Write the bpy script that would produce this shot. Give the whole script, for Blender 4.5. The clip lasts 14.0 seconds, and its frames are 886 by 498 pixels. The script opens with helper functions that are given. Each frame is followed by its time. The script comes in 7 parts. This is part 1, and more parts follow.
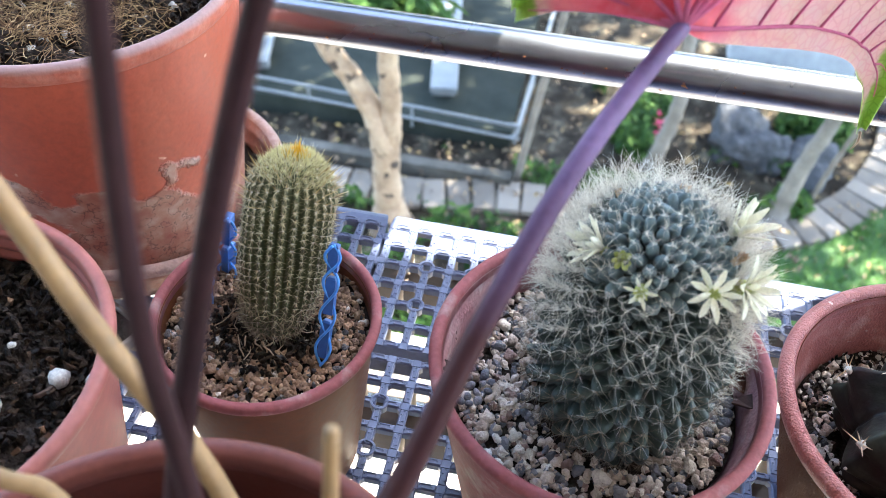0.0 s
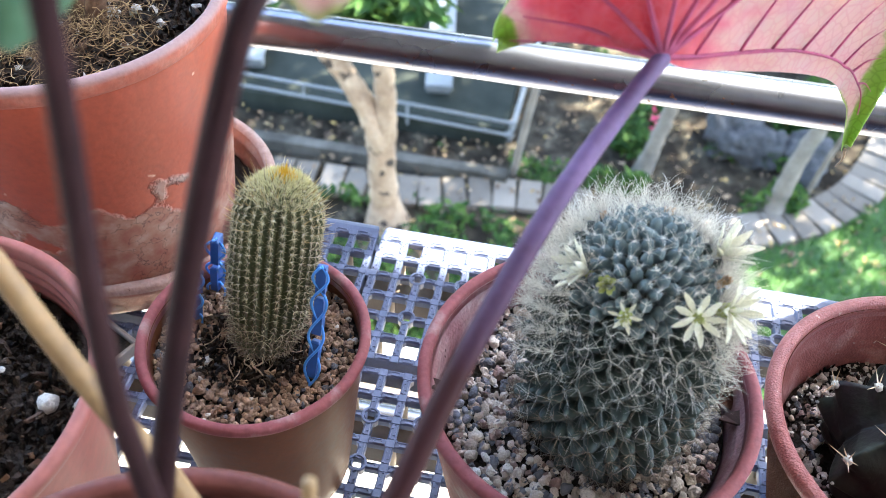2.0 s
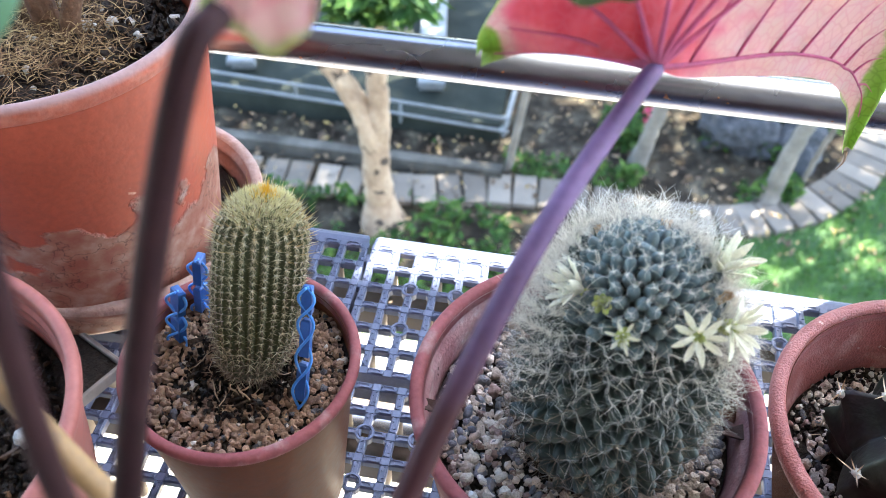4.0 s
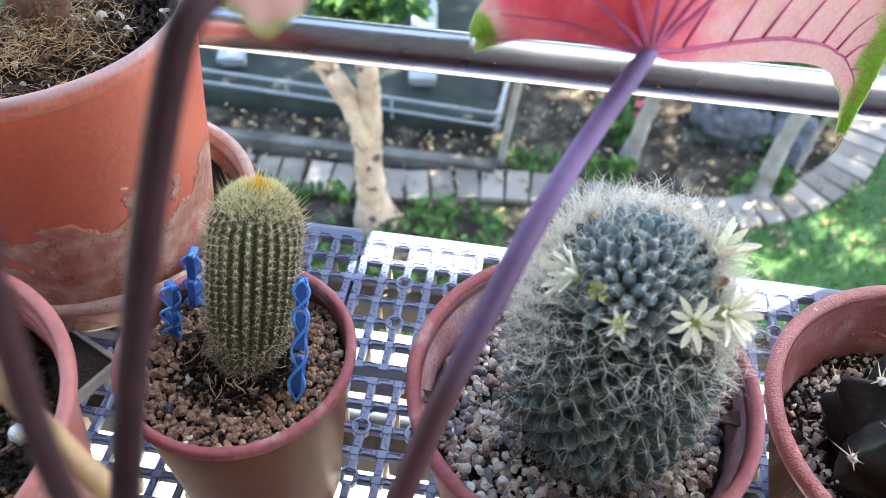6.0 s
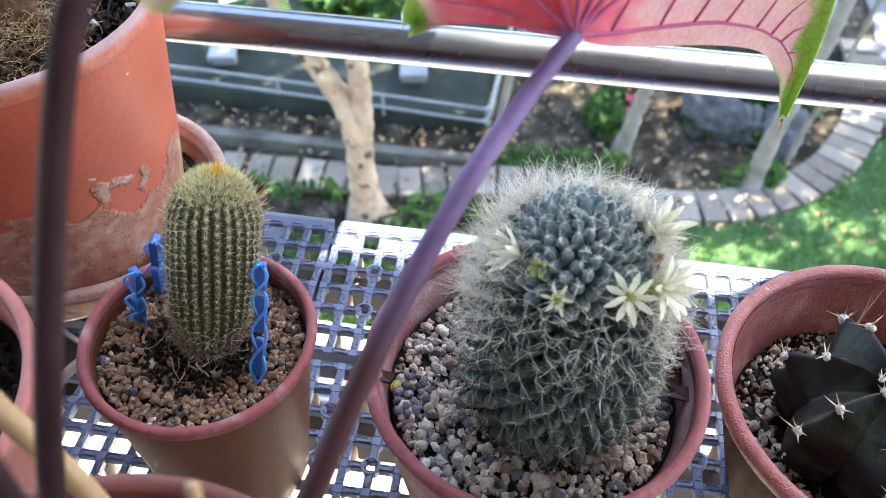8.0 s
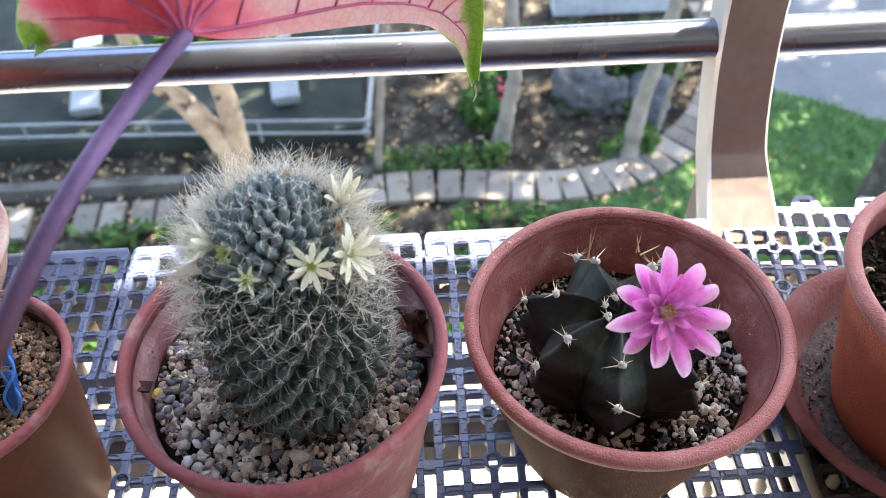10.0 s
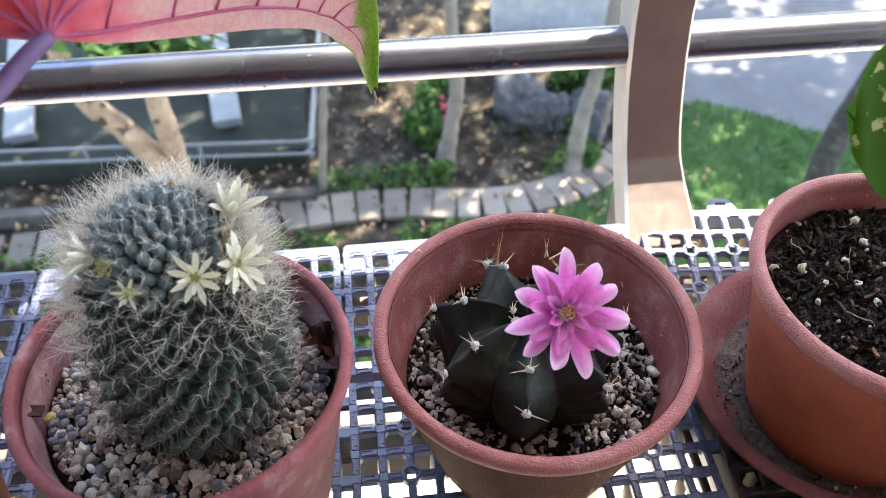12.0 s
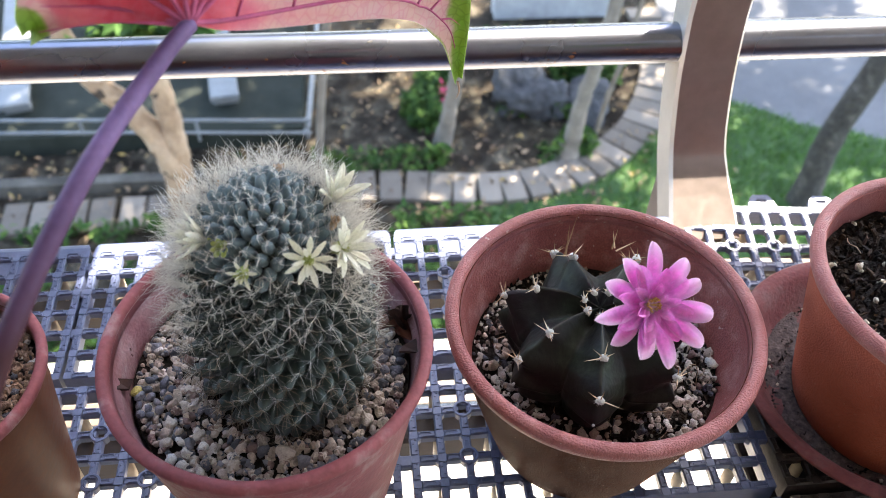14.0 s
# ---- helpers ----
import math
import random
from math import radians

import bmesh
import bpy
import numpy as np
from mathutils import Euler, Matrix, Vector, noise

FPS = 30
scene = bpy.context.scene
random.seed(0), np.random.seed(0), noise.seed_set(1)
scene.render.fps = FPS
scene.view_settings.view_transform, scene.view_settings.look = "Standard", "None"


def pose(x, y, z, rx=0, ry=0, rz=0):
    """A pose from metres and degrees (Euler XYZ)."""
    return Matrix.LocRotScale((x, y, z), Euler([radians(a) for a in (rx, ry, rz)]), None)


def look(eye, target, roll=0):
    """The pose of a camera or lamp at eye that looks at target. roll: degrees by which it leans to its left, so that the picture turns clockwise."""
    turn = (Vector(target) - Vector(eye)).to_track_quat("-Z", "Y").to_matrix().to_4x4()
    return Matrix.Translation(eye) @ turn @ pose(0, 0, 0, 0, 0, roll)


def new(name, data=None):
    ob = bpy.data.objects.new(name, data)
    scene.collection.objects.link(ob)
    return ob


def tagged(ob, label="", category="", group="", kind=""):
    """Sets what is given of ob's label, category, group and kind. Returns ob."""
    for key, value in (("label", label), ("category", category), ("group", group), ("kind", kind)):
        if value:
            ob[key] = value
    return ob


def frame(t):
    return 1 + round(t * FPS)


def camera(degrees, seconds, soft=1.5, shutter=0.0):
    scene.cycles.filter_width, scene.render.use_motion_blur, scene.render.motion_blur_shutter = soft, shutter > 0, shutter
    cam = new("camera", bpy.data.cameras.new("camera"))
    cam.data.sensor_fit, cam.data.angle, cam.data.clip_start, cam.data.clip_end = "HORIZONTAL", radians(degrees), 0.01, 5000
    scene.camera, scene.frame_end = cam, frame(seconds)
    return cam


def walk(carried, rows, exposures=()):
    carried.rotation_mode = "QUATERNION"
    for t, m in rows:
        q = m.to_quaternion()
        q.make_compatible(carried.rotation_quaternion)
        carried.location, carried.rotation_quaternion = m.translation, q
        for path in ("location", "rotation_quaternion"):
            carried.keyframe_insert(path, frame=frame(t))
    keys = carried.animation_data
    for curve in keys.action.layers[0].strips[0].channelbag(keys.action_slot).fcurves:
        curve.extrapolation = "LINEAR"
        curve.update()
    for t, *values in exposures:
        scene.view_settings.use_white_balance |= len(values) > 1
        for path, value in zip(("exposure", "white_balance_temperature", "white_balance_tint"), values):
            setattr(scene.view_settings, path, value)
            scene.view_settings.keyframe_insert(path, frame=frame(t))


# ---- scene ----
cam = camera(54.6, 14.0, 0.6)
PATH = [
    (0, (0.11, 0.097, 0.36), (-0.11, 1.461, -1.087), 3.2),
    (0.5, (0.111, 0.096, 0.355), (-0.104, 1.463, -1.09), 3.5),
    (1, (0.113, 0.094, 0.362), (-0.096, 1.459, -1.084), 3.3),
    (1.5, (0.113, 0.101, 0.367), (-0.096, 1.46, -1.086), 3.2),
    (2, (0.112, 0.103, 0.367), (-0.099, 1.462, -1.085), 3.0),
    (2.5, (0.114, 0.107, 0.367), (-0.101, 1.466, -1.085), 2.6),
    (3, (0.116, 0.111, 0.366), (-0.101, 1.469, -1.086), 2.1),
    (5.3, (0.107, 0.118, 0.363), (-0.083, 1.468, -1.1), 1.8),
    (5.5, (0.11, 0.118, 0.363), (-0.08, 1.47, -1.098), 1.8),
    (6, (0.112, 0.115, 0.362), (-0.074, 1.466, -1.102), 1.6),
    (6.5, (0.112, 0.115, 0.365), (-0.073, 1.461, -1.103), 1.4),
    (7, (0.111, 0.111, 0.368), (-0.068, 1.454, -1.104), 1.5),
    (7.2, (0.112, 0.113, 0.365), (-0.066, 1.457, -1.106), 1.5),
    (9.3, (0.166, 0.097, 0.368), (0.063, 1.455, -1.097), -1.7),
    (9.5, (0.171, 0.098, 0.37), (0.107, 1.459, -1.094), -2.0),
    (10, (0.197, 0.092, 0.371), (0.235, 1.464, -1.084), -1.8),
    (10.5, (0.224, 0.086, 0.368), (0.328, 1.468, -1.073), -1.1),
    (11, (0.224, 0.085, 0.37), (0.344, 1.475, -1.063), -1.0),
    (11.5, (0.221, 0.087, 0.367), (0.362, 1.481, -1.06), -0.6),
    (12, (0.215, 0.091, 0.364), (0.373, 1.485, -1.062), -0.0),
    (12.5, (0.207, 0.1, 0.358), (0.373, 1.49, -1.07), 0.6),
    (13, (0.204, 0.105, 0.354), (0.372, 1.489, -1.08), 1.1),
    (13.5, (0.198, 0.104, 0.355), (0.372, 1.479, -1.088), 1.5),
    (14, (0.179, 0.09, 0.371), (0.358, 1.454, -1.081), 2.5),
]
walk(cam, [(t, look(eye, target, roll)) for t, eye, target, roll in PATH], [(0.0, 3.96, 6330, 6), (7.0, 3.88, 6330, 6), (9.5, 3.69, 6560, 9), (14.0, 3.48, 6780, 11)])

# ---- depth of field of a small phone lens ----
cam.data.dof.use_dof = True
cam.data.dof.focus_distance = 0.36
cam.data.dof.aperture_fstop = 16.5

# ---- sky and sun: the sun stands high in front of the balcony, a little to the right ----
SUN = Vector((0.42, 0.35, 0.93)).normalized()
world = bpy.data.worlds.new("sky")
scene.world = world
world.use_nodes = True
wn = world.node_tree
wn.nodes.clear()
sky = wn.nodes.new("ShaderNodeTexSky")
sky.sky_type = "NISHITA"
sky.sun_disc = False
sky.sun_elevation = math.asin(SUN.z)
sky.sun_rotation = math.atan2(SUN.x, SUN.y)
sky.air_density, sky.dust_density, sky.ozone_density = 1.0, 1.4, 1.0
bg = wn.nodes.new("ShaderNodeBackground")
bg.inputs["Strength"].default_value = 0.134
wout = wn.nodes.new("ShaderNodeOutputWorld")
wn.links.new(sky.outputs["Color"], bg.inputs["Color"])
wn.links.new(bg.outputs["Background"], wout.inputs["Surface"])
sun_data = bpy.data.lights.new("sun", "SUN")
sun_data.energy, sun_data.angle, sun_data.color = 4.0, radians(0.55), (1.0, 0.93, 0.81)
sun = new("sun", sun_data)
sun.matrix_world = look(SUN * 20, (0, 0, 0))


# ---- materials ----
def ramp_node(nt, stops, interpolation="LINEAR"):
    n = nt.nodes.new("ShaderNodeValToRGB")
    n.color_ramp.interpolation = interpolation
    el = n.color_ramp.elements
    while len(el) < len(stops):
        el.new(0.5)
    for e, (p, c) in zip(el, stops):
        e.position, e.color = p, (*c, 1)
    return n


def mix_node(nt, blend="MIX"):
    n = nt.nodes.new("ShaderNodeMix")
    n.data_type, n.blend_type = "RGBA", blend
    return n


def material(name, stops, scale=40.0, rough=0.6, fine=None, bump=0.15, bump_scale=None, metal=0.0, spec=0.5,
             translucent=0.0, per_object=None, per_island=None, coords="Object", speck=None, interp="LINEAR", depth=0.002):
    """A surface with colour stops along a noise, fine grain, bump, and optional variation by object or island.
    speck: (colour, scale, threshold) for small spots."""
    m = bpy.data.materials.new(name)
    m.use_nodes = True
    nt = m.node_tree
    p = nt.nodes["Principled BSDF"]
    tc = nt.nodes.new("ShaderNodeTexCoord")
    vec = tc.outputs[coords]
    n1 = nt.nodes.new("ShaderNodeTexNoise")
    n1.inputs["Scale"].default_value, n1.inputs["Detail"].default_value = scale, 6
    n1.inputs["Roughness"].default_value = 0.62
    nt.links.new(vec, n1.inputs["Vector"])
    fac = n1.outputs["Fac"]
    if per_object or per_island:
        if per_object:
            src = nt.nodes.new("ShaderNodeObjectInfo").outputs["Random"]
            amount = per_object
        else:
            src = nt.nodes.new("ShaderNodeNewGeometry").outputs["Random Per Island"]
            amount = per_island
        mm = nt.nodes.new("ShaderNodeMix")
        mm.data_type = "FLOAT"
        mm.inputs[0].default_value = amount
        nt.links.new(fac, mm.inputs[2])
        nt.links.new(src, mm.inputs[3])
        fac = mm.outputs[0]
    r = ramp_node(nt, stops, interp)
    nt.links.new(fac, r.inputs["Fac"])
    col = r.outputs["Color"]
    n2 = nt.nodes.new("ShaderNodeTexNoise")
    n2.inputs["Scale"].default_value, n2.inputs["Detail"].default_value = bump_scale or scale * 7, 4
    nt.links.new(vec, n2.inputs["Vector"])
    g = ramp_node(nt, [(0.3, (0.78, 0.78, 0.78)), (0.7, (1.12, 1.12, 1.12))])
    nt.links.new(n2.outputs["Fac"], g.inputs["Fac"])
    mx = mix_node(nt, "MULTIPLY")
    mx.inputs[0].default_value = 0.7 if fine is None else fine
    nt.links.new(col, mx.inputs[6])
    nt.links.new(g.outputs["Color"], mx.inputs[7])
    col = mx.outputs[2]
    if speck:
        sc, ss, st = speck
        n3 = nt.nodes.new("ShaderNodeTexNoise")
        n3.inputs["Scale"].default_value, n3.inputs["Detail"].default_value = ss, 3
        nt.links.new(vec, n3.inputs["Vector"])
        sr = ramp_node(nt, [(st, (0, 0, 0)), (st + 0.05, (1, 1, 1))])
        nt.links.new(n3.outputs["Fac"], sr.inputs["Fac"])
        m3 = mix_node(nt)
        nt.links.new(sr.outputs["Color"], m3.inputs[0])
        nt.links.new(col, m3.inputs[6])
        m3.inputs[7].default_value = (*sc, 1)
        col = m3.outputs[2]
    nt.links.new(col, p.inputs["Base Color"])
    rr = nt.nodes.new("ShaderNodeMapRange")
    rr.inputs["To Min"].default_value, rr.inputs["To Max"].default_value = max(0.03, rough - 0.12), min(1, rough + 0.12)
    nt.links.new(n2.outputs["Fac"], rr.inputs["Value"])
    nt.links.new(rr.outputs["Result"], p.inputs["Roughness"])
    p.inputs["Metallic"].default_value = metal
    p.inputs["Specular IOR Level"].default_value = spec
    if bump:
        b = nt.nodes.new("ShaderNodeBump")
        b.inputs["Strength"].default_value, b.inputs["Distance"].default_value = bump, depth
        nt.links.new(n2.outputs["Fac"], b.inputs["Height"])
        nt.links.new(b.outputs["Normal"], p.inputs["Normal"])
    if translucent:
        out = nt.nodes["Material Output"]
        tr = nt.nodes.new("ShaderNodeBsdfTranslucent")
        nt.links.new(col, tr.inputs["Color"])
        ms = nt.nodes.new("ShaderNodeMixShader")
        ms.inputs[0].default_value = translucent
        nt.links.new(p.outputs["BSDF"], ms.inputs[1])
        nt.links.new(tr.outputs["BSDF"], ms.inputs[2])
        nt.links.new(ms.outputs["Shader"], out.inputs["Surface"])
    return m


def plain(name, c, rough=0.5, **kw):
    lo = tuple(v * 0.82 for v in c)
    hi = tuple(min(1, v * 1.12) for v in c)
    return material(name, [(0.3, lo), (0.7, hi)], rough=rough, **kw)


# outer pot wall, darker than its rim: shade below the rim is in the colour
TERRA_BODY_SHADE = material("terracotta_plastic_in_shade", [(0.25, (0.066, 0.017, 0.007)), (0.55, (0.092, 0.026, 0.010)), (0.8, (0.135, 0.042, 0.019))],
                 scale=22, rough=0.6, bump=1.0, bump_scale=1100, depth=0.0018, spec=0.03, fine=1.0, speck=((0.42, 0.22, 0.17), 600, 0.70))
TERRA_ORANGE = material("orange_terracotta_plastic", [(0.25, (0.32, 0.072, 0.040)), (0.55, (0.42, 0.105, 0.060)), (0.8, (0.50, 0.155, 0.095))],
                        scale=22, rough=0.6, bump=1.0, bump_scale=1100, depth=0.0016, spec=0.12, fine=1.0, speck=((0.48, 0.26, 0.19), 600, 0.70))
TERRA_RIM = material("worn_terracotta_plastic", [(0.25, (0.245, 0.066, 0.058)), (0.5, (0.32, 0.098, 0.088)), (0.8, (0.42, 0.18, 0.165))],
                     scale=60, rough=0.42, bump=0.85, bump_scale=1250, depth=0.0011, spec=0.42, fine=1.0, speck=((0.5, 0.34, 0.29), 330, 0.69))
TERRA_SCUFFED = material("scuffed_inner_terracotta", [(0.3, (0.23, 0.063, 0.055)), (0.52, (0.32, 0.104, 0.092)), (0.66, (0.42, 0.20, 0.185)), (0.8, (0.54, 0.38, 0.36))],
                         scale=55, rough=0.6, bump=0.7, bump_scale=1000, depth=0.0010, spec=0.3, fine=1.0, speck=((0.5, 0.36, 0.33), 300, 0.68))
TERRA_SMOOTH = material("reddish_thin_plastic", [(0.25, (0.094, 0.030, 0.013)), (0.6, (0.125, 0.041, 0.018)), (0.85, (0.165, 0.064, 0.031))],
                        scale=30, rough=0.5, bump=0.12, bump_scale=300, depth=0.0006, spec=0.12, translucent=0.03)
TERRA_PINK = material("pinkish_thin_plastic", [(0.25, (0.27, 0.085, 0.072)), (0.6, (0.34, 0.115, 0.098)), (0.85, (0.41, 0.17, 0.15))],
                        scale=30, rough=0.5, bump=0.1, bump_scale=300, depth=0.0005, spec=0.3, translucent=0.15)
TERRA_MAROON = material("dull_maroon_plastic", [(0.3, (0.10, 0.028, 0.022)), (0.7, (0.15, 0.045, 0.036))], scale=30, rough=0.5, bump=0.15, bump_scale=300, depth=0.0005, spec=0.2)
# inner wall of the caladium pot: the shade inside is put into the colour
TERRA_INNER_SHADE = material("shaded_dark_red_plastic", [(0.3, (0.060, 0.014, 0.011)), (0.7, (0.10, 0.026, 0.019))], scale=30, rough=0.45, bump=0.2, bump_scale=400, depth=0.0005, spec=0.25)
TERRA_LIMED = material("dusty_limed_inner_terracotta", [(0.30, (0.20, 0.078, 0.085)), (0.46, (0.27, 0.125, 0.135)), (0.58, (0.34, 0.20, 0.205)), (0.66, (0.44, 0.34, 0.33)), (0.78, (0.58, 0.52, 0.49))],
                       scale=42, rough=0.75, bump=0.6, bump_scale=650, depth=0.001, spec=0.25, speck=((0.12, 0.05, 0.05), 260, 0.70))
TERRA_DUSTY = material("dusty_old_terracotta_plastic", [(0.3, (0.175, 0.047, 0.052)), (0.54, (0.225, 0.068, 0.075)), (0.66, (0.29, 0.17, 0.17)), (0.78, (0.46, 0.39, 0.38))],
                       scale=48, rough=0.7, bump=0.4, bump_scale=500, depth=0.0008, spec=0.25)


def big_pot_material():
    """Orange clay with a pale flaking lime crust round the foot."""
    m = material("clay_with_lime_crust", [(0.3, (0.27, 0.050, 0.026)), (0.6, (0.36, 0.072, 0.036)), (0.85, (0.43, 0.115, 0.066))],
                 scale=14, rough=0.5, bump=0.2, bump_scale=350, depth=0.0008, speck=((0.6, 0.36, 0.28), 120, 0.72))
    nt = m.node_tree
    p = nt.nodes["Principled BSDF"]
    old = p.inputs["Base Color"].links[0].from_socket
    tc = nt.nodes.new("ShaderNodeTexCoord")
    sep = nt.nodes.new("ShaderNodeSeparateXYZ")
    nt.links.new(tc.outputs["Object"], sep.inputs[0])
    n = nt.nodes.new("ShaderNodeTexNoise")
    n.inputs["Scale"].default_value, n.inputs["Detail"].default_value = 28, 8
    nt.links.new(tc.outputs["Object"], n.inputs["Vector"])
    a = nt.nodes.new("ShaderNodeMath")
    a.operation = "MULTIPLY_ADD"
    a.inputs[1].default_value, a.inputs[2].default_value = -0.13, 0.143
    nt.links.new(n.outputs["Fac"], a.inputs[0])
    d = nt.nodes.new("ShaderNodeMath")
    d.operation = "SUBTRACT"
    nt.links.new(a.outputs[0], d.inputs[0])
    nt.links.new(sep.outputs["Z"], d.inputs[1])
    mr = nt.nodes.new("ShaderNodeMapRange")
    mr.inputs["From Min"].default_value, mr.inputs["From Max"].default_value = 0.0, 0.005
    nt.links.new(d.outputs[0], mr.inputs["Value"])
    n2 = nt.nodes.new("ShaderNodeTexNoise")
    n2.inputs["Scale"].default_value, n2.inputs["Detail"].default_value = 90, 6
    nt.links.new(tc.outputs["Object"], n2.inputs["Vector"])
    cr = ramp_node(nt, [(0.32, (0.23, 0.066, 0.041)), (0.44, (0.26, 0.100, 0.066)), (0.54, (0.30, 0.150, 0.108)), (0.66, (0.36, 0.235, 0.190)), (0.8, (0.46, 0.37, 0.325))])
    nt.links.new(n2.outputs["Fac"], cr.inputs["Fac"])
    # cracks between the flakes
    warp = mix_node(nt)
    warp.inputs[0].default_value = 0.05
    nt.links.new(tc.outputs["Object"], warp.inputs[6])
    nt.links.new(n2.outputs["Color"], warp.inputs[7])
    vo = nt.nodes.new("ShaderNodeTexVoronoi")
    vo.feature = "DISTANCE_TO_EDGE"
    vo.inputs["Scale"].default_value = 38
    nt.links.new(warp.outputs[2], vo.inputs["Vector"])
    vr = ramp_node(nt, [(0.0, (0.16, 0.09, 0.07)), (0.022, (1, 1, 1))])
    nt.links.new(vo.outputs["Distance"], vr.inputs["Fac"])
    ck = mix_node(nt, "MULTIPLY")
    ck.inputs[0].default_value = 0.8
    nt.links.new(cr.outputs["Color"], ck.inputs[6])
    nt.links.new(vr.outputs["Color"], ck.inputs[7])
    mx = mix_node(nt)
    nt.links.new(mr.outputs["Result"], mx.inputs[0])
    nt.links.new(old, mx.inputs[6])
    nt.links.new(ck.outputs[2], mx.inputs[7])
    nt.links.new(mx.outputs[2], p.inputs["Base Color"])
    b = nt.nodes.new("ShaderNodeBump")
    b.inputs["Strength"].default_value, b.inputs["Distance"].default_value = 0.8, 0.002
    nt.links.new(mr.outputs["Result"], b.inputs["Height"])
    nt.links.new(p.inputs["Normal"].links[0].from_socket, b.inputs["Normal"])
    nt.links.new(b.outputs["Normal"], p.inputs["Normal"])
    return m


CLAY = big_pot_material()
CLAY_LIP = material("clay_rim_with_lime_bloom", [(0.3, (0.30, 0.066, 0.040)), (0.5, (0.36, 0.092, 0.056)), (0.66, (0.40, 0.14, 0.10)), (0.8, (0.44, 0.22, 0.19))],
                    scale=55, rough=0.7, bump=0.5, bump_scale=420, depth=0.0009, speck=((0.20, 0.12, 0.12), 240, 0.70))
DISH = material("soiled_dark_terracotta", [(0.3, (0.095, 0.022, 0.021)), (0.5, (0.140, 0.036, 0.034)), (0.65, (0.150, 0.068, 0.063)), (0.8, (0.20, 0.15, 0.14))],
                scale=50, rough=0.75, bump=0.6, bump_scale=420, depth=0.001, spec=0.3)
TILE = material("slate_blue_plastic", [(0.3, (0.064, 0.079, 0.144)), (0.6, (0.087, 0.105, 0.185)), (0.85, (0.128, 0.149, 0.238))],
                scale=60, rough=0.42, bump=0.08, bump_scale=700, depth=0.0004, coords="Object")
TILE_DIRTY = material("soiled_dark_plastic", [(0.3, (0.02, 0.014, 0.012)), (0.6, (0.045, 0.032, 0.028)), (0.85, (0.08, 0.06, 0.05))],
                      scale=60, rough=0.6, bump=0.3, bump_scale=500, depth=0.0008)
TRAY_GREY = plain("dusty_grey_brown_plastic", (0.20, 0.17, 0.155), 0.6, bump=0.2)
# the pegs' cream colour stands in for light from the slab below
PEG = plain("peg_plastic_lit_from_below", (0.52, 0.42, 0.29), 0.5, bump=0.05)
STEEL = material("brushed_stainless_steel", [(0.3, (0.145, 0.152, 0.182)), (0.7, (0.172, 0.179, 0.212))], scale=60, rough=0.27,
                 bump=0, bump_scale=14, fine=0.10, metal=1.0, depth=0.0003, speck=((0.34, 0.15, 0.07), 75, 0.80))
# one steel in two colours: dark reflection painted on the front, bright on the flanks
POST = material("steel_with_dark_reflection", [(0.3, (0.22, 0.178, 0.158)), (0.7, (0.27, 0.222, 0.200))], scale=30, rough=0.36, metal=0.6, fine=0.3,
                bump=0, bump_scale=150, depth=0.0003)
POST_EDGE = material("steel_with_bright_reflection", [(0.3, (0.50, 0.465, 0.42)), (0.7, (0.58, 0.54, 0.49))], scale=30, rough=0.42, metal=0.5, fine=0.2, bump=0, bump_scale=150, depth=0.0003)
SOIL = material("dark_potting_soil", [(0.2, (0.007, 0.0045, 0.0036)), (0.5, (0.014, 0.0095, 0.0075)), (0.7, (0.034, 0.022, 0.015)), (0.9, (0.075, 0.048, 0.031))],
                scale=260, rough=0.7, bump=0.9, bump_scale=700, depth=0.002, per_island=0.6, spec=0.14)


def stone_materials(name, stops, spot, fine_bump=4.0):
    """The same stone twice: for single stones, whose coordinates run from -1 to 1, and for stones joined in one mesh in metres."""
    one = material(name, stops, scale=1.5, rough=0.85, bump=1.0, bump_scale=fine_bump, depth=0.0009, per_object=0.93, interp="CONSTANT", fine=1.0, speck=(spot, 3.2, 0.65))
    many = material(name + "_small", stops, scale=600, rough=0.85, bump=1.0, bump_scale=1700, depth=0.0006, per_island=0.93, interp="CONSTANT", fine=1.0, speck=(spot, 1400, 0.66))
    return one, many


STONE_REB, STONE_REB_SMALL = stone_materials("tan_akadama_grains", [(0.0, (0.19, 0.112, 0.075)), (0.16, (0.30, 0.182, 0.12)), (0.34, (0.40, 0.265, 0.178)), (0.50, (0.20, 0.12, 0.082)), (0.62, (0.345, 0.22, 0.148)), (0.76, (0.23, 0.145, 0.098)), (0.86, (0.10, 0.10, 0.115)), (0.93, (0.55, 0.50, 0.45))], (0.12, 0.07, 0.045), 4.5)
STONE_MAM, STONE_MAM_SMALL = stone_materials("mixed_river_gravel", [(0.0, (0.12, 0.125, 0.15)), (0.12, (0.36, 0.29, 0.25)), (0.24, (0.50, 0.42, 0.36)), (0.36, (0.25, 0.165, 0.15)), (0.43, (0.44, 0.355, 0.30)), (0.55, (0.64, 0.57, 0.51)), (0.68, (0.14, 0.145, 0.175)), (0.77, (0.54, 0.45, 0.39)), (0.86, (0.19, 0.19, 0.22)), (0.93, (0.62, 0.56, 0.51)), (0.985, (0.62, 0.46, 0.13))], (0.20, 0.16, 0.145))
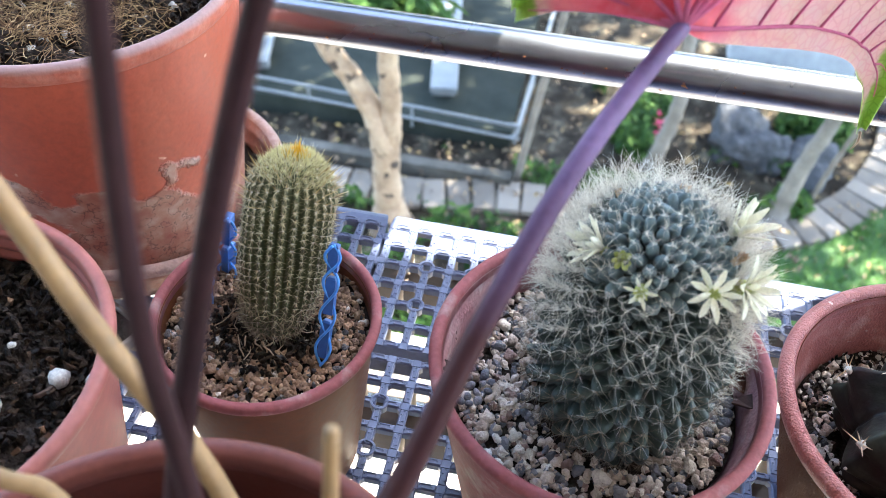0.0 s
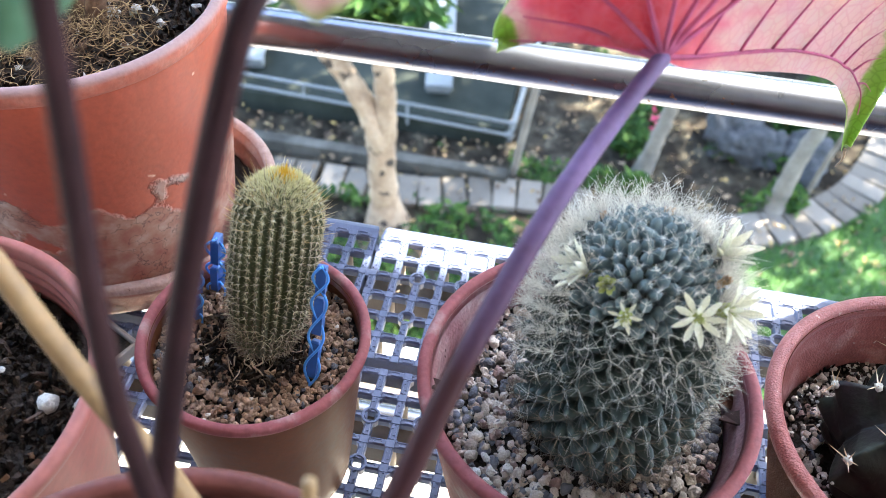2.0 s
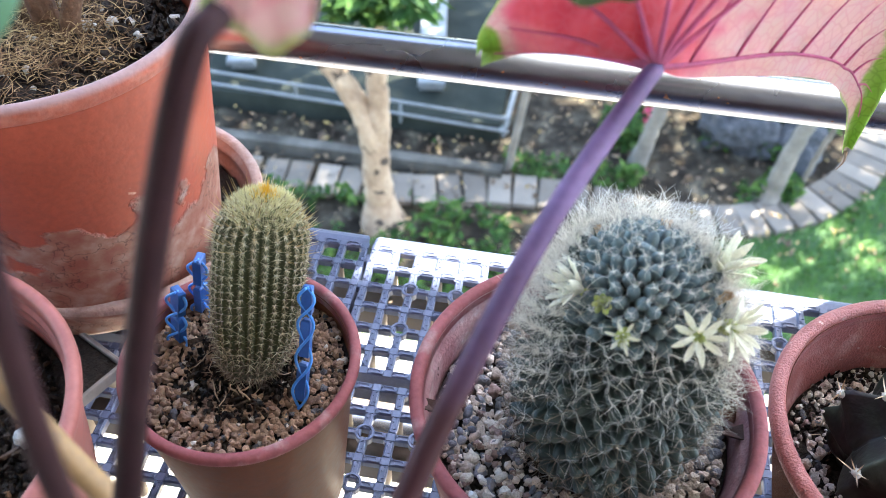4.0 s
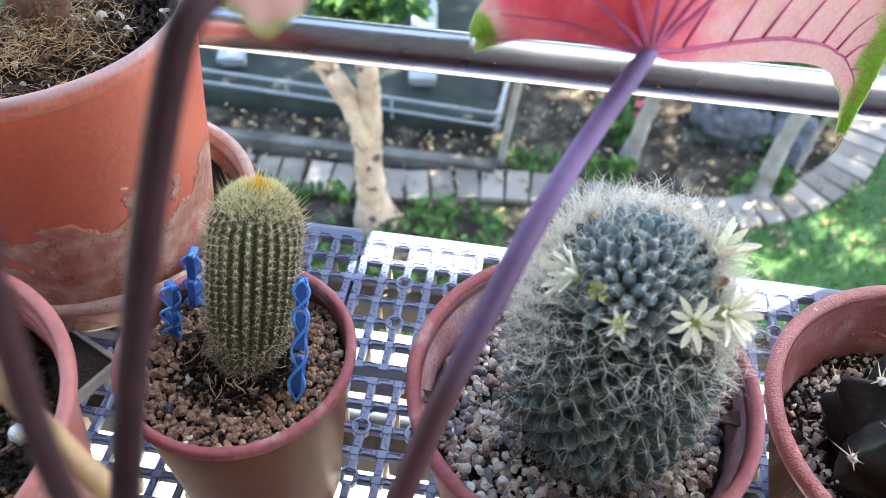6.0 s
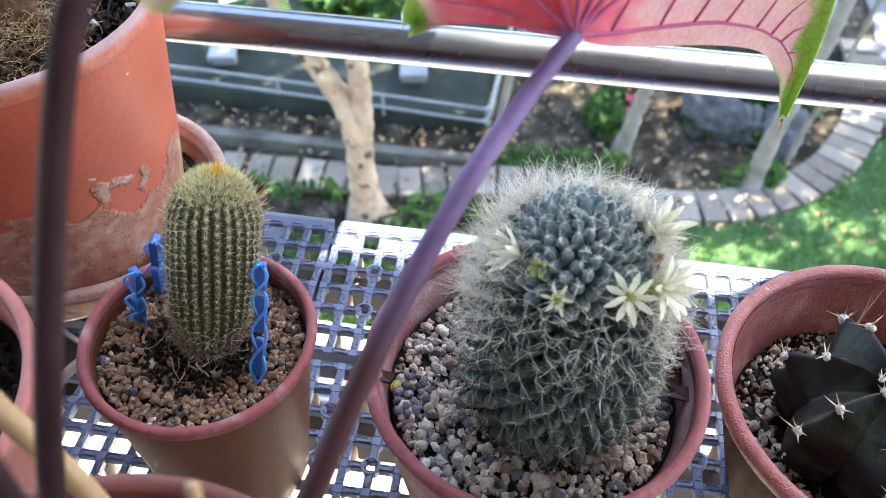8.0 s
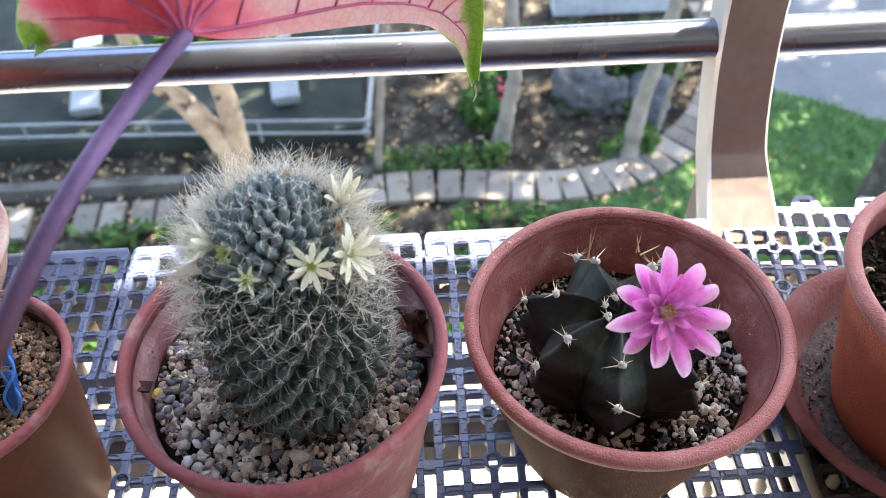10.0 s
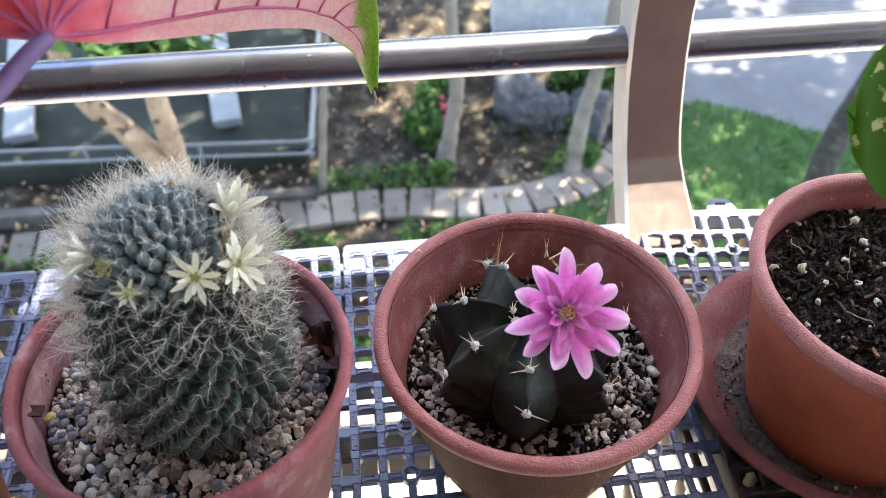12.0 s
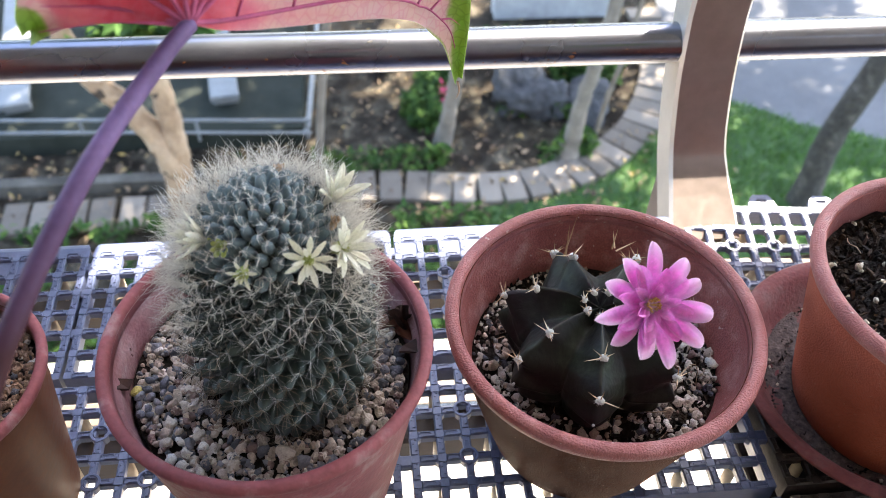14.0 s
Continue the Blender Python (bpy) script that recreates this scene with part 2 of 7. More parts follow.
STONE_GYM, STONE_GYM_SMALL = stone_materials("pale_pumice_and_gravel", [(0.0, (0.08, 0.08, 0.10)), (0.10, (0.40, 0.36, 0.33)), (0.26, (0.62, 0.57, 0.54)), (0.38, (0.22, 0.14, 0.13)), (0.46, (0.48, 0.41, 0.36)), (0.58, (0.70, 0.66, 0.62)), (0.68, (0.13, 0.135, 0.165)), (0.76, (0.46, 0.36, 0.29)), (0.86, (0.64, 0.59, 0.55)), (0.96, (0.27, 0.24, 0.24))], (0.16, 0.135, 0.125))
STONE_BLUE, _ = stone_materials("blue_grey_pebbles", [(0.0, (0.10, 0.105, 0.135)), (0.35, (0.15, 0.15, 0.185)), (0.65, (0.21, 0.205, 0.24)), (0.85, (0.13, 0.12, 0.15))], (0.08, 0.08, 0.10), 3.0)
STONE_OCHRE, _ = stone_materials("ochre_pebbles", [(0.0, (0.52, 0.42, 0.13)), (0.6, (0.58, 0.47, 0.18))], (0.30, 0.22, 0.08), 3.0)
STONE_CHALK, _ = stone_materials("chalky_rough_stones", [(0.0, (0.56, 0.50, 0.44)), (0.3, (0.66, 0.61, 0.56)), (0.55, (0.50, 0.42, 0.34)), (0.8, (0.72, 0.69, 0.66))], (0.22, 0.18, 0.15), 4.5)
PERLITE = material("white_perlite", [(0.3, (0.36, 0.355, 0.35)), (0.7, (0.58, 0.57, 0.56))], scale=1.5, rough=0.85, bump=1.0, bump_scale=4, depth=0.0008, fine=1.0)
PUMICE = material("cream_pumice", [(0.3, (0.46, 0.40, 0.29)), (0.7, (0.72, 0.66, 0.54))], scale=1.5, rough=0.85, bump=1.0, bump_scale=4, depth=0.0009, per_object=0.3, fine=1.0, speck=((0.14, 0.10, 0.07), 3.0, 0.62))
MAM_YOUNG = material("glaucous_young_cactus_skin", [(0.3, (0.075, 0.115, 0.125)), (0.7, (0.16, 0.21, 0.225))], scale=200, rough=0.6, bump=0.2, bump_scale=600, depth=0.0006)
MAM_SKIN = material("blue_green_cactus_skin", [(0.3, (0.010, 0.019, 0.015)), (0.7, (0.032, 0.050, 0.044))], scale=120, rough=0.5, bump=0.2, bump_scale=600, depth=0.0006)
REB_SKIN = material("olive_green_cactus_skin", [(0.3, (0.038, 0.048, 0.017)), (0.7, (0.080, 0.094, 0.036))], scale=90, rough=0.55, bump=0.2, bump_scale=600, depth=0.0006)
GYM_SKIN = material("dark_olive_cactus_skin", [(0.28, (0.026, 0.012, 0.014)), (0.44, (0.012, 0.009, 0.0085)), (0.56, (0.015, 0.016, 0.012)), (0.66, (0.024, 0.031, 0.020)), (0.76, (0.048, 0.060, 0.040))], scale=48, rough=0.5, bump=0.4, bump_scale=380, depth=0.0008, spec=0.15)
SPINE_W = material("white_hairy_spines", [(0.3, (0.68, 0.64, 0.58)), (0.7, (0.90, 0.87, 0.81))], scale=60, rough=0.5, bump=0, per_island=0.7, translucent=0.72)
SPINE_GREY = material("greyish_white_bristles", [(0.3, (0.25, 0.245, 0.25)), (0.7, (0.52, 0.51, 0.505))], scale=60, rough=0.5, bump=0, per_island=0.8, translucent=0.3)
SPINE_Y = material("pale_yellow_spines", [(0.2, (0.38, 0.33, 0.20)), (0.5, (0.54, 0.48, 0.32)), (0.8, (0.72, 0.66, 0.48))], scale=60, rough=0.5, bump=0, per_island=0.7, translucent=0.3)
SPINE_CROWN = material("whitish_crown_spines", [(0.3, (0.76, 0.72, 0.44)), (0.7, (0.90, 0.87, 0.66))], scale=60, rough=0.5, bump=0, per_island=0.7, translucent=0.45)
SPINE_GOLD = material("golden_young_spines", [(0.3, (0.78, 0.44, 0.03)), (0.7, (0.94, 0.68, 0.10))], scale=60, rough=0.5, bump=0, per_island=0.7, translucent=0.3)
SPINE_BROWN = material("horn_coloured_spines", [(0.3, (0.42, 0.26, 0.14)), (0.7, (0.74, 0.58, 0.40))], scale=60, rough=0.5, bump=0, per_island=0.6, translucent=0.2)
SPINE_HORN = material("golden_horn_spines", [(0.3, (0.50, 0.34, 0.13)), (0.7, (0.80, 0.63, 0.33))], scale=60, rough=0.5, bump=0, per_island=0.7, translucent=0.3)
SPINE_OLD = material("old_tan_spines", [(0.3, (0.13, 0.092, 0.066)), (0.7, (0.32, 0.25, 0.185))], scale=60, rough=0.6, bump=0, per_island=0.8, translucent=0.2)
WOOL = material("white_areole_wool", [(0.3, (0.5, 0.47, 0.43)), (0.7, (0.78, 0.75, 0.7))], scale=500, rough=0.95, bump=0.8, bump_scale=900, depth=0.0008)
PETAL_CREAM = material("cream_white_petal", [(0.3, (0.82, 0.80, 0.66)), (0.7, (0.92, 0.90, 0.80))], scale=150, rough=0.55, bump=0.05, translucent=0.5, per_object=0.3)
BUD_GREEN = material("yellow_green_bud", [(0.3, (0.40, 0.46, 0.12)), (0.7, (0.62, 0.64, 0.25))], scale=150, rough=0.5, bump=0.1, translucent=0.3)
BUD_TAN = material("withered_tan_bud", [(0.3, (0.42, 0.24, 0.12)), (0.7, (0.66, 0.48, 0.32))], scale=200, rough=0.7, bump=0.3, translucent=0.25)
STAMEN = plain("ochre_stamen", (0.72, 0.42, 0.14), 0.7, bump=0.2, translucent=0.3)
FLOWER_HEART = plain("pale_pink_flower_throat", (0.86, 0.55, 0.72), 0.6, bump=0.1, translucent=0.4)
STRAW = material("dry_straw_roots", [(0.2, (0.10, 0.055, 0.028)), (0.5, (0.26, 0.165, 0.08)), (0.8, (0.50, 0.36, 0.19))], scale=60, rough=0.85, bump=0, per_island=0.8)
BLUE = plain("bright_blue_plastic", (0.09, 0.34, 0.88), 0.38, bump=0.05, translucent=0.15)
BLUE_DARK = plain("deep_blue_plastic", (0.022, 0.10, 0.36), 0.4, bump=0.05)
PETIOLE = material("purple_petiole", [(0.3, (0.085, 0.05, 0.115)), (0.7, (0.15, 0.095, 0.20))], scale=45, rough=0.55, spec=0.14, bump=0.1, bump_scale=400, depth=0.0004)
PETIOLE_DARK = material("dark_maroon_petiole", [(0.3, (0.015, 0.006, 0.008)), (0.7, (0.036, 0.015, 0.018))], scale=45, rough=0.6, spec=0.1, bump=0.1, bump_scale=400, depth=0.0004)
PETIOLE_TAN = material("dry_tan_petiole", [(0.3, (0.20, 0.115, 0.05)), (0.7, (0.33, 0.20, 0.09))], scale=45, rough=0.6, bump=0.1, bump_scale=400, depth=0.0004)
VEIN = plain("mauve_pink_leaf_vein", (0.58, 0.17, 0.31), 0.6, bump=0.05, spec=0.1, translucent=0.5)
ROOT = plain("dry_root_fibre", (0.36, 0.25, 0.17), 0.8, bump=0.3)
PAINT = material("pale_stone_slab", [(0.3, (0.52, 0.46, 0.385)), (0.7, (0.62, 0.555, 0.47))], scale=6, rough=0.6, bump=0.2, bump_scale=200)
CEILPAINT = material("off_white_plaster", [(0.3, (0.42, 0.415, 0.41)), (0.7, (0.50, 0.495, 0.49))], scale=5, rough=0.9, bump=0.2, bump_scale=150)
WALLPAINT = material("warm_beige_render", [(0.3, (0.26, 0.235, 0.21)), (0.7, (0.34, 0.31, 0.28))], scale=5, rough=0.8, bump=0.3, bump_scale=150)
BROWNBAR = plain("brown_painted_steel", (0.085, 0.055, 0.035), 0.5, bump=0.1)
CONCRETE = material("grey_concrete", [(0.3, (0.28, 0.28, 0.28)), (0.7, (0.42, 0.42, 0.41))], scale=8, rough=0.85, bump=0.4, bump_scale=150)


def gradient_to(m, colour, z0, z1, axis="Z"):
    """Blends a material's pigment to another colour along the object's height."""
    nt = m.node_tree
    p = nt.nodes["Principled BSDF"]
    old = p.inputs["Base Color"].links[0].from_socket
    tc = nt.nodes.new("ShaderNodeTexCoord")
    sep = nt.nodes.new("ShaderNodeSeparateXYZ")
    nt.links.new(tc.outputs["Object"], sep.inputs[0])
    mr = nt.nodes.new("ShaderNodeMapRange")
    mr.inputs["From Min"].default_value, mr.inputs["From Max"].default_value = z0, z1
    nt.links.new(sep.outputs[axis], mr.inputs["Value"])
    mx = mix_node(nt)
    nt.links.new(mr.outputs["Result"], mx.inputs[0])
    nt.links.new(old, mx.inputs[6])
    mx.inputs[7].default_value = (*colour, 1)
    nt.links.new(mx.outputs[2], p.inputs["Base Color"])


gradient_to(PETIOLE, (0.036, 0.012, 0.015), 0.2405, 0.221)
gradient_to(CLAY_LIP, (0.27, 0.165, 0.165), 0.1548, 0.1572)


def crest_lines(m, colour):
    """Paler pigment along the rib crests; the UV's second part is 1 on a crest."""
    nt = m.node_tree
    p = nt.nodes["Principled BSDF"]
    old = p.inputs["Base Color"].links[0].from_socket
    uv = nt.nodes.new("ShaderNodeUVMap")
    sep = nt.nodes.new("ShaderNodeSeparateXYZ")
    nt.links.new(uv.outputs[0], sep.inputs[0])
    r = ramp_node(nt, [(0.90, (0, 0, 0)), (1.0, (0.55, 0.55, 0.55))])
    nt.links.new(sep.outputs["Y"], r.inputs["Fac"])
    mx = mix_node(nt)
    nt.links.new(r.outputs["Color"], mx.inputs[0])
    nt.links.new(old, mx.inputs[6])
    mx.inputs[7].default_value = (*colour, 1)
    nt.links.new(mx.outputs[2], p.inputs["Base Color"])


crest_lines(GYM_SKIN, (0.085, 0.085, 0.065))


def petal_pink_material():
    """Magenta petal, paler towards its margins and tip."""
    m = material("magenta_petal", [(0.3, (0.95, 0.34, 0.80)), (0.7, (0.97, 0.52, 0.90))], scale=200, rough=0.5, bump=0.08, bump_scale=700, depth=0.0003, translucent=0.62, per_object=0.3)
    nt = m.node_tree
    p = nt.nodes["Principled BSDF"]
    old = p.inputs["Base Color"].links[0].from_socket
    uv = nt.nodes.new("ShaderNodeUVMap")
    sep = nt.nodes.new("ShaderNodeSeparateXYZ")
    nt.links.new(uv.outputs[0], sep.inputs[0])
    r = ramp_node(nt, [(0.0, (0, 0, 0)), (0.42, (0.08, 0.08, 0.08)), (0.9, (0.85, 0.85, 0.85))])
    nt.links.new(sep.outputs["Y"], r.inputs["Fac"])
    mx = mix_node(nt)
    nt.links.new(r.outputs["Color"], mx.inputs[0])
    nt.links.new(old, mx.inputs[6])
    mx.inputs[7].default_value = (0.98, 0.89, 0.96, 1)
    for l in list(old.links):
        nt.links.new(mx.outputs[2], l.to_socket)
    nt.links.new(old, mx.inputs[6])
    return m


PETAL_PINK = petal_pink_material()


def leaf_material(name, inner, mid, edge, vein_col, vein_scale, speckle=None, blush=None):
    """A leaf blade: inner colour along the rib, edge colour at the margin, a net of fine veins."""
    m = material(name, [(0.3, tuple(v * 0.85 for v in inner)), (0.7, inner)], scale=60, rough=0.55, bump=0.15, bump_scale=350, depth=0.0006, spec=0.18, translucent=0.58)
    nt = m.node_tree
    p = nt.nodes["Principled BSDF"]
    old = p.inputs["Base Color"].links[0].from_socket
    targets = [l.to_socket for l in old.links]
    uv = nt.nodes.new("ShaderNodeUVMap")
    tc = nt.nodes.new("ShaderNodeTexCoord")
    sep = nt.nodes.new("ShaderNodeSeparateXYZ")
    nt.links.new(uv.outputs[0], sep.inputs[0])
    nz = nt.nodes.new("ShaderNodeTexNoise")
    nz.inputs["Scale"].default_value, nz.inputs["Detail"].default_value = 120, 4
    nt.links.new(tc.outputs["Object"], nz.inputs["Vector"])
    ad = nt.nodes.new("ShaderNodeMath")
    ad.operation = "MULTIPLY_ADD"
    ad.inputs[1].default_value = 0.28
    nt.links.new(nz.outputs["Fac"], ad.inputs[0])
    nt.links.new(sep.outputs["Y"], ad.inputs[2])
    pale = tuple(0.5 * a + 0.5 * b for a, b in zip(mid, edge))
    r = ramp_node(nt, [(0.0, inner), (0.28, blush or mid), (0.54, mid), (0.78, mid), (0.87, pale), (0.97, edge)])
    nt.links.new(ad.outputs[0], r.inputs["Fac"])
    mx0 = mix_node(nt, "MULTIPLY")
    mx0.inputs[0].default_value = 0.25
    nt.links.new(r.outputs["Color"], mx0.inputs[6])
    nt.links.new(nz.outputs["Color"], mx0.inputs[7])
    vo = nt.nodes.new("ShaderNodeTexVoronoi")
    vo.feature = "DISTANCE_TO_EDGE"
    vo.inputs["Scale"].default_value = vein_scale
    nt.links.new(tc.outputs["Object"], vo.inputs["Vector"])
    vr = ramp_node(nt, [(0.0, (1, 1, 1)), (0.12, (0, 0, 0))])
    nt.links.new(vo.outputs["Distance"], vr.inputs["Fac"])
    sc = nt.nodes.new("ShaderNodeMath")
    sc.operation = "MULTIPLY"
    sc.inputs[1].default_value = 0.34
    nt.links.new(vr.outputs["Color"], sc.inputs[0])
    mx = mix_node(nt)
    nt.links.new(sc.outputs[0], mx.inputs[0])
    nt.links.new(mx0.outputs[2], mx.inputs[6])
    er = ramp_node(nt, [(0.74, vein_col), (0.88, tuple(0.35 * v for v in edge))])
    nt.links.new(ad.outputs[0], er.inputs["Fac"])
    nt.links.new(er.outputs["Color"], mx.inputs[7])
    col = mx.outputs[2]
    if speckle:
        n3 = nt.nodes.new("ShaderNodeTexNoise")
        n3.inputs["Scale"].default_value, n3.inputs["Detail"].default_value = 170, 5
        nt.links.new(tc.outputs["Object"], n3.inputs["Vector"])
        sr = ramp_node(nt, [(0.61, (0, 0, 0)), (0.65, (1, 1, 1))])
        nt.links.new(n3.outputs["Fac"], sr.inputs["Fac"])
        m3 = mix_node(nt)
        nt.links.new(sr.outputs["Color"], m3.inputs[0])
        nt.links.new(col, m3.inputs[6])
        m3.inputs[7].default_value = (*speckle, 1)
        col = m3.outputs[2]
    for s in targets:
        nt.links.new(col, s)
    return m


LEAF_PINK = leaf_material("pink_caladium_blade", (0.58, 0.025, 0.055), (0.74, 0.52, 0.49), (0.34, 0.46, 0.12), (0.58, 0.20, 0.27), 260, blush=(0.76, 0.25, 0.31))
LEAF_GREEN = leaf_material("green_speckled_blade", (0.10, 0.24, 0.025), (0.09, 0.22, 0.02), (0.08, 0.2, 0.02), (0.07, 0.17, 0.02), 60, (0.6, 0.6, 0.35))
LEAF_OLIVE = leaf_material("dark_olive_blade", (0.085, 0.115, 0.020), (0.075, 0.10, 0.018), (0.06, 0.08, 0.015), (0.05, 0.07, 0.012), 60)
LEAF_PALE = leaf_material("pale_variegated_blade", (0.55, 0.62, 0.52), (0.25, 0.4, 0.28), (0.10, 0.24, 0.13), (0.2, 0.34, 0.22), 80)


# ---- mesh helpers ----
def mesh_from(name, verts, faces, mat, smooth=True):
    me = bpy.data.meshes.new(name)
    me.from_pydata([tuple(v) for v in verts], [], faces)
    me.validate()
    if smooth:
        me.shade_smooth()
    if mat:
        me.materials.append(mat)
    return me


def part(name, data, parent, label=""):
    """Links a mesh as one part under a thing or under a part."""
    ob = new(name, data)
    ob.parent = parent
    if label:
        ob["label"] = label
    return ob


def root(name, loc, label, category, group="", kind=""):
    ob = new(name)
    ob.empty_display_size = 0.02
    ob.location = loc
    return tagged(ob, label, category, group, kind)


class Geo:
    """Collects vertices and faces of one mesh."""

    def __init__(self):
        self.v, self.f = [], []

    def add(self, verts, faces):
        k = len(self.v)
        self.v.extend(verts)
        self.f.extend(tuple(i + k for i in f) for f in faces)

    def box(self, x0, x1, y0, y1, z0, z1):
        self.add([(x0, y0, z0), (x1, y0, z0), (x1, y1, z0), (x0, y1, z0), (x0, y0, z1), (x1, y0, z1), (x1, y1, z1), (x0, y1, z1)],
                 [(0, 3, 2, 1), (4, 5, 6, 7), (0, 1, 5, 4), (1, 2, 6, 5), (2, 3, 7, 6), (3, 0, 4, 7)])

    def slab(self, x0, x1, y0, y1, z0, z1, c):
        """A box whose top edges are chamfered by c."""
        self.add([(x0, y0, z0), (x1, y0, z0), (x1, y1, z0), (x0, y1, z0), (x0, y0, z1 - c), (x1, y0, z1 - c), (x1, y1, z1 - c), (x0, y1, z1 - c),
                  (x0 + c, y0 + c, z1), (x1 - c, y0 + c, z1), (x1 - c, y1 - c, z1), (x0 + c, y1 - c, z1)],
                 [(0, 3, 2, 1), (8, 9, 10, 11), (0, 1, 5, 4), (1, 2, 6, 5), (2, 3, 7, 6), (3, 0, 4, 7), (4, 5, 9, 8), (5, 6, 10, 9), (6, 7, 11, 10), (7, 4, 8, 11)])

    def tube(self, pts, radii, n=10, cap=True):
        pts = [Vector(p) for p in pts]
        if not hasattr(radii, "__len__"):
            radii = [radii] * len(pts)
        k = len(self.v)
        side = None
        for i, p in enumerate(pts):
            d = (pts[min(i + 1, len(pts) - 1)] - pts[max(i - 1, 0)]).normalized()
            if side is None:
                side = d.orthogonal().normalized()
            side = (side - d * side.dot(d)).normalized()
            up = d.cross(side)
            for j in range(n):
                a = 2 * math.pi * j / n
                self.v.append(tuple(p + (side * math.cos(a) + up * math.sin(a)) * radii[i]))
        for i in range(len(pts) - 1):
            for j in range(n):
                a, b = k + i * n + j, k + i * n + (j + 1) % n
                self.f.append((a, b, b + n, a + n))
        if cap:
            self.f.append(tuple(k + j for j in reversed(range(n))))
            self.f.append(tuple(k + (len(pts) - 1) * n + j for j in range(n)))

    def lathe(self, prof, n=64, c=(0, 0), wob=0.0, seed=0):
        k = len(self.v)
        for i, (r, z) in enumerate(prof):
            for j in range(n):
                a = 2 * math.pi * j / n
                w = 1 + wob * noise.noise((math.cos(a) * 2 + seed, math.sin(a) * 2, z * 30))
                self.v.append((c[0] + r * w * math.cos(a), c[1] + r * w * math.sin(a), z))
        for i in range(len(prof) - 1):
            for j in range(n):
                a, b = k + i * n + j, k + i * n + (j + 1) % n
                self.f.append((a, b, b + n, a + n))

    def spine(self, base, direction, length, r, bend=0.0, n=3, segs=2):
        """A thin tapering spine."""
        d = Vector(direction).normalized()
        side = d.orthogonal().normalized()
        up = d.cross(side)
        base = Vector(base)
        k = len(self.v)
        for i in range(segs):
            f = i / segs
            p = base + d * (length * f) + Vector((0, 0, bend * length * f * f))
            rr = r * (1 - 0.75 * f)
            for j in range(n):
                a = 2 * math.pi * j / n
                self.v.append(tuple(p + (side * math.cos(a) + up * math.sin(a)) * rr))
        self.v.append(tuple(base + d * length + Vector((0, 0, bend * length))))
        for i in range(segs - 1):
            for j in range(n):
                a, b = k + i * n + j, k + i * n + (j + 1) % n
                self.f.append((a, b, b + n, a + n))
        t = k + segs * n
        for j in range(n):
            self.f.append((k + (segs - 1) * n + j, k + (segs - 1) * n + (j + 1) % n, t))

    def curl(self, base, direction, length, r, rn, wave=0.5, segs=4, n=3):
        """A thin hair that wanders as it grows."""
        d = Vector(direction).normalized()
        p = Vector(base)
        k = len(self.v)
        bend = Vector((rn.uniform(-1, 1), rn.uniform(-1, 1), rn.uniform(-1, 1))) * wave
        for i in range(segs):
            side = d.orthogonal().normalized()
            up = d.cross(side)
            rr = r * (1 - 0.6 * i / segs)
            for j in range(n):
                a = 2 * math.pi * j / n
                self.v.append(tuple(p + (side * math.cos(a) + up * math.sin(a)) * rr))
            p = p + d * (length / segs)
            d = (d + bend * 0.55 + Vector((rn.uniform(-1, 1), rn.uniform(-1, 1), rn.uniform(-1, 1))) * wave * 0.45).normalized()
        self.v.append(tuple(p))
        for i in range(segs - 1):
            for j in range(n):
                a, b = k + i * n + j, k + i * n + (j + 1) % n
                self.f.append((a, b, b + n, a + n))
        t = k + segs * n
        for j in range(n):
            self.f.append((k + (segs - 1) * n + j, k + (segs - 1) * n + (j + 1) % n, t))

    def mesh(self, name, mat, smooth=True):
        return mesh_from(name, self.v, self.f, mat, smooth)


def smooth_path(pts, steps=6):
    """Catmull-Rom points through pts."""
    pts = [Vector(p) for p in pts]
    q = [2 * pts[0] - pts[1], *pts, 2 * pts[-1] - pts[-2]]
    out = []
    for i in range(1, len(q) - 2):
        for s in range(steps):
            t = s / steps
            out.append(0.5 * (2 * q[i] + (q[i + 1] - q[i - 1]) * t + (2 * q[i - 1] - 5 * q[i] + 4 * q[i + 1] - q[i + 2]) * t * t
                              + (3 * q[i] - q[i - 1] - 3 * q[i + 1] + q[i + 2]) * t ** 3))
    return out + [pts[-1]]


def lump(name, seed, mat, sub=2, jitter=0.3, squash=0.75, facets=0, smooth=True, cut=0.74):
    """A stone of about unit radius, uneven and slightly flattened."""
    bm = bmesh.new()
    bmesh.ops.create_icosphere(bm, subdivisions=sub, radius=1.0)
    rc = random.Random(seed * 13 + 1)
    cuts = [Vector((rc.gauss(0, 1), rc.gauss(0, 1), rc.gauss(0, 1))).normalized() for _ in range(facets)]
    for v in bm.verts:
        k = 1 + jitter * noise.noise(v.co * 1.1 + Vector((seed * 7.3, 0, 0))) + jitter * 0.5 * noise.noise(v.co * 2.7 + Vector((0, seed * 3.1, 0)))
        for d in cuts:
            over = v.co.dot(d) - cut
            if over > 0:
                v.co -= d * over * 0.85
        v.co = Vector((v.co.x * k, v.co.y * k * (0.8 + 0.04 * (seed % 5)), v.co.z * k * squash))
    me = bpy.data.meshes.new(name)
    bm.to_mesh(me)
    bm.free()
    if smooth:
        me.shade_smooth()
    me.materials.append(mat)
    return me


# ---- the balcony: slab, overhang, walls, ledge ----
G = -4.2


def box_structure(name, x0, x1, y0, y1, z0, z1, mat, label):
    g = Geo()
    g.slab(x0, x1, y0, y1, z0, z1, 0.004)
    return tagged(new(name, g.mesh(name, mat, False)), label, "", "", "structure")


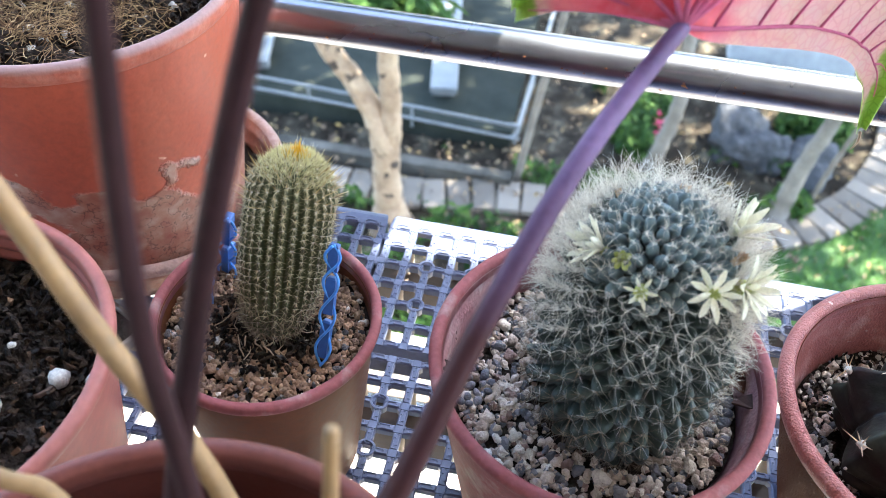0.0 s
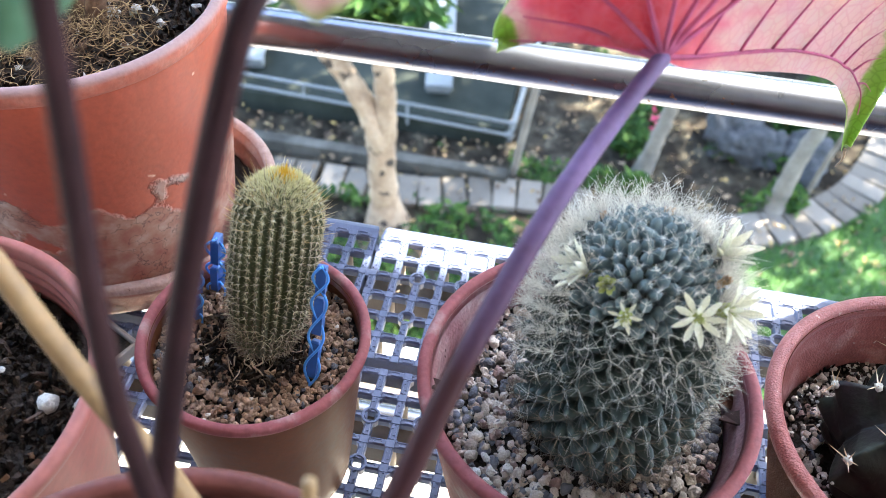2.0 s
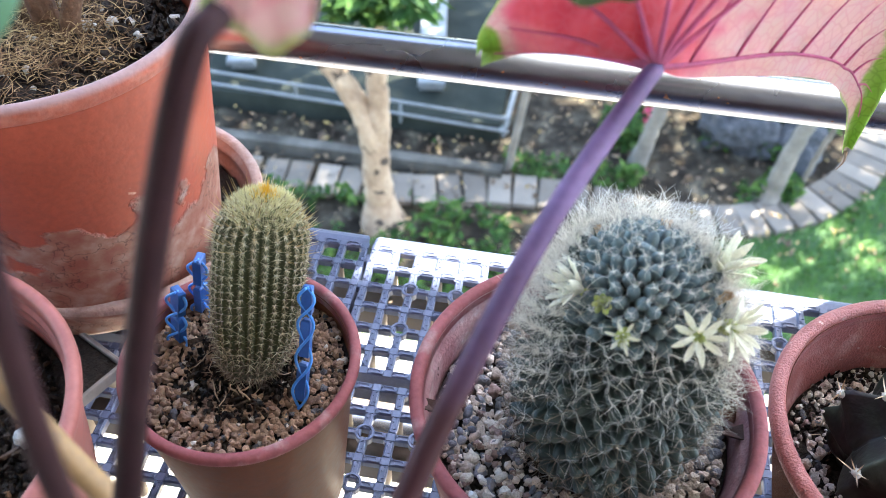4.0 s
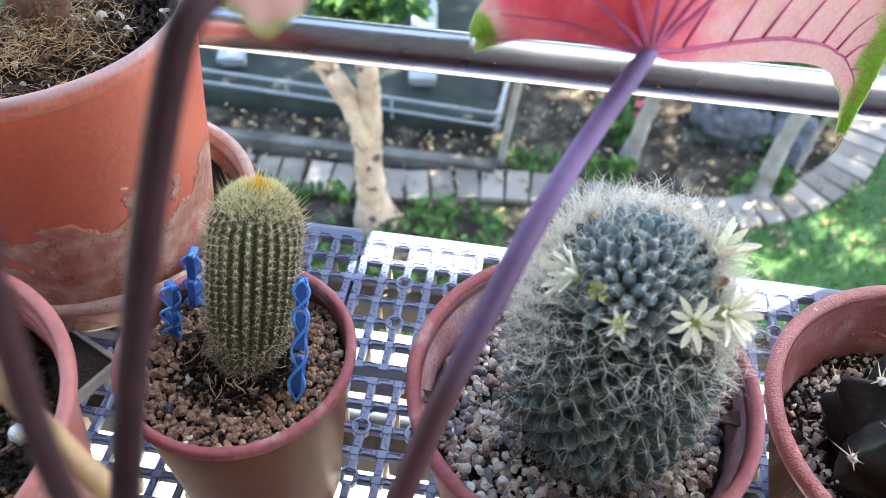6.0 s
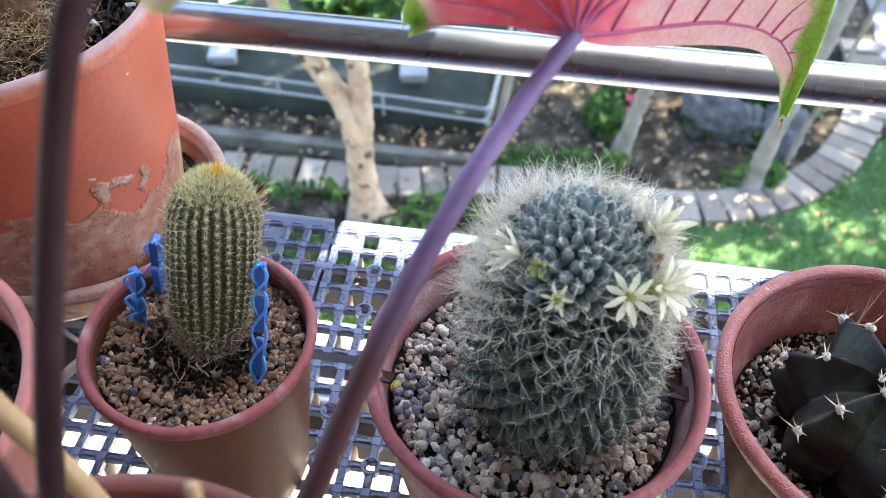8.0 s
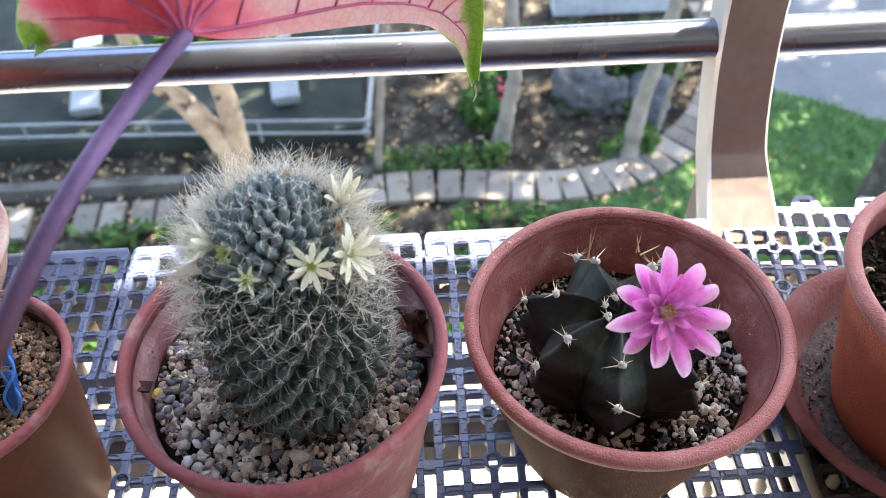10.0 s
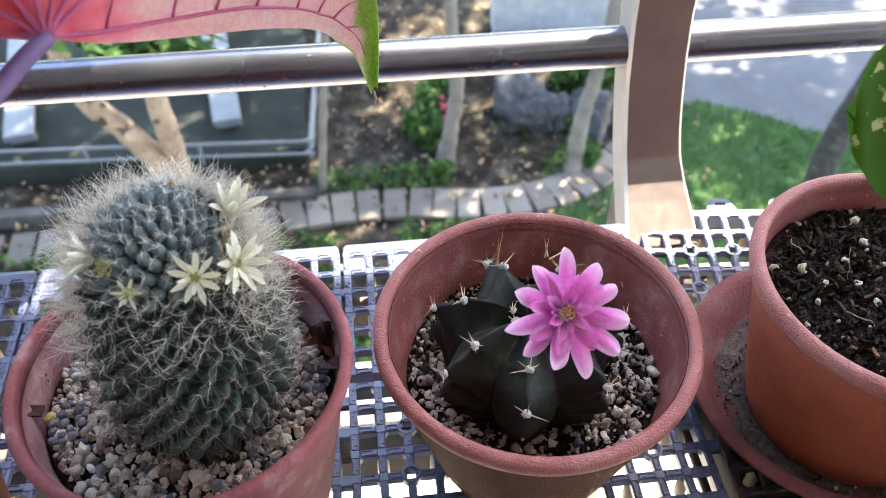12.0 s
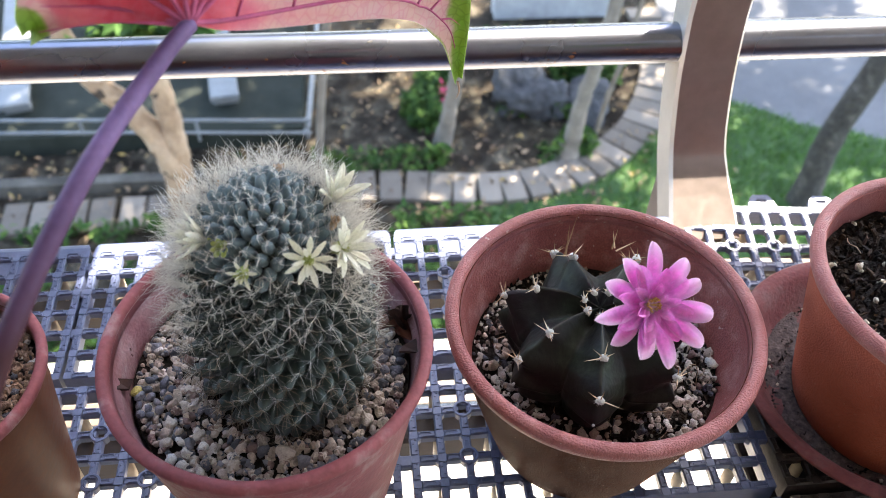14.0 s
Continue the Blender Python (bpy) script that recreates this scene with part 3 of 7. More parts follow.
SLAB = -0.60
box_structure("balcony_floor", -3, 3, -1.4, 0.685, SLAB - 0.12, SLAB, PAINT, "white painted balcony slab in bright sun")
box_structure("balcony_edge", -3, 3, 0.687, 0.75, SLAB - 0.12, SLAB + 0.015, BROWNBAR, "brown painted steel edge along the slab")
box_structure("drip_ledge", -3, 3, 0.752, 0.98, SLAB - 0.30, SLAB - 0.20, CONCRETE, "grey concrete ledge below the balcony edge")
# ceiling and back wall are unseen, added to cut the sun and bounce fill light
overhang = box_structure("ceiling", -3, 3, -1.35, 0.9730, 1.502, 1.62, CEILPAINT, "unseen off-white ceiling added to keep the sun off the shelf")
overhang.rotation_euler = (0, 0, radians(1.6))
box_structure("wall_back", -3, 3, -1.55, -1.402, SLAB - 0.12, 1.5, WALLPAINT, "unseen beige wall added behind the balcony for bounced light")
box_structure("wall_below", -3, 3, -1.4, 0.62, G, SLAB - 0.122, WALLPAINT, "beige rendered house wall below the balcony")


# ---- railing ----
def rail_tube(x0, x1):
    g = Geo()
    n = 40
    g.tube([(x0 + (x1 - x0) * i / n, 0, 0) for i in range(n + 1)], 0.0122, 36, False)
    return g.mesh("rail_tube", STEEL)


def post_rings():
    """Cross sections of a rectangular tube bent into a shallow belly."""
    prof = [(-0.0115, 0.4460, 0.0460), (-0.003, 0.4570, 0.0440), (0.0050, 0.4670, 0.0415), (0.0120, 0.4750, 0.0395), (0.0195, 0.4825, 0.0380), (0.0270, 0.4882, 0.0370), (0.043, 0.4945, 0.0365), (0.07, 0.5010, 0.0365), (0.10, 0.504, 0.036),
            (0.13, 0.505, 0.036), (0.17, 0.505, 0.036), (0.22, 0.508, 0.036), (0.32, 0.515, 0.036), (0.45, 0.525, 0.036)]
    pts = smooth_path([(w, y, z) for z, y, w in prof], 6)
    cx, dep, c = 0.3905, 0.026, 0.002
    rings = []
    for i, p in enumerate(pts):
        w, y, z = p
        h = w / 2
        a, b = pts[max(i - 1, 0)], pts[min(i + 1, len(pts) - 1)]
        t = Vector((0, b.y - a.y, b.z - a.z)).normalized()
        back = Vector((0, t.z, -t.y))
        base = Vector((cx + 0.0015 - 0.0050 * min(1, max(0, z / 0.11)), y, z))
        rings.append([tuple(base + Vector((sx, 0, 0)) + back * d) for sx, d in ((-h + c, 0), (h - c, 0), (h, c), (h, dep - c), (h - c, dep), (-h + c, dep), (-h, dep - c), (-h, c))])
    return rings


def post_band(name, mat, sides, foot=False):
    """Some of the eight sides of the post as one mesh."""
    rings = post_rings()
    g = Geo()
    for ring in rings:
        g.v.extend(ring)
    for i in range(len(rings) - 1):
        for j in sides:
            a, b = i * 8 + j, i * 8 + (j + 1) % 8
            g.f.append((a, b, b + 8, a + 8))
    if foot:
        g.f.append(tuple(range((len(rings) - 1) * 8, len(rings) * 8)))
        g.box(0.3735, 0.4075, 0.480, 0.500, SLAB, 0.004)
    return g.mesh(name, mat, False)


railing = root("balcony_railing", (0.387, 0.48, SLAB), "stainless steel balcony railing with a bellied post", "railing", kind="structure")
inv = Matrix.Translation((-0.387, -0.48, -SLAB))
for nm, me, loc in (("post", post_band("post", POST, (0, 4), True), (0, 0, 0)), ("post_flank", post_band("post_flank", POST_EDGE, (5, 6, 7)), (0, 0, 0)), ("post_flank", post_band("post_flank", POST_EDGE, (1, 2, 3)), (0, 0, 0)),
                    ("rail", rail_tube(-1.6, 0.3790), (0, 0.517, 0.087)), ("rail", rail_tube(0.4020, 1.8), (0, 0.517, 0.087)),
                    ("rail", rail_tube(-1.6, 0.3740), (0, 0.48, -0.25)), ("rail", rail_tube(0.4070, 1.8), (0, 0.48, -0.25))):
    o = part(nm, me, railing)
    o.matrix_basis = inv @ Matrix.Translation(loc)
# a dent and rust spots on the rail
RUST = material("orange_brown_rust", [(0.3, (0.10, 0.035, 0.012)), (0.7, (0.26, 0.10, 0.035))], scale=3, rough=0.9, bump=0.5, bump_scale=6, depth=0.0004)
DENT = plain("dark_scratch", (0.015, 0.013, 0.012), 0.6, bump=0.2)
SPOTS = [lump("rust_spot", i + 80, RUST, 2, 0.6, 0.8) for i in range(3)]
rr_ = random.Random(44)
for x, turn, size in [(0.172, 176, 0.0012), (0.304, 178, 0.0014), (0.3055, 168, 0.0009)] + [(rr_.uniform(-0.05, 0.36), rr_.uniform(158, 205), rr_.uniform(0.0003, 0.0008)) for i in range(34)]:
    a = radians(turn)
    o = part("rust_spot", rr_.choice(SPOTS), railing, "small rust spot")
    o.matrix_basis = inv @ Matrix.Translation((x, 0.517 + 0.0121 * math.cos(a), 0.087 + 0.0121 * math.sin(a))) @ pose(0, 0, 0, turn - 90, 0, 0) @ Matrix.Diagonal((size * 1.5, size, 0.0002, 1))
a = radians(120)
o = part("dent", lump("dent", 90, DENT, 2, 0.5, 0.8), railing, "dark dent")
o.matrix_basis = inv @ Matrix.Translation((0.188, 0.517 + 0.0121 * math.cos(a), 0.087 + 0.0121 * math.sin(a))) @ pose(0, 0, 0, 30, 0, 8) @ Matrix.Diagonal((0.0021, 0.0009, 0.0002, 1))

# ---- the shelf of clip-together plastic tiles on a steel rack ----
P, BAR, THICK = 0.0130, 0.0040, 0.0042
COLS, ROWS_N = 13, 6
RINGS = {(i, j) for i in (2, 4, 9, 11) for j in (2, 4)}


def tile_mesh(name, mat, py, lip=False, loops=False):
    """Openwork tile with its origin at the far left corner; py is the distance from one row of holes to the next."""
    g = Geo()
    h = BAR / 2
    c = 0.0006

    def X(i):
        return h + i * P

    def Y(j):
        return -h - j * py
    for i in range(COLS + 1):
        for j in range(ROWS_N + 1):
            if (i, j) in RINGS:
                g.lathe([(0.0034, -THICK), (0.0046, -THICK), (0.0049, 0.0002), (0.0046, 0.0007), (0.0037, 0.0007), (0.0034, 0.0002), (0.0034, -THICK)], 20, (X(i), Y(j)))
            else:
                g.box(X(i) - h, X(i) + h, Y(j) - h, Y(j) + h, -THICK, 0)
    for i in range(COLS):
        for j in range(ROWS_N + 1):
            g.slab(X(i) + h, X(i + 1) - h, Y(j) - h, Y(j) + h, -THICK, 0, c)
    for i in range(COLS + 1):
        for j in range(ROWS_N):
            g.slab(X(i) - h, X(i) + h, Y(j + 1) + h, Y(j) - h, -THICK, 0, c)
    # corner webs inside some of the holes
    for i in range(COLS):
        for j in range(ROWS_N):
            corner = (i * 7 + j * 3) % 4
            if corner < 2 or (i + j) % 2:
                w = 0.0015
                x = X(i) + h if corner % 2 else X(i + 1) - h
                sx = w if corner % 2 else -w
                y = Y(j) - h if corner < 2 else Y(j + 1) + h
                sy = -w if corner < 2 else w
                tri = [(x, y), (x + sx, y), (x, y + sy)]
                if sx * sy < 0:
                    tri.reverse()
                g.add([(u, v, -0.0004) for u, v in tri] + [(u, v, -THICK) for u, v in tri], [(0, 1, 2), (5, 4, 3), (0, 3, 4, 1), (1, 4, 5, 2), (2, 5, 3, 0)])
    if lip:
        # most holes of the border row are closed by a sunk plate
        for i in range(COLS):
            if i not in (1, 5, 8, 11, 12):
                g.box(X(i) + h - 0.0002, X(i + 1) - h + 0.0002, Y(1) + h - 0.0002, Y(0) - h + 0.0002, -0.0030, -0.0011)
    # raised dashes with hooked ends, one pair along each bar
    r, w, q = 0.0006, 0.00042, 0.0011
    for i in range(COLS):
        for j in range(ROWS_N + 1):
            for s in (-1, 1):
                y = Y(j) + s * q
                x0 = X(i) + (0.0030 if s > 0 else 0.0046)
                x1 = x0 + 0.0056
                g.box(x0, x1, y - w / 2, y + w / 2, -0.0002, r)
                for xe in (x0, x1):
                    g.box(xe - w / 2, xe + w / 2, min(y, y - s * 0.0010), max(y, y - s * 0.0010), -0.0002, r)
    for i in range(COLS + 1):
        for j in range(ROWS_N):
            for s in (-1, 1):
                x = X(i) + s * q
                y0 = Y(j) - (0.0030 if s > 0 else 0.0050)
                y1 = y0 - 0.0058
                g.box(x - w / 2, x + w / 2, y1, y0, -0.0002, r)
                for ye in (y0, y1):
                    g.box(min(x, x - s * 0.0010), max(x, x - s * 0.0010), ye - w / 2, ye + w / 2, -0.0002, r)
    width, near = COLS * P + BAR, -ROWS_N * py - BAR
    # skirt
    g.box(0, 0.0012, near, 0, -0.014, -THICK + 0.0002)
    g.box(width - 0.0012, width, near, 0, -0.014, -THICK + 0.0002)
    g.box(0.0012, width - 0.0012, near, near + 0.0012, -0.014, -THICK + 0.0002)
    if lip:
        # rounded border that bends down at the far side, with rounded ends
        k = len(g.v)
        prof = [(-0.0005, -0.0002), (0.0035, 0.0001), (0.0060, -0.0006), (0.0080, -0.0020), (0.0092, -0.0045), (0.0098, -0.013), (0.0086, -0.013), (0.0080, -0.0055), (0.0, -0.0035)]
        for y, z in prof:
            pull = 0.0002 + 0.0035 * max(0.0, y / 0.0098) ** 2
            g.v += [(pull, y, z), (width - pull, y, z)]
        for a in range(len(prof) - 1):
            g.f.append((k + 2 * a, k + 2 * a + 1, k + 2 * a + 3, k + 2 * a + 2))
        g.f.append(tuple(k + 2 * a for a in range(len(prof))))
        g.f.append(tuple(k + 2 * a + 1 for a in reversed(range(len(prof)))))
    else:
        g.box(0.0012, width - 0.0012, -0.0012, 0, -0.014, -THICK + 0.0002)
    if loops:
        # flat border, and D-shaped tabs with a slot
        g.slab(0.0002, width - 0.0002, -0.0003, 0.0022, -0.0052, -0.0001, 0.0006)
        for i in (1, 4, 7, 10):
            x = X(i)
            outer = [(-0.0095, 0.0), (-0.0088, 0.0035), (-0.0070, 0.0085), (-0.0045, 0.0112), (0.0045, 0.0112), (0.0070, 0.0085), (0.0088, 0.0035), (0.0095, 0.0)]
            inner = [(-0.0032, 0.0050), (-0.0034, 0.0056), (-0.0033, 0.0070), (-0.0028, 0.0076), (0.0028, 0.0076), (0.0033, 0.0070), (0.0034, 0.0056), (0.0032, 0.0050)]
            k, m = len(g.v), len(outer)
            for z in (0.0004, -0.0034):
                g.v += [(x + u, v, z) for u, v in outer] + [(x + u, v, z) for u, v in inner]
            for a in range(m):
                b = (a + 1) % m
                g.f += [(k + a, k + b, k + m + b, k + m + a), (k + 2 * m + b, k + 2 * m + a, k + 3 * m + a, k + 3 * m + b),
                        (k + a, k + 2 * m + a, k + 2 * m + b, k + b), (k + m + b, k + 3 * m + b, k + 3 * m + a, k + m + a)]
    return g.mesh(name, mat, False)


def peg_mesh():
    g = Geo()
    g.lathe([(0.0001, 0.0), (0.0029, 0.0), (0.0030, -0.0150), (0.0025, -0.0165), (0.0001, -0.0170)], 16)
    return g.mesh("peg", PEG)


def tab_mesh(half):
    g = Geo()
    g.slab(-half, half, -0.0032, 0.0032, -0.005, -0.0010, 0.0008)
    return g.mesh("tab", TILE, False)


ROW_A, ROW_B = 0.01424, 0.0133
PEGM, TAB_NARROW, TAB_WIDE = peg_mesh(), tab_mesh(0.0022), tab_mesh(0.0034)
TILES = {"lip": tile_mesh("tile_grid_lip", TILE, ROW_A, lip=True), "loop": tile_mesh("tile_grid_loop", TILE, ROW_A, loops=True),
         "mid": tile_mesh("tile_grid", TILE, ROW_B), "dirty": tile_mesh("tile_grid_soiled", TILE_DIRTY, ROW_B)}
TILE_LABEL = {"lip": "slate-blue openwork plastic tile with a rounded border lip", "loop": "slate-blue openwork plastic tile with open clip loops",
              "mid": "slate-blue openwork plastic tile with square holes", "dirty": "openwork plastic tile dark with wet soil"}
WIDE = COLS * P + BAR
# the outer tiles at the loops' end stand askew and dip towards the viewer
askew = Matrix.Translation((0.3882, 0.4593, -0.0058)) @ Euler((radians(5.9), 0, radians(-5.4))).to_matrix().to_4x4() @ Matrix.Translation((-0.00875, 0.00935, 0))
for row in range(4):
    for col in range(-1, 5):
        kind_, py, gap = "mid", ROW_B, 0.0053
        if row == 0:
            kind_, py, gap = ("loop" if col >= 3 else "lip"), ROW_A, 0.0020
            m = Matrix.Translation((0.0210 + (col - 1) * (WIDE + gap), 0.4504, 0))
            if col >= 3:
                m = askew @ Matrix.Translation(((col - 3) * (WIDE + gap), 0, 0))
        else:
            m = Matrix.Translation((0.1957 + (col - 2) * (WIDE + gap), 0.3556 - (row - 1) * 0.0890, 0))
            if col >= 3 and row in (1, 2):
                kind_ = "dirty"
        t = root("plastic_tile", (0, 0, 0), TILE_LABEL[kind_], "shelf tile", "tiles of the shelf")
        t.matrix_basis = m
        part("grid", TILES[kind_], t)
        for i in (1, 3, 5, 8, 10, 12):
            for j in (1, 3, 5):
                o = part("peg", PEGM, t)
                o.location = (BAR / 2 + i * P, -BAR / 2 - j * py, -THICK + 0.0005)
        for j in (0.6, 2, 4):
            o = part("tab", TAB_NARROW if row == 0 else TAB_WIDE, t)
            o.location = (WIDE + gap / 2, -BAR / 2 - j * py, 0)

# sheet added below the tiles so that their holes look dark
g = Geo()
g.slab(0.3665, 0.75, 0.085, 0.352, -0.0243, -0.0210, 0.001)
dark_sheet = tagged(new("dark_sheet", g.mesh("dark_sheet", TILE_DIRTY, False)), "flat dark sheet added under the tiles", "tray")

tray = root("soil_tray", (-0.0965, 0.312, 0.0), "shallow grey tray of dark soil between the pots", "tray")
tray.rotation_euler = (0, 0, radians(64))
g = Geo()
g.slab(0.0, 0.030, 0.0, 0.042, 0.0008, 0.0030, 0.0005)
part("floor_plate", g.mesh("floor_plate", TRAY_GREY, False), tray)
for x0, x1, y0, y1 in ((0.0, 0.030, -0.0022, 0.0), (0.0, 0.030, 0.042, 0.0442), (-0.0022, 0.0, -0.0022, 0.0442), (0.030, 0.0322, -0.0022, 0.0442)):
    g = Geo()
    g.slab(x0, x1, y0, y1, 0.0008, 0.0075, 0.0005)
    part("rim", g.mesh("rim", TRAY_GREY, False), tray)
g = Geo()
g.slab(0.0004, 0.0296, 0.0004, 0.0416, 0.0030, 0.0052, 0.0006)
part("soil_fill", g.mesh("soil_fill", SOIL, False), tray, "damp dark soil")

rack = root("shelf_rack", (0.2, 0.25, SLAB), "brown steel rack under the plastic tiles", "rack")
for y in (0.085, 0.335, 0.432):
    g = Geo()
    g.slab(-1.2, 1.2, y - 0.26, y - 0.24, -0.041 - SLAB, -0.0245 - SLAB, 0.002)
    part("bar", g.mesh("bar", BROWNBAR, False), rack)
for x in (-1.0, 1.0):
    for y in (0.085, 0.432):
        g = Geo()
        g.slab(x - 0.012, x + 0.012, y - 0.262, y - 0.238, 0, -0.041 - SLAB, 0.002)
        part("leg", g.mesh("leg", BROWNBAR, False), rack)


# ---- pots ----
def flower_pot(loc, rt, rb, h, mat, label, rim_h=0.010, rim_out=0.004, thick=0.0028, group="flower pots", inner_steps=0, roll=0.0035, rim_mat=None, inner_mat=None, ledge=0.0):
    """Tapered pot with a rolled rim. The empty stands at the middle of its foot."""
    t = root("flower_pot", loc, label, "flower pot", group)
    ro = rt - rim_out
    g = Geo()
    prof = [(0.001, 0.003), (rb - 0.004, 0.003), (rb - 0.003, 0.0), (rb - 0.001, 0.0005), (rb, 0.003)]
    for k in range(1, 9):
        f = k / 8
        prof.append((rb + (ro - rb) * f ** 0.96, 0.003 + (h - rim_h - 0.003) * f))
    prof.append((ro, h - 0.003))
    ri = ro - thick
    prof.append((ri, h - 0.003))
    split = len(prof)
    if inner_steps:
        for k in range(inner_steps):
            z = h - 0.006 - 0.006 * k
            prof += [(ri, z), (ri - 0.0016, z - 0.0012), (ri - 0.0016, z - 0.004), (ri - 0.0002, z - 0.005)]
    if ledge:
        # a low step runs round the inside, below it the wall narrows
        prof += [(ri, h - 0.006), (ri - 0.0009, h - 0.0115), (ri - 0.0018, h - 0.0122), (ri - 0.0021, h - 0.0135), (ledge, h - 0.022)]
    ri = ro - thick
    start = prof[-1][1] - 0.002
    for k in range(0, 8):
        z = start + (0.006 - start) * k / 7
        wall = rb + (ro - rb) * min(1.0, max(0.0, (z - 0.003) / (h - rim_h - 0.003))) ** 0.96 - thick
        prof.append((min(wall, ledge or wall), z))
    prof.append((0.001, 0.006))
    if inner_mat:
        g.lathe(prof[:split], 96, wob=0.004, seed=loc[0] * 50)
        lining = Geo()
        lining.lathe(prof[split - 1:], 96, wob=0.004, seed=loc[0] * 50)
        part("inner_wall", lining.mesh("inner_wall", inner_mat), t)
    else:
        g.lathe(prof, 96, wob=0.004, seed=loc[0] * 50)
    part("body", g.mesh("body", mat), t)
    g = Geo()
    a, b = roll, rim_h * 0.55
    prof = []
    cx = rt - a
    n = 14
    for k in range(n + 1):
        an = -math.pi * 0.55 + math.pi * 1.35 * k / n
        prof.append((cx + a * math.cos(an), h - a + (a if an > 0 else b) * math.sin(an)))
    prof.append((ri - 0.0004, h - a - 0.004))
    prof.append((ro - 0.0002, h - rim_h - 0.0005))
    prof.append(prof[0])
    g.lathe(prof, 96, wob=0.004, seed=loc[0] * 50)
    part("rim", g.mesh("rim", rim_mat or mat), t)
    return t


def soil_bed(loc, r, label, amp=0.003, mat=SOIL, dome=0.0, n_r=26, n_a=72, depth=0.02):
    """Uneven soil surface that fills a pot; loc is the middle of the surface."""
    t = root("soil", loc, label, "soil", kind="stuff")
    g = Geo()
    g.v.append((0, 0, dome))
    for i in range(1, n_r + 1):
        for j in range(n_a):
            a = 2 * math.pi * j / n_a
            rr = r * i / n_r
            x, y = rr * math.cos(a), rr * math.sin(a)
            z = dome * (1 - (i / n_r) ** 2)
            z += amp * (noise.noise((x * 90 + loc[0] * 99, y * 90, 1.0)) + 0.7 * noise.noise((x * 260, y * 260 + loc[1] * 99, 4.0)))
            g.v.append((x, y, z))
    for j in range(n_a):
        g.f.append((0, 1 + j, 1 + (j + 1) % n_a))
    for i in range(n_r - 1):
        for j in range(n_a):
            a, b = 1 + i * n_a + j, 1 + i * n_a + (j + 1) % n_a
            g.f.append((a, a + n_a, b + n_a, b))
    k = len(g.v)
    last = 1 + (n_r - 1) * n_a
    for j in range(n_a):
        x, y, z = g.v[last + j]
        g.v.append((x * 0.93, y * 0.93, -depth))
    for j in range(n_a):
        g.f.append((last + j, k + j, k + (j + 1) % n_a, last + (j + 1) % n_a))
    g.f.append(tuple(k + j for j in reversed(range(n_a))))
    part("bed", g.mesh("bed", mat), t)
    return t


def crumbs(t, r, count, size, mat, seed, amp=0.002, name="crumbs"):
    """Loose crumbs and bark chips of a soil bed in one mesh."""
    rn = random.Random(seed)
    g = Geo()
    for _ in range(count):
        a, rr = rn.uniform(0, 6.283), r * math.sqrt(rn.random())
        x, y, s = rr * math.cos(a), rr * math.sin(a), size * rn.uniform(0.4, 1.5)
        m = pose(x, y, rn.uniform(0, amp), rn.uniform(0, 360), rn.uniform(0, 360), rn.uniform(0, 360))
        ln = rn.choice((0.5, 0.8, 1.0, 1.9))
        pts = [(-s * ln, -s * .4, -s * .3), (s * ln, -s * .5, -s * .2), (s * ln * .8, s * .5, -s * .35), (-s * ln * .9, s * .4, -s * .25), (-s * ln * .6, -s * .2, s * .4), (s * ln * .5, -s * .3, s * .45), (s * ln * .6, s * .25, s * .35), (-s * ln * .5, s * .3, s * .4)]
        g.add([tuple(m @ Vector([c * rn.uniform(0.7, 1.3) for c in p])) for p in pts], [(0, 3, 2, 1), (4, 5, 6, 7), (0, 1, 5, 4), (1, 2, 6, 5), (2, 3, 7, 6), (3, 0, 4, 7)])
    o = part(name, g.mesh(name, mat, False), t)
    o["kind"] = "stuff"
    return o


def fibres(t, r, count, length, mat, seed, z=0.002, thick=0.0002):
    rn = random.Random(seed)
    g = Geo()
    for _ in range(count):
        a, rr = rn.uniform(0, 6.283), r * math.sqrt(rn.random())
        p = Vector((rr * math.cos(a), rr * math.sin(a), z))
        d = Vector((rn.uniform(-1, 1), rn.uniform(-1, 1), rn.uniform(-0.1, 0.35)))
        pts = [p]
        for k in range(4):
            d = (d + Vector((rn.uniform(-.8, .8), rn.uniform(-.8, .8), rn.uniform(-.5, .4)))).normalized()
            q = pts[-1] + d * length * rn.uniform(0.15, 0.35)
            if q.xy.length > r:
                break
            q.z = max(q.z, 0.0005)
            pts.append(q)
        if len(pts) > 2:
            g.tube(pts, thick * rn.uniform(0.6, 1.6), 4, False)
    o = part("root_fibres", g.mesh("root_fibres", mat), t)
    o["kind"] = "stuff"


def scatter(t, meshes, r, count, smin, smax, seed, layer=0.0, avoid=None, name="pebble", tries=60, tight=1.5, z0=0.0):
    """Stones as parts of a gravel bed; no two of one layer overlap much."""
    rn = random.Random(seed)
    placed = []
    k = 0
    while len(placed) < count and k < count * tries:
        k += 1
        a, rr = rn.uniform(0, 6.283), r * math.sqrt(rn.random())
        s = smin + (smax - smin) * rn.random() ** 1.6
        x, y = rr * math.cos(a), rr * math.sin(a)
        if rr > r - s * 0.6 or (avoid and math.hypot(x - avoid[0], y - avoid[1]) < avoid[2]):
            continue
        if any((x - u) ** 2 + (y - v) ** 2 < ((s + w) * tight / 2) ** 2 for u, v, w in placed):
            continue
        placed.append((x, y, s))
        o = part(name, rn.choice(meshes), t)
        o.matrix_basis = pose(x, y, z0 + layer + s * rn.uniform(0.1, 0.5), rn.uniform(-35, 35), rn.uniform(-35, 35), rn.uniform(0, 360)) @ Matrix.Diagonal((s, s, s, 1))
    return placed


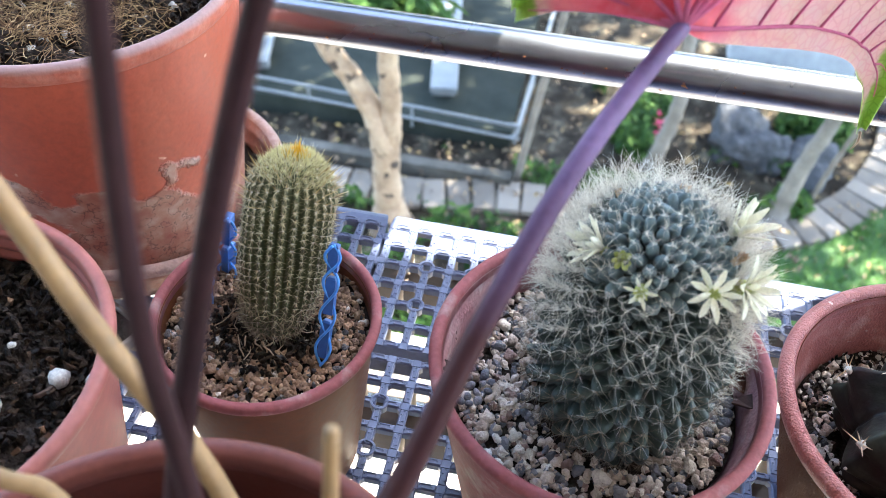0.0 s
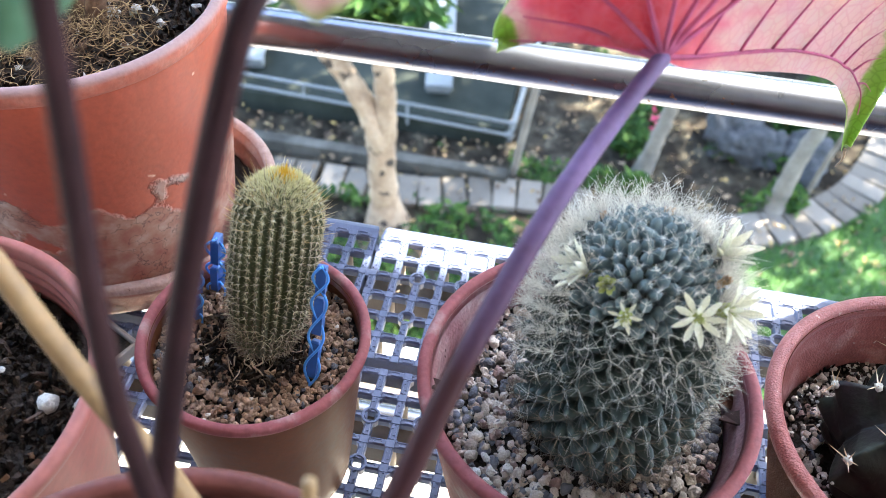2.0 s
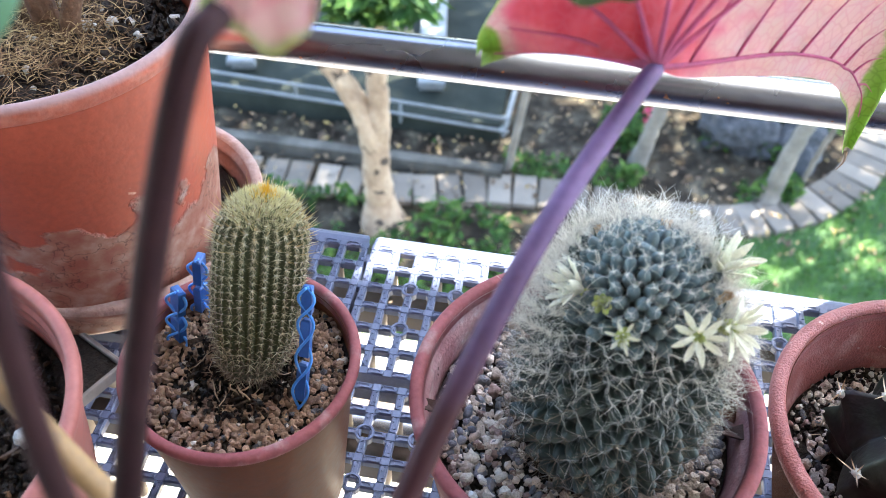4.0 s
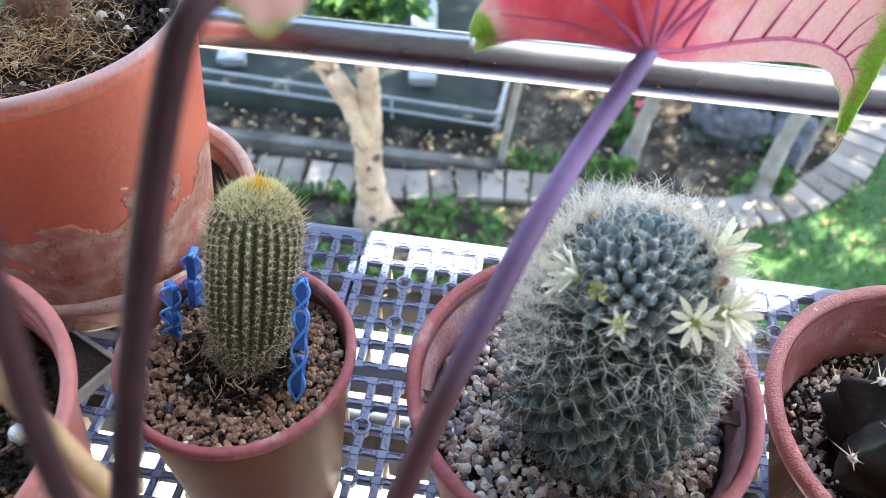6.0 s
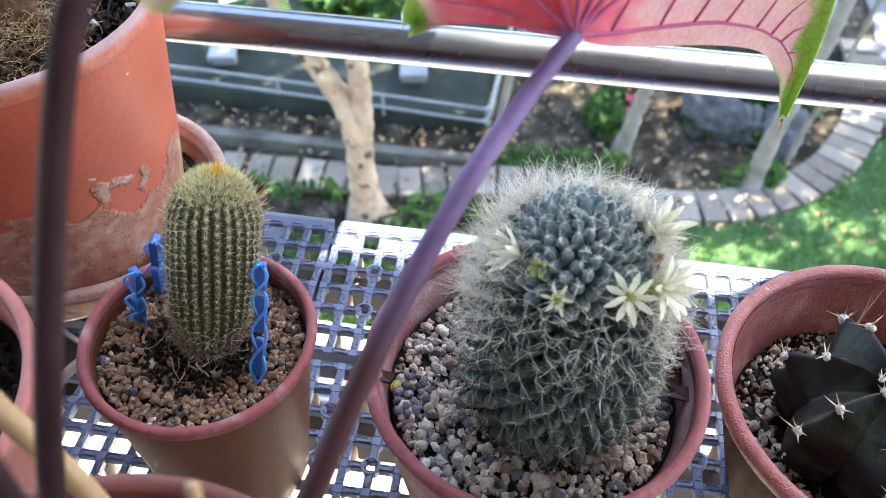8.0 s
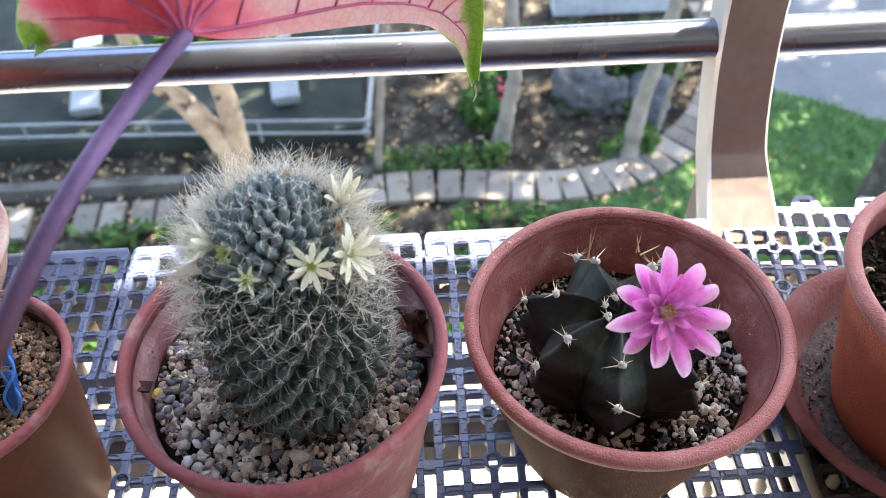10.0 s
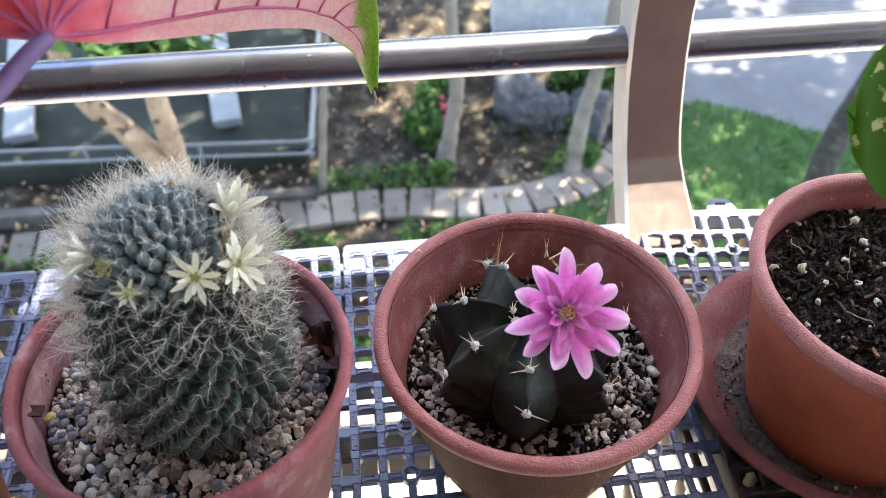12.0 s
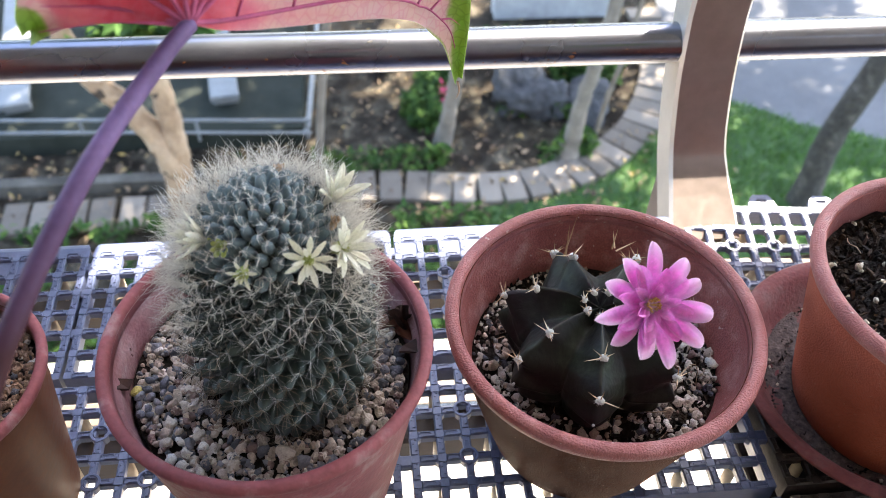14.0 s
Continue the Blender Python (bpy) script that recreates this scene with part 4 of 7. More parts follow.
def lumps(name, mat, n=6, jitter=0.35, squash=0.8, sub=2, facets=7, smooth=True, cut=0.74):
    return [lump(name, i + 1, mat, sub, jitter, squash, facets, smooth and i % 3 != 0, cut) for i in range(n)]


# positions: (x, y), rim radius, foot radius, height
REB_P, MAM_P, GYM_P = (0.0095, 0.2940), (0.1394, 0.2972), (0.2800, 0.3150)
LEFT_P, BIG_P, FRONT_P, RIGHT_P = (-0.0865, 0.2210), (-0.1236, 0.4150), (0.0455, 0.1315), (0.4390, 0.3115)

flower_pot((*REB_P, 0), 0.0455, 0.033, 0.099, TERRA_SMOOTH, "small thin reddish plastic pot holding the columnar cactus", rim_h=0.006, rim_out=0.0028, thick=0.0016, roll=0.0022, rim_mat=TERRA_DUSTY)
flower_pot((*MAM_P, 0), 0.0642, 0.046, 0.105, TERRA_DUSTY, "dusty reddish plastic pot holding the white hairy cactus", rim_h=0.007, rim_out=0.003, thick=0.002, roll=0.0026, inner_mat=TERRA_LIMED, ledge=0.0555)
flower_pot((*GYM_P, 0), 0.0690, 0.044, 0.087, TERRA_BODY_SHADE, "thick-rimmed terracotta plastic pot holding the flowering cactus", rim_h=0.010, rim_out=0.0036, thick=0.0030, roll=0.0033, rim_mat=TERRA_RIM, inner_mat=TERRA_SCUFFED)
flower_pot((*LEFT_P, 0), 0.0705, 0.050, 0.135, TERRA_PINK, "thin reddish plastic pot with ribbed inside and dark soil", rim_h=0.008, rim_out=0.003, thick=0.0018, inner_steps=3, roll=0.0026)
flower_pot((*BIG_P, 0.004), 0.081, 0.0635, 0.158, CLAY, "large orange clay pot with pale lime crust at its foot", rim_h=0.012, rim_out=0.0028, thick=0.004, roll=0.0030, rim_mat=CLAY_LIP)
flower_pot((*FRONT_P, 0), 0.0768, 0.054, 0.157, TERRA_SMOOTH, "reddish plastic pot from which the caladium grows", rim_h=0.011, rim_out=0.004, thick=0.002, roll=0.0035, rim_mat=TERRA_MAROON, inner_mat=TERRA_INNER_SHADE)
flower_pot((*RIGHT_P, 0.006), 0.0668, 0.047, 0.095, TERRA_ORANGE, "terracotta plastic pot with dark soil standing in a saucer", rim_h=0.010, rim_out=0.0036, thick=0.003, roll=0.0034, rim_mat=TERRA_RIM, inner_mat=TERRA_RIM)


def saucer(loc, r, h, mat, label, deep=False):
    t = root("pot_saucer", loc, label, "saucer", "pot saucers")
    g = Geo()
    prof = [(0.001, 0.0), (r * 0.72, 0.0), (r * 0.76, 0.002), (r * 0.93, h * 0.75), (r * 0.985, h * 0.88), (r, h * 0.96), (r * 0.985, h), (r * 0.93, h), (r * 0.88, h * 0.9), (r * 0.80, h * 0.35), (r * 0.74, 0.0045), (0.001, 0.004)]
    if deep:
        prof = [(0.001, 0.0), (r * 0.84, 0.0), (r * 0.88, 0.002), (r * 0.97, h * 0.7), (r, h * 0.8), (r, h * 0.95), (r * 0.99, h), (r * 0.935, h), (r * 0.925, h * 0.96), (r * 0.918, h * 0.82), (r * 0.900, h * 0.80), (r * 0.895, h * 0.66), (r * 0.905, h * 0.63), (r * 0.880, h * 0.52), (r * 0.875, h * 0.40), (r * 0.84, 0.004), (0.001, 0.0035)]
    cut = 3
    g.lathe(prof[:cut] + [(prof[cut - 1][0] + 0.0002, prof[cut - 1][1] + 0.001), prof[-2], prof[-1]], 96, wob=0.006, seed=loc[0] * 20)
    part("floor_plate", g.mesh("floor_plate", mat), t)
    g = Geo()
    g.lathe(prof[cut - 1:-1], 96, wob=0.006, seed=loc[0] * 20)
    part("rim", g.mesh("rim", mat), t)
    if deep:
        g = Geo()
        g.lathe([(r * 1.0005, h * 0.86), (r * 1.002, h * 0.95), (r * 0.992, h + 0.0004), (r * 0.933, h + 0.0004), (r * 0.922, h * 0.95)], 96, wob=0.006, seed=loc[0] * 20)
        part("rim_face", g.mesh("rim_face", CLAY_BLOOM), t, "pale dusty rim")
    return t


SOIL_GRIT = material("grey_soil_grit", [(0.3, (0.022, 0.014, 0.012)), (0.45, (0.055, 0.037, 0.032)), (0.6, (0.095, 0.068, 0.060)), (0.8, (0.17, 0.135, 0.122))], scale=350, rough=0.95, bump=0.8, bump_scale=900, depth=0.001)
CLAY_RIM = material("worn_clay", [(0.3, (0.25, 0.09, 0.06)), (0.5, (0.31, 0.14, 0.10)), (0.65, (0.34, 0.22, 0.185)), (0.85, (0.38, 0.28, 0.25))], scale=45, rough=0.7, bump=0.4, bump_scale=400, depth=0.0008)
saucer((0.4380, 0.3185, 0.0008), 0.0765, 0.021, DISH, "dusty terracotta saucer with grit under the pot")
CLAY_BLOOM = material("dusty_pink_clay", [(0.3, (0.32, 0.19, 0.165)), (0.5, (0.41, 0.28, 0.25)), (0.7, (0.48, 0.37, 0.34))], scale=60, rough=0.85, bump=0.6, bump_scale=500, depth=0.001, spec=0.2, speck=((0.10, 0.05, 0.04), 190, 0.70))
saucer((-0.1170, 0.4270, 0.0008), 0.0790, 0.030, CLAY_RIM, "old terracotta saucer under the large clay pot", True)

# gravel and soil beds
dish_soil = soil_bed((-0.1170, 0.4270, 0.0125), 0.0675, "dark soil washed into the old saucer", amp=0.0035, depth=0.008)
BARK_CHIP = material("brown_bark_chip", [(0.2, (0.035, 0.018, 0.011)), (0.5, (0.10, 0.05, 0.028)), (0.8, (0.20, 0.11, 0.06))], scale=150, rough=0.85, bump=0.8, bump_scale=600, depth=0.0015, per_island=0.7)
LG_REB, LG_MAM, LG_GYM = lumps("reb_grain", STONE_REB, 9, 0.75, 0.85), lumps("mam_stone", STONE_MAM, 14, 0.55, 0.88, facets=9, cut=0.68), lumps("gym_stone", STONE_GYM, 14, 0.55, 0.88, facets=9, cut=0.68)
LG_PERL, LG_PUM = lumps("perlite_grain", PERLITE, 4, 0.3, 0.85), lumps("pumice_grain", PUMICE, 4, 0.45, 0.85)



def small_stones(t, r, count, smin, smax, mat, seed, z0=0.0, avoid=None, name="fine_gravel", amp=0.0012):
    """Small rough stones too many to count, joined in one mesh."""
    rn = random.Random(seed)
    forms = []
    for k in range(7):
        me_ = lump("form", k + 40, mat, 1, 0.6, 0.85, 6, False, 0.70)
        forms.append(([v.co.copy() for v in me_.vertices], [tuple(f_.vertices) for f_ in me_.polygons]))
        bpy.data.meshes.remove(me_)
    g_ = Geo()
    n_ = 0
    while n_ < count:
        a, rr = rn.uniform(0, 6.283), r * math.sqrt(rn.random())
        x, y, s_ = rr * math.cos(a), rr * math.sin(a), rn.uniform(smin, smax)
        if avoid and math.hypot(x - avoid[0], y - avoid[1]) < avoid[2]:
            continue
        n_ += 1
        m = pose(x, y, z0 + rn.uniform(-0.3, 1.0) * amp, rn.uniform(0, 360), rn.uniform(0, 360), rn.uniform(0, 360)) @ Matrix.Diagonal((s_, s_, s_, 1))
        vs, fs = rn.choice(forms)
        g_.add([tuple(m @ v) for v in vs], fs)
    o_ = part(name, g_.mesh(name, mat, False), t)
    o_["kind"] = "stuff"
    return o_


reb_bed = soil_bed((*REB_P, 0.0870), 0.0405, "bed of tan grains round the columnar cactus", amp=0.0012)
scatter(reb_bed, LG_REB, 0.0405, 300, 0.0013, 0.0024, 5, tight=1.2, z0=0.0012, avoid=(0.002, -0.001, 0.0170))
small_stones(reb_bed, 0.0402, 1300, 0.0008, 0.0019, STONE_REB_SMALL, 6, 0.0008, (0.002, 0.002, 0.0135), "fine_grains")
crumbs(reb_bed, 0.0235, 900, 0.0015, SOIL, 8, 0.0044, "dark_crumbs")
fibres(reb_bed, 0.0215, 60, 0.010, ROOT, 88, 0.0035, 0.00016)

mam_bed = soil_bed((*MAM_P, 0.0832), 0.0548, "bed of mixed gravel round the hairy cactus", amp=0.0016)
scatter(mam_bed, LG_MAM, 0.0530, 290, 0.0014, 0.0034, 7, tight=1.12, z0=0.0010, avoid=(0.006, -0.003, 0.030))
small_stones(mam_bed, 0.0530, 1500, 0.0010, 0.0022, STONE_MAM_SMALL, 9, 0.0006, (0.006, -0.003, 0.028))
LG_BLUE = lumps("blue_pebble", STONE_BLUE, 5, 0.16, 0.82, facets=0)
LG_OCHRE = lumps("ochre_pebble", STONE_OCHRE, 2, 0.16, 0.9, facets=0)
LG_CHALK = lumps("chalk_stone", STONE_CHALK, 5, 0.55, 0.88, facets=8, cut=0.68)


def heap(bed, meshes, x, y, reach, count, smin, smax, seed, lift=0.0030):
    """A few stones of one sort lying together on a bed."""
    rn = random.Random(seed)
    placed, k = [], 0
    while len(placed) < count and k < 900:
        k += 1
        a, rr, s_ = rn.uniform(0, 6.283), reach * math.sqrt(rn.random()), rn.uniform(smin, smax)
        u, v = x + rr * math.cos(a), y + rr * math.sin(a)
        if math.hypot(u, v) > 0.0525 or any(math.hypot(u - p, v - q) < (s_ + w) * 0.86 for p, q, w in placed):
            continue
        placed.append((u, v, s_))
        o = part("pebble", rn.choice(meshes), bed)
        o.matrix_basis = pose(u, v, lift + rn.uniform(-0.0006, 0.0006), rn.uniform(-30, 30), rn.uniform(-30, 30), rn.uniform(0, 360)) @ Matrix.Diagonal((s_, s_ * 0.9, s_ * 0.9, 1))


heap(mam_bed, LG_BLUE, -0.0460, -0.0110, 0.0085, 17, 0.0017, 0.0025, 61)
heap(mam_bed, LG_OCHRE, -0.0520, -0.0080, 0.0004, 1, 0.0024, 0.0026, 62, 0.0036)
heap(mam_bed, LG_CHALK, -0.0490, 0.0140, 0.0045, 4, 0.0020, 0.0028, 63)
heap(mam_bed, LG_BLUE, 0.0490, 0.0000, 0.0060, 9, 0.0020, 0.0032, 64)
heap(mam_bed, LG_CHALK, 0.0400, -0.0290, 0.0075, 8, 0.0021, 0.0036, 65)
heap(mam_bed, LG_CHALK, -0.0310, -0.0370, 0.0110, 12, 0.0020, 0.0031, 66)

gym_bed = soil_bed((*GYM_P, 0.0530), 0.0556, "bed of pale gravel and dark soil round the flowering cactus", amp=0.0025)
scatter(gym_bed, LG_GYM, 0.0552, 290, 0.0013, 0.0034, 8, tight=1.25, z0=0.0010, avoid=(-0.007, -0.004, 0.031))
crumbs(gym_bed, 0.0548, 1400, 0.0013, SOIL, 10, 0.0030, "soil_crumbs")
small_stones(gym_bed, 0.0548, 800, 0.0008, 0.0019, STONE_GYM_SMALL, 11, 0.0008, (-0.007, -0.004, 0.030))
fibres(gym_bed, 0.050, 26, 0.014, ROOT, 89, 0.0035, 0.00017)

left_bed = soil_bed((*LEFT_P, 0.114), 0.0635, "black potting soil with white perlite", amp=0.004)
crumbs(left_bed, 0.0600, 2400, 0.0020, SOIL, 12, 0.003, "soil_crumbs")
crumbs(left_bed, 0.0590, 110, 0.0017, BARK_CHIP, 27, 0.004, "bark_chips")
scatter(left_bed, LG_PERL, 0.062, 44, 0.0014, 0.0044, 13, tight=2, z0=0.0025, name="perlite")

big_bed = soil_bed((*BIG_P, 0.1390), 0.0715, "dark soil with dry root fibres and perlite", amp=0.004, dome=0.003)
crumbs(big_bed, 0.0690, 2200, 0.0020, SOIL, 14, 0.004, "soil_crumbs")
fibres(big_bed, 0.054, 900, 0.011, STRAW, 15, 0.0055, 0.00012)
fibres(big_bed, 0.036, 900, 0.010, STRAW, 25, 0.0085, 0.00012)
crumbs(big_bed, 0.045, 60, 0.0026, BARK_CHIP, 26, 0.005, "bark_chips")
scatter(big_bed, LG_PERL, 0.070, 75, 0.0014, 0.0040, 16, tight=2, z0=0.002, name="perlite")

front_bed = soil_bed((*FRONT_P, 0.130), 0.0660, "dark soil in the caladium pot", amp=0.003)
crumbs(front_bed, 0.065, 400, 0.0022, SOIL, 17, 0.002, "soil_crumbs")

right_bed = soil_bed((*RIGHT_P, 0.0835), 0.0590, "black soil with cream pumice grains", amp=0.004)
crumbs(right_bed, 0.0555, 2200, 0.0017, SOIL, 18, 0.0035, "soil_crumbs")
crumbs(right_bed, 0.0545, 90, 0.0016, BARK_CHIP, 28, 0.0045, "bark_chips")
fibres(right_bed, 0.055, 12, 0.016, ROOT, 21, 0.004)
scatter(right_bed, LG_PUM, 0.057, 62, 0.0008, 0.0030, 19, tight=2, z0=0.002, name="pumice")
saucer_grit = soil_bed((0.4380, 0.3185, 0.0058), 0.0600, "dark grit washed into the saucer", amp=0.0016, mat=SOIL_GRIT, depth=0.0015)
crumbs(saucer_grit, 0.0590, 420, 0.0008, SOIL, 23, 0.0012, "grit_crumbs")
crumbs(saucer_grit, 0.0590, 700, 0.0007, SOIL_GRIT, 29, 0.0012, "pale_grit")
scatter(saucer_grit, LG_PUM, 0.058, 14, 0.0008, 0.0018, 24, avoid=(0, 0, 0.05), tight=2, z0=0.0004, name="pumice")


# ---- white hairy cactus ----
def mam_radius(f):
    """Radius along the height, f from 0 at the foot to 1 at the crown."""
    prof = [(0.0, 0.0235), (0.12, 0.0285), (0.3, 0.0308), (0.48, 0.0300), (0.62, 0.0276), (0.76, 0.0242), (0.86, 0.0205), (0.94, 0.0140), (0.985, 0.0070), (1.0, 0.0)]
    for (a, ra), (b, rb) in zip(prof, prof[1:]):
        if f <= b:
            return ra + (rb - ra) * (f - a) / (b - a)
    return 0.0


MAM_C, MAM_H = Vector((0.1465, 0.2940, 0.0840)), 0.1005


def mam_point(f, a, out=0.0):
    """Place and outward direction on the body."""
    r, r2 = mam_radius(f), mam_radius(min(1, f + 0.02))
    slope = (r2 - r) / (0.02 * MAM_H)
    nv = Vector((math.cos(a), math.sin(a), -slope)).normalized()
    return Vector((r * math.cos(a), r * math.sin(a), f * MAM_H)) + nv * out, nv


def mammillaria():
    rn = random.Random(3)
    t = root("mammillaria_cactus", MAM_C, "round blue-green cactus thick with white hair and cream flowers", "cactus", "cacti")
    g = Geo()
    n = 40
    g.lathe([(max(0.0005, mam_radius(i / n)) - 0.0015 * (i < n), MAM_H * i / n) for i in range(n + 1)], 64)
    part("body", g.mesh("body", MAM_SKIN), t)
    spn, low, hair = Geo(), Geo(), Geo()
    tg = Geo()
    tg.lathe([(0.54, -0.15), (0.50, 0.2), (0.43, 0.55), (0.30, 0.84), (0.14, 0.97), (0.01, 1.0)], 8)
    tub_me = tg.mesh("tubercle", MAM_SKIN)
    golden = math.pi * (3 - math.sqrt(5))
    steps = 400
    # tubercles sit closer towards the crown
    acc, arc = [0.0], 0.0
    for i in range(steps):
        r0, r1 = mam_radius(i / steps), mam_radius((i + 1) / steps)
        arc += (r0 + r1) / 2 * math.hypot(r1 - r0, MAM_H / steps) * (1 + 2.2 * max(0, i / steps - 0.5) / 0.5)
        acc.append(arc)
    count = 500
    rear = Geo()
    yg = Geo()
    yg.lathe([(0.54, -0.15), (0.54, 0.2), (0.50, 0.55), (0.38, 0.84), (0.18, 0.97), (0.01, 1.0)], 8)
    young_me = yg.mesh("young_tubercle", MAM_YOUNG)
    for k in range(count):
        target = arc * (k + 0.5) / count
        i = next(j for j in range(steps) if acc[j + 1] >= target)
        f = (i + (target - acc[i]) / max(1e-9, acc[i + 1] - acc[i])) / steps
        a = k * golden
        p, nv = mam_point(f, a, -0.0018)
        small = min(1, max(0, (f - 0.55) / 0.4))
        s = 0.0062 - 0.0024 * small
        ln = (0.0072 - 0.0016 * small) * rn.uniform(0.85, 1.15)
        up = (nv + Vector((rn.uniform(-.15, .15), rn.uniform(-.15, .15), 0.3 + rn.uniform(-.15, .15)))).normalized()
        sd = up.orthogonal().normalized()
        ud = up.cross(sd)
        m = Matrix.Translation(p) @ up.to_track_quat("Z", "Y").to_matrix().to_4x4() @ Matrix.Diagonal((s, s, ln, 1))
        if nv.y < 0.10 or f > 0.9:
            part("tubercle", young_me if f > 0.80 else tub_me, t).matrix_basis = m
        else:
            rear.add([tuple(m @ v.co) for v in tub_me.vertices], [tuple(q.vertices) for q in tub_me.polygons])
        tip = p + up * ln * 0.97
        # loose radial bristles
        nb = 11 if f < 0.74 else 9 if nv.y < 0.1 else 10
        for j in range(nb):
            an = 2 * math.pi * (j + rn.uniform(-.5, .5)) / nb
            d = (sd * math.cos(an) + ud * math.sin(an)) + up * rn.uniform(0.1, 1.3)
            old = rn.random() < (0.85 if f < 0.32 else 0.55 if f < 0.5 else 0.15 if f < 0.7 else 0.03)
            (low if old else spn).curl(tip, d, rn.uniform(0.0040, 0.0085) * (1 - 0.55 * small), 0.000080, rn, 0.22, 3)
        # finer curled hairs, longest round the shoulder
        side = abs(nv.x) > 0.72 or nv.y > 0
        for j in range((3 if side else 0) if f < 0.45 else (8 if side else 1) if f < 0.6 else (26 if side else 4) if f < 0.88 else 7):
            d = up + Vector((rn.uniform(-1, 1), rn.uniform(-1, 1), rn.uniform(-.5, .9))) * 0.75
            hair.curl(tip, d, rn.uniform(0.004, 0.0085) if f < 0.5 else rn.uniform(0.006, 0.0165) if f < 0.88 else rn.uniform(0.003, 0.006), 0.00009, rn, 0.75, 5)
    o = part("rear_coat", rear.mesh("rear_coat", MAM_SKIN), t)
    o["kind"] = "stuff"
    o = part("bristle_coat", spn.mesh("bristle_coat", SPINE_GREY, False), t, "white radiating bristles")
    o["kind"] = "stuff"
    o = part("old_bristle_coat", low.mesh("old_bristle_coat", SPINE_OLD, False), t, "old tan bristles")
    o["kind"] = "stuff"
    o = part("hair", hair.mesh("hair", SPINE_W, False), t, "fine white hair")
    o["kind"] = "stuff"
    return t


def petal_mesh(name, mat, length, width, curl, cup=0.15, n=13, taper=2.4, pale=0.9):
    """Petal along +x that bends up by curl; the UV's second part grows from the middle line to the margin and tip."""
    g = Geo()
    uvs = []
    m = 5
    for i in range(n + 1):
        f = 1 - (1 - i / n) ** 1.7
        w = width * (0.35 + 0.65 * min(1, f / 0.55)) * (1 - max(0, (f - 0.55) / 0.45) ** taper) ** 0.6
        w = max(w, 0.0004 if f < 1 else 0.0001)
        for j in range(m):
            s = -1 + 2 * j / (m - 1)
            z = curl * length * f * f + cup * w * s * s
            g.v.append((length * f, w * s / 2, z))
            uvs.append((f, pale * max(abs(s) ** 2.2 * (0.35 + 0.65 * f), f ** 1.8)))
    for i in range(n):
        for j in range(m - 1):
            a = i * m + j
            g.f.append((a, a + 1, a + 1 + m, a + m))
    k = len(g.v)
    g.v += [(x, y * 0.96, z - length * 0.018 - 0.00012) for x, y, z in g.v]
    uvs += uvs
    g.f += [tuple(reversed([i + k for i in f])) for f in g.f[:n * (m - 1)]]
    edge = [(i * m, (i + 1) * m) for i in range(n)] + [((i + 1) * m + m - 1, i * m + m - 1) for i in range(n)] + [(n * m + j, n * m + j + 1) for j in range(m - 1)]
    g.f += [(a, b, b + k, a + k) for a, b in edge]
    me = g.mesh(name, mat)
    lay = me.uv_layers.new(name="UVMap")
    for poly in me.polygons:
        for li in poly.loop_indices:
            lay.data[li].uv = uvs[me.loops[li].vertex_index]
    return me


def flower(parent, loc, direction, meshes, rings, name="flower", label="", tube_r=0.002, tube_l=0.008, tube_mat=None, heart=None, heart_r=0.002, spin=0.0, scale=1.0):
    """A flower as a part: petals in rings (count, tilt up in degrees, scale), a tube behind and a heart of stamens."""
    d = Vector(direction).normalized()
    m = d.to_track_quat("Z", "Y").to_matrix().to_4x4()
    f = part(name, None, parent, label)
    g = Geo()
    g.lathe([(tube_r * 0.7, -tube_l), (tube_r, -tube_l * 0.4), (tube_r * 1.2, 0.0), (tube_r * 0.5, 0.0005), (0.0001, 0.0006)], 14)
    f2 = g.mesh("calyx", tube_mat)
    f.data = None
    f.matrix_basis = Matrix.Translation(loc) @ m @ Matrix.Diagonal((scale, scale, scale, 1))
    part("calyx", f2, f)
    rn = random.Random(int(loc[0] * 1e5) + 5)
    for q, (cnt, tilt, sc) in enumerate(rings):
        for i in range(cnt):
            o = part("petal", meshes[(i + q) % len(meshes)], f)
            s = sc * rn.uniform(0.92, 1.06)
            o.matrix_basis = pose(0, 0, 0.0003 * q, 0, 0, spin + 360 * (i + 0.5 * (q % 2) + rn.uniform(-.12, .12)) / cnt) @ pose(tube_r * 0.5, 0, 0, 0, -tilt + rn.uniform(-7, 7), 0) @ Matrix.Diagonal((s, s, s, 1))
    if heart:
        g = Geo()
        for i in range(26):
            a, rr = rn.uniform(0, 6.28), heart_r * math.sqrt(rn.random())
            b = Vector((rr * math.cos(a), rr * math.sin(a), 0.0004))
            g.spine(b, (rr * math.cos(a) * 120, rr * math.sin(a) * 120, 1), heart_r * rn.uniform(1.2, 1.8), heart_r * 0.13, 0, 4, 2)
        part("flower_heart", g.mesh("flower_heart", heart), f)
    return f


mam = mammillaria()
CREAM = [petal_mesh("cream_petal", PETAL_CREAM, 0.0084, 0.0026, 0.10, taper=1.5), petal_mesh("cream_petal_b", PETAL_CREAM, 0.0090, 0.0024, -0.06, taper=1.3)]
CREAM_LONG = [petal_mesh("cream_petal_long", PETAL_CREAM, 0.0125, 0.0034, -0.15, taper=1.5), petal_mesh("cream_petal_long_b", PETAL_CREAM, 0.0130, 0.0031, 0.05, taper=1.3)]


def on_mam(x, y, z):
    return Vector((x, y, z)) - MAM_C


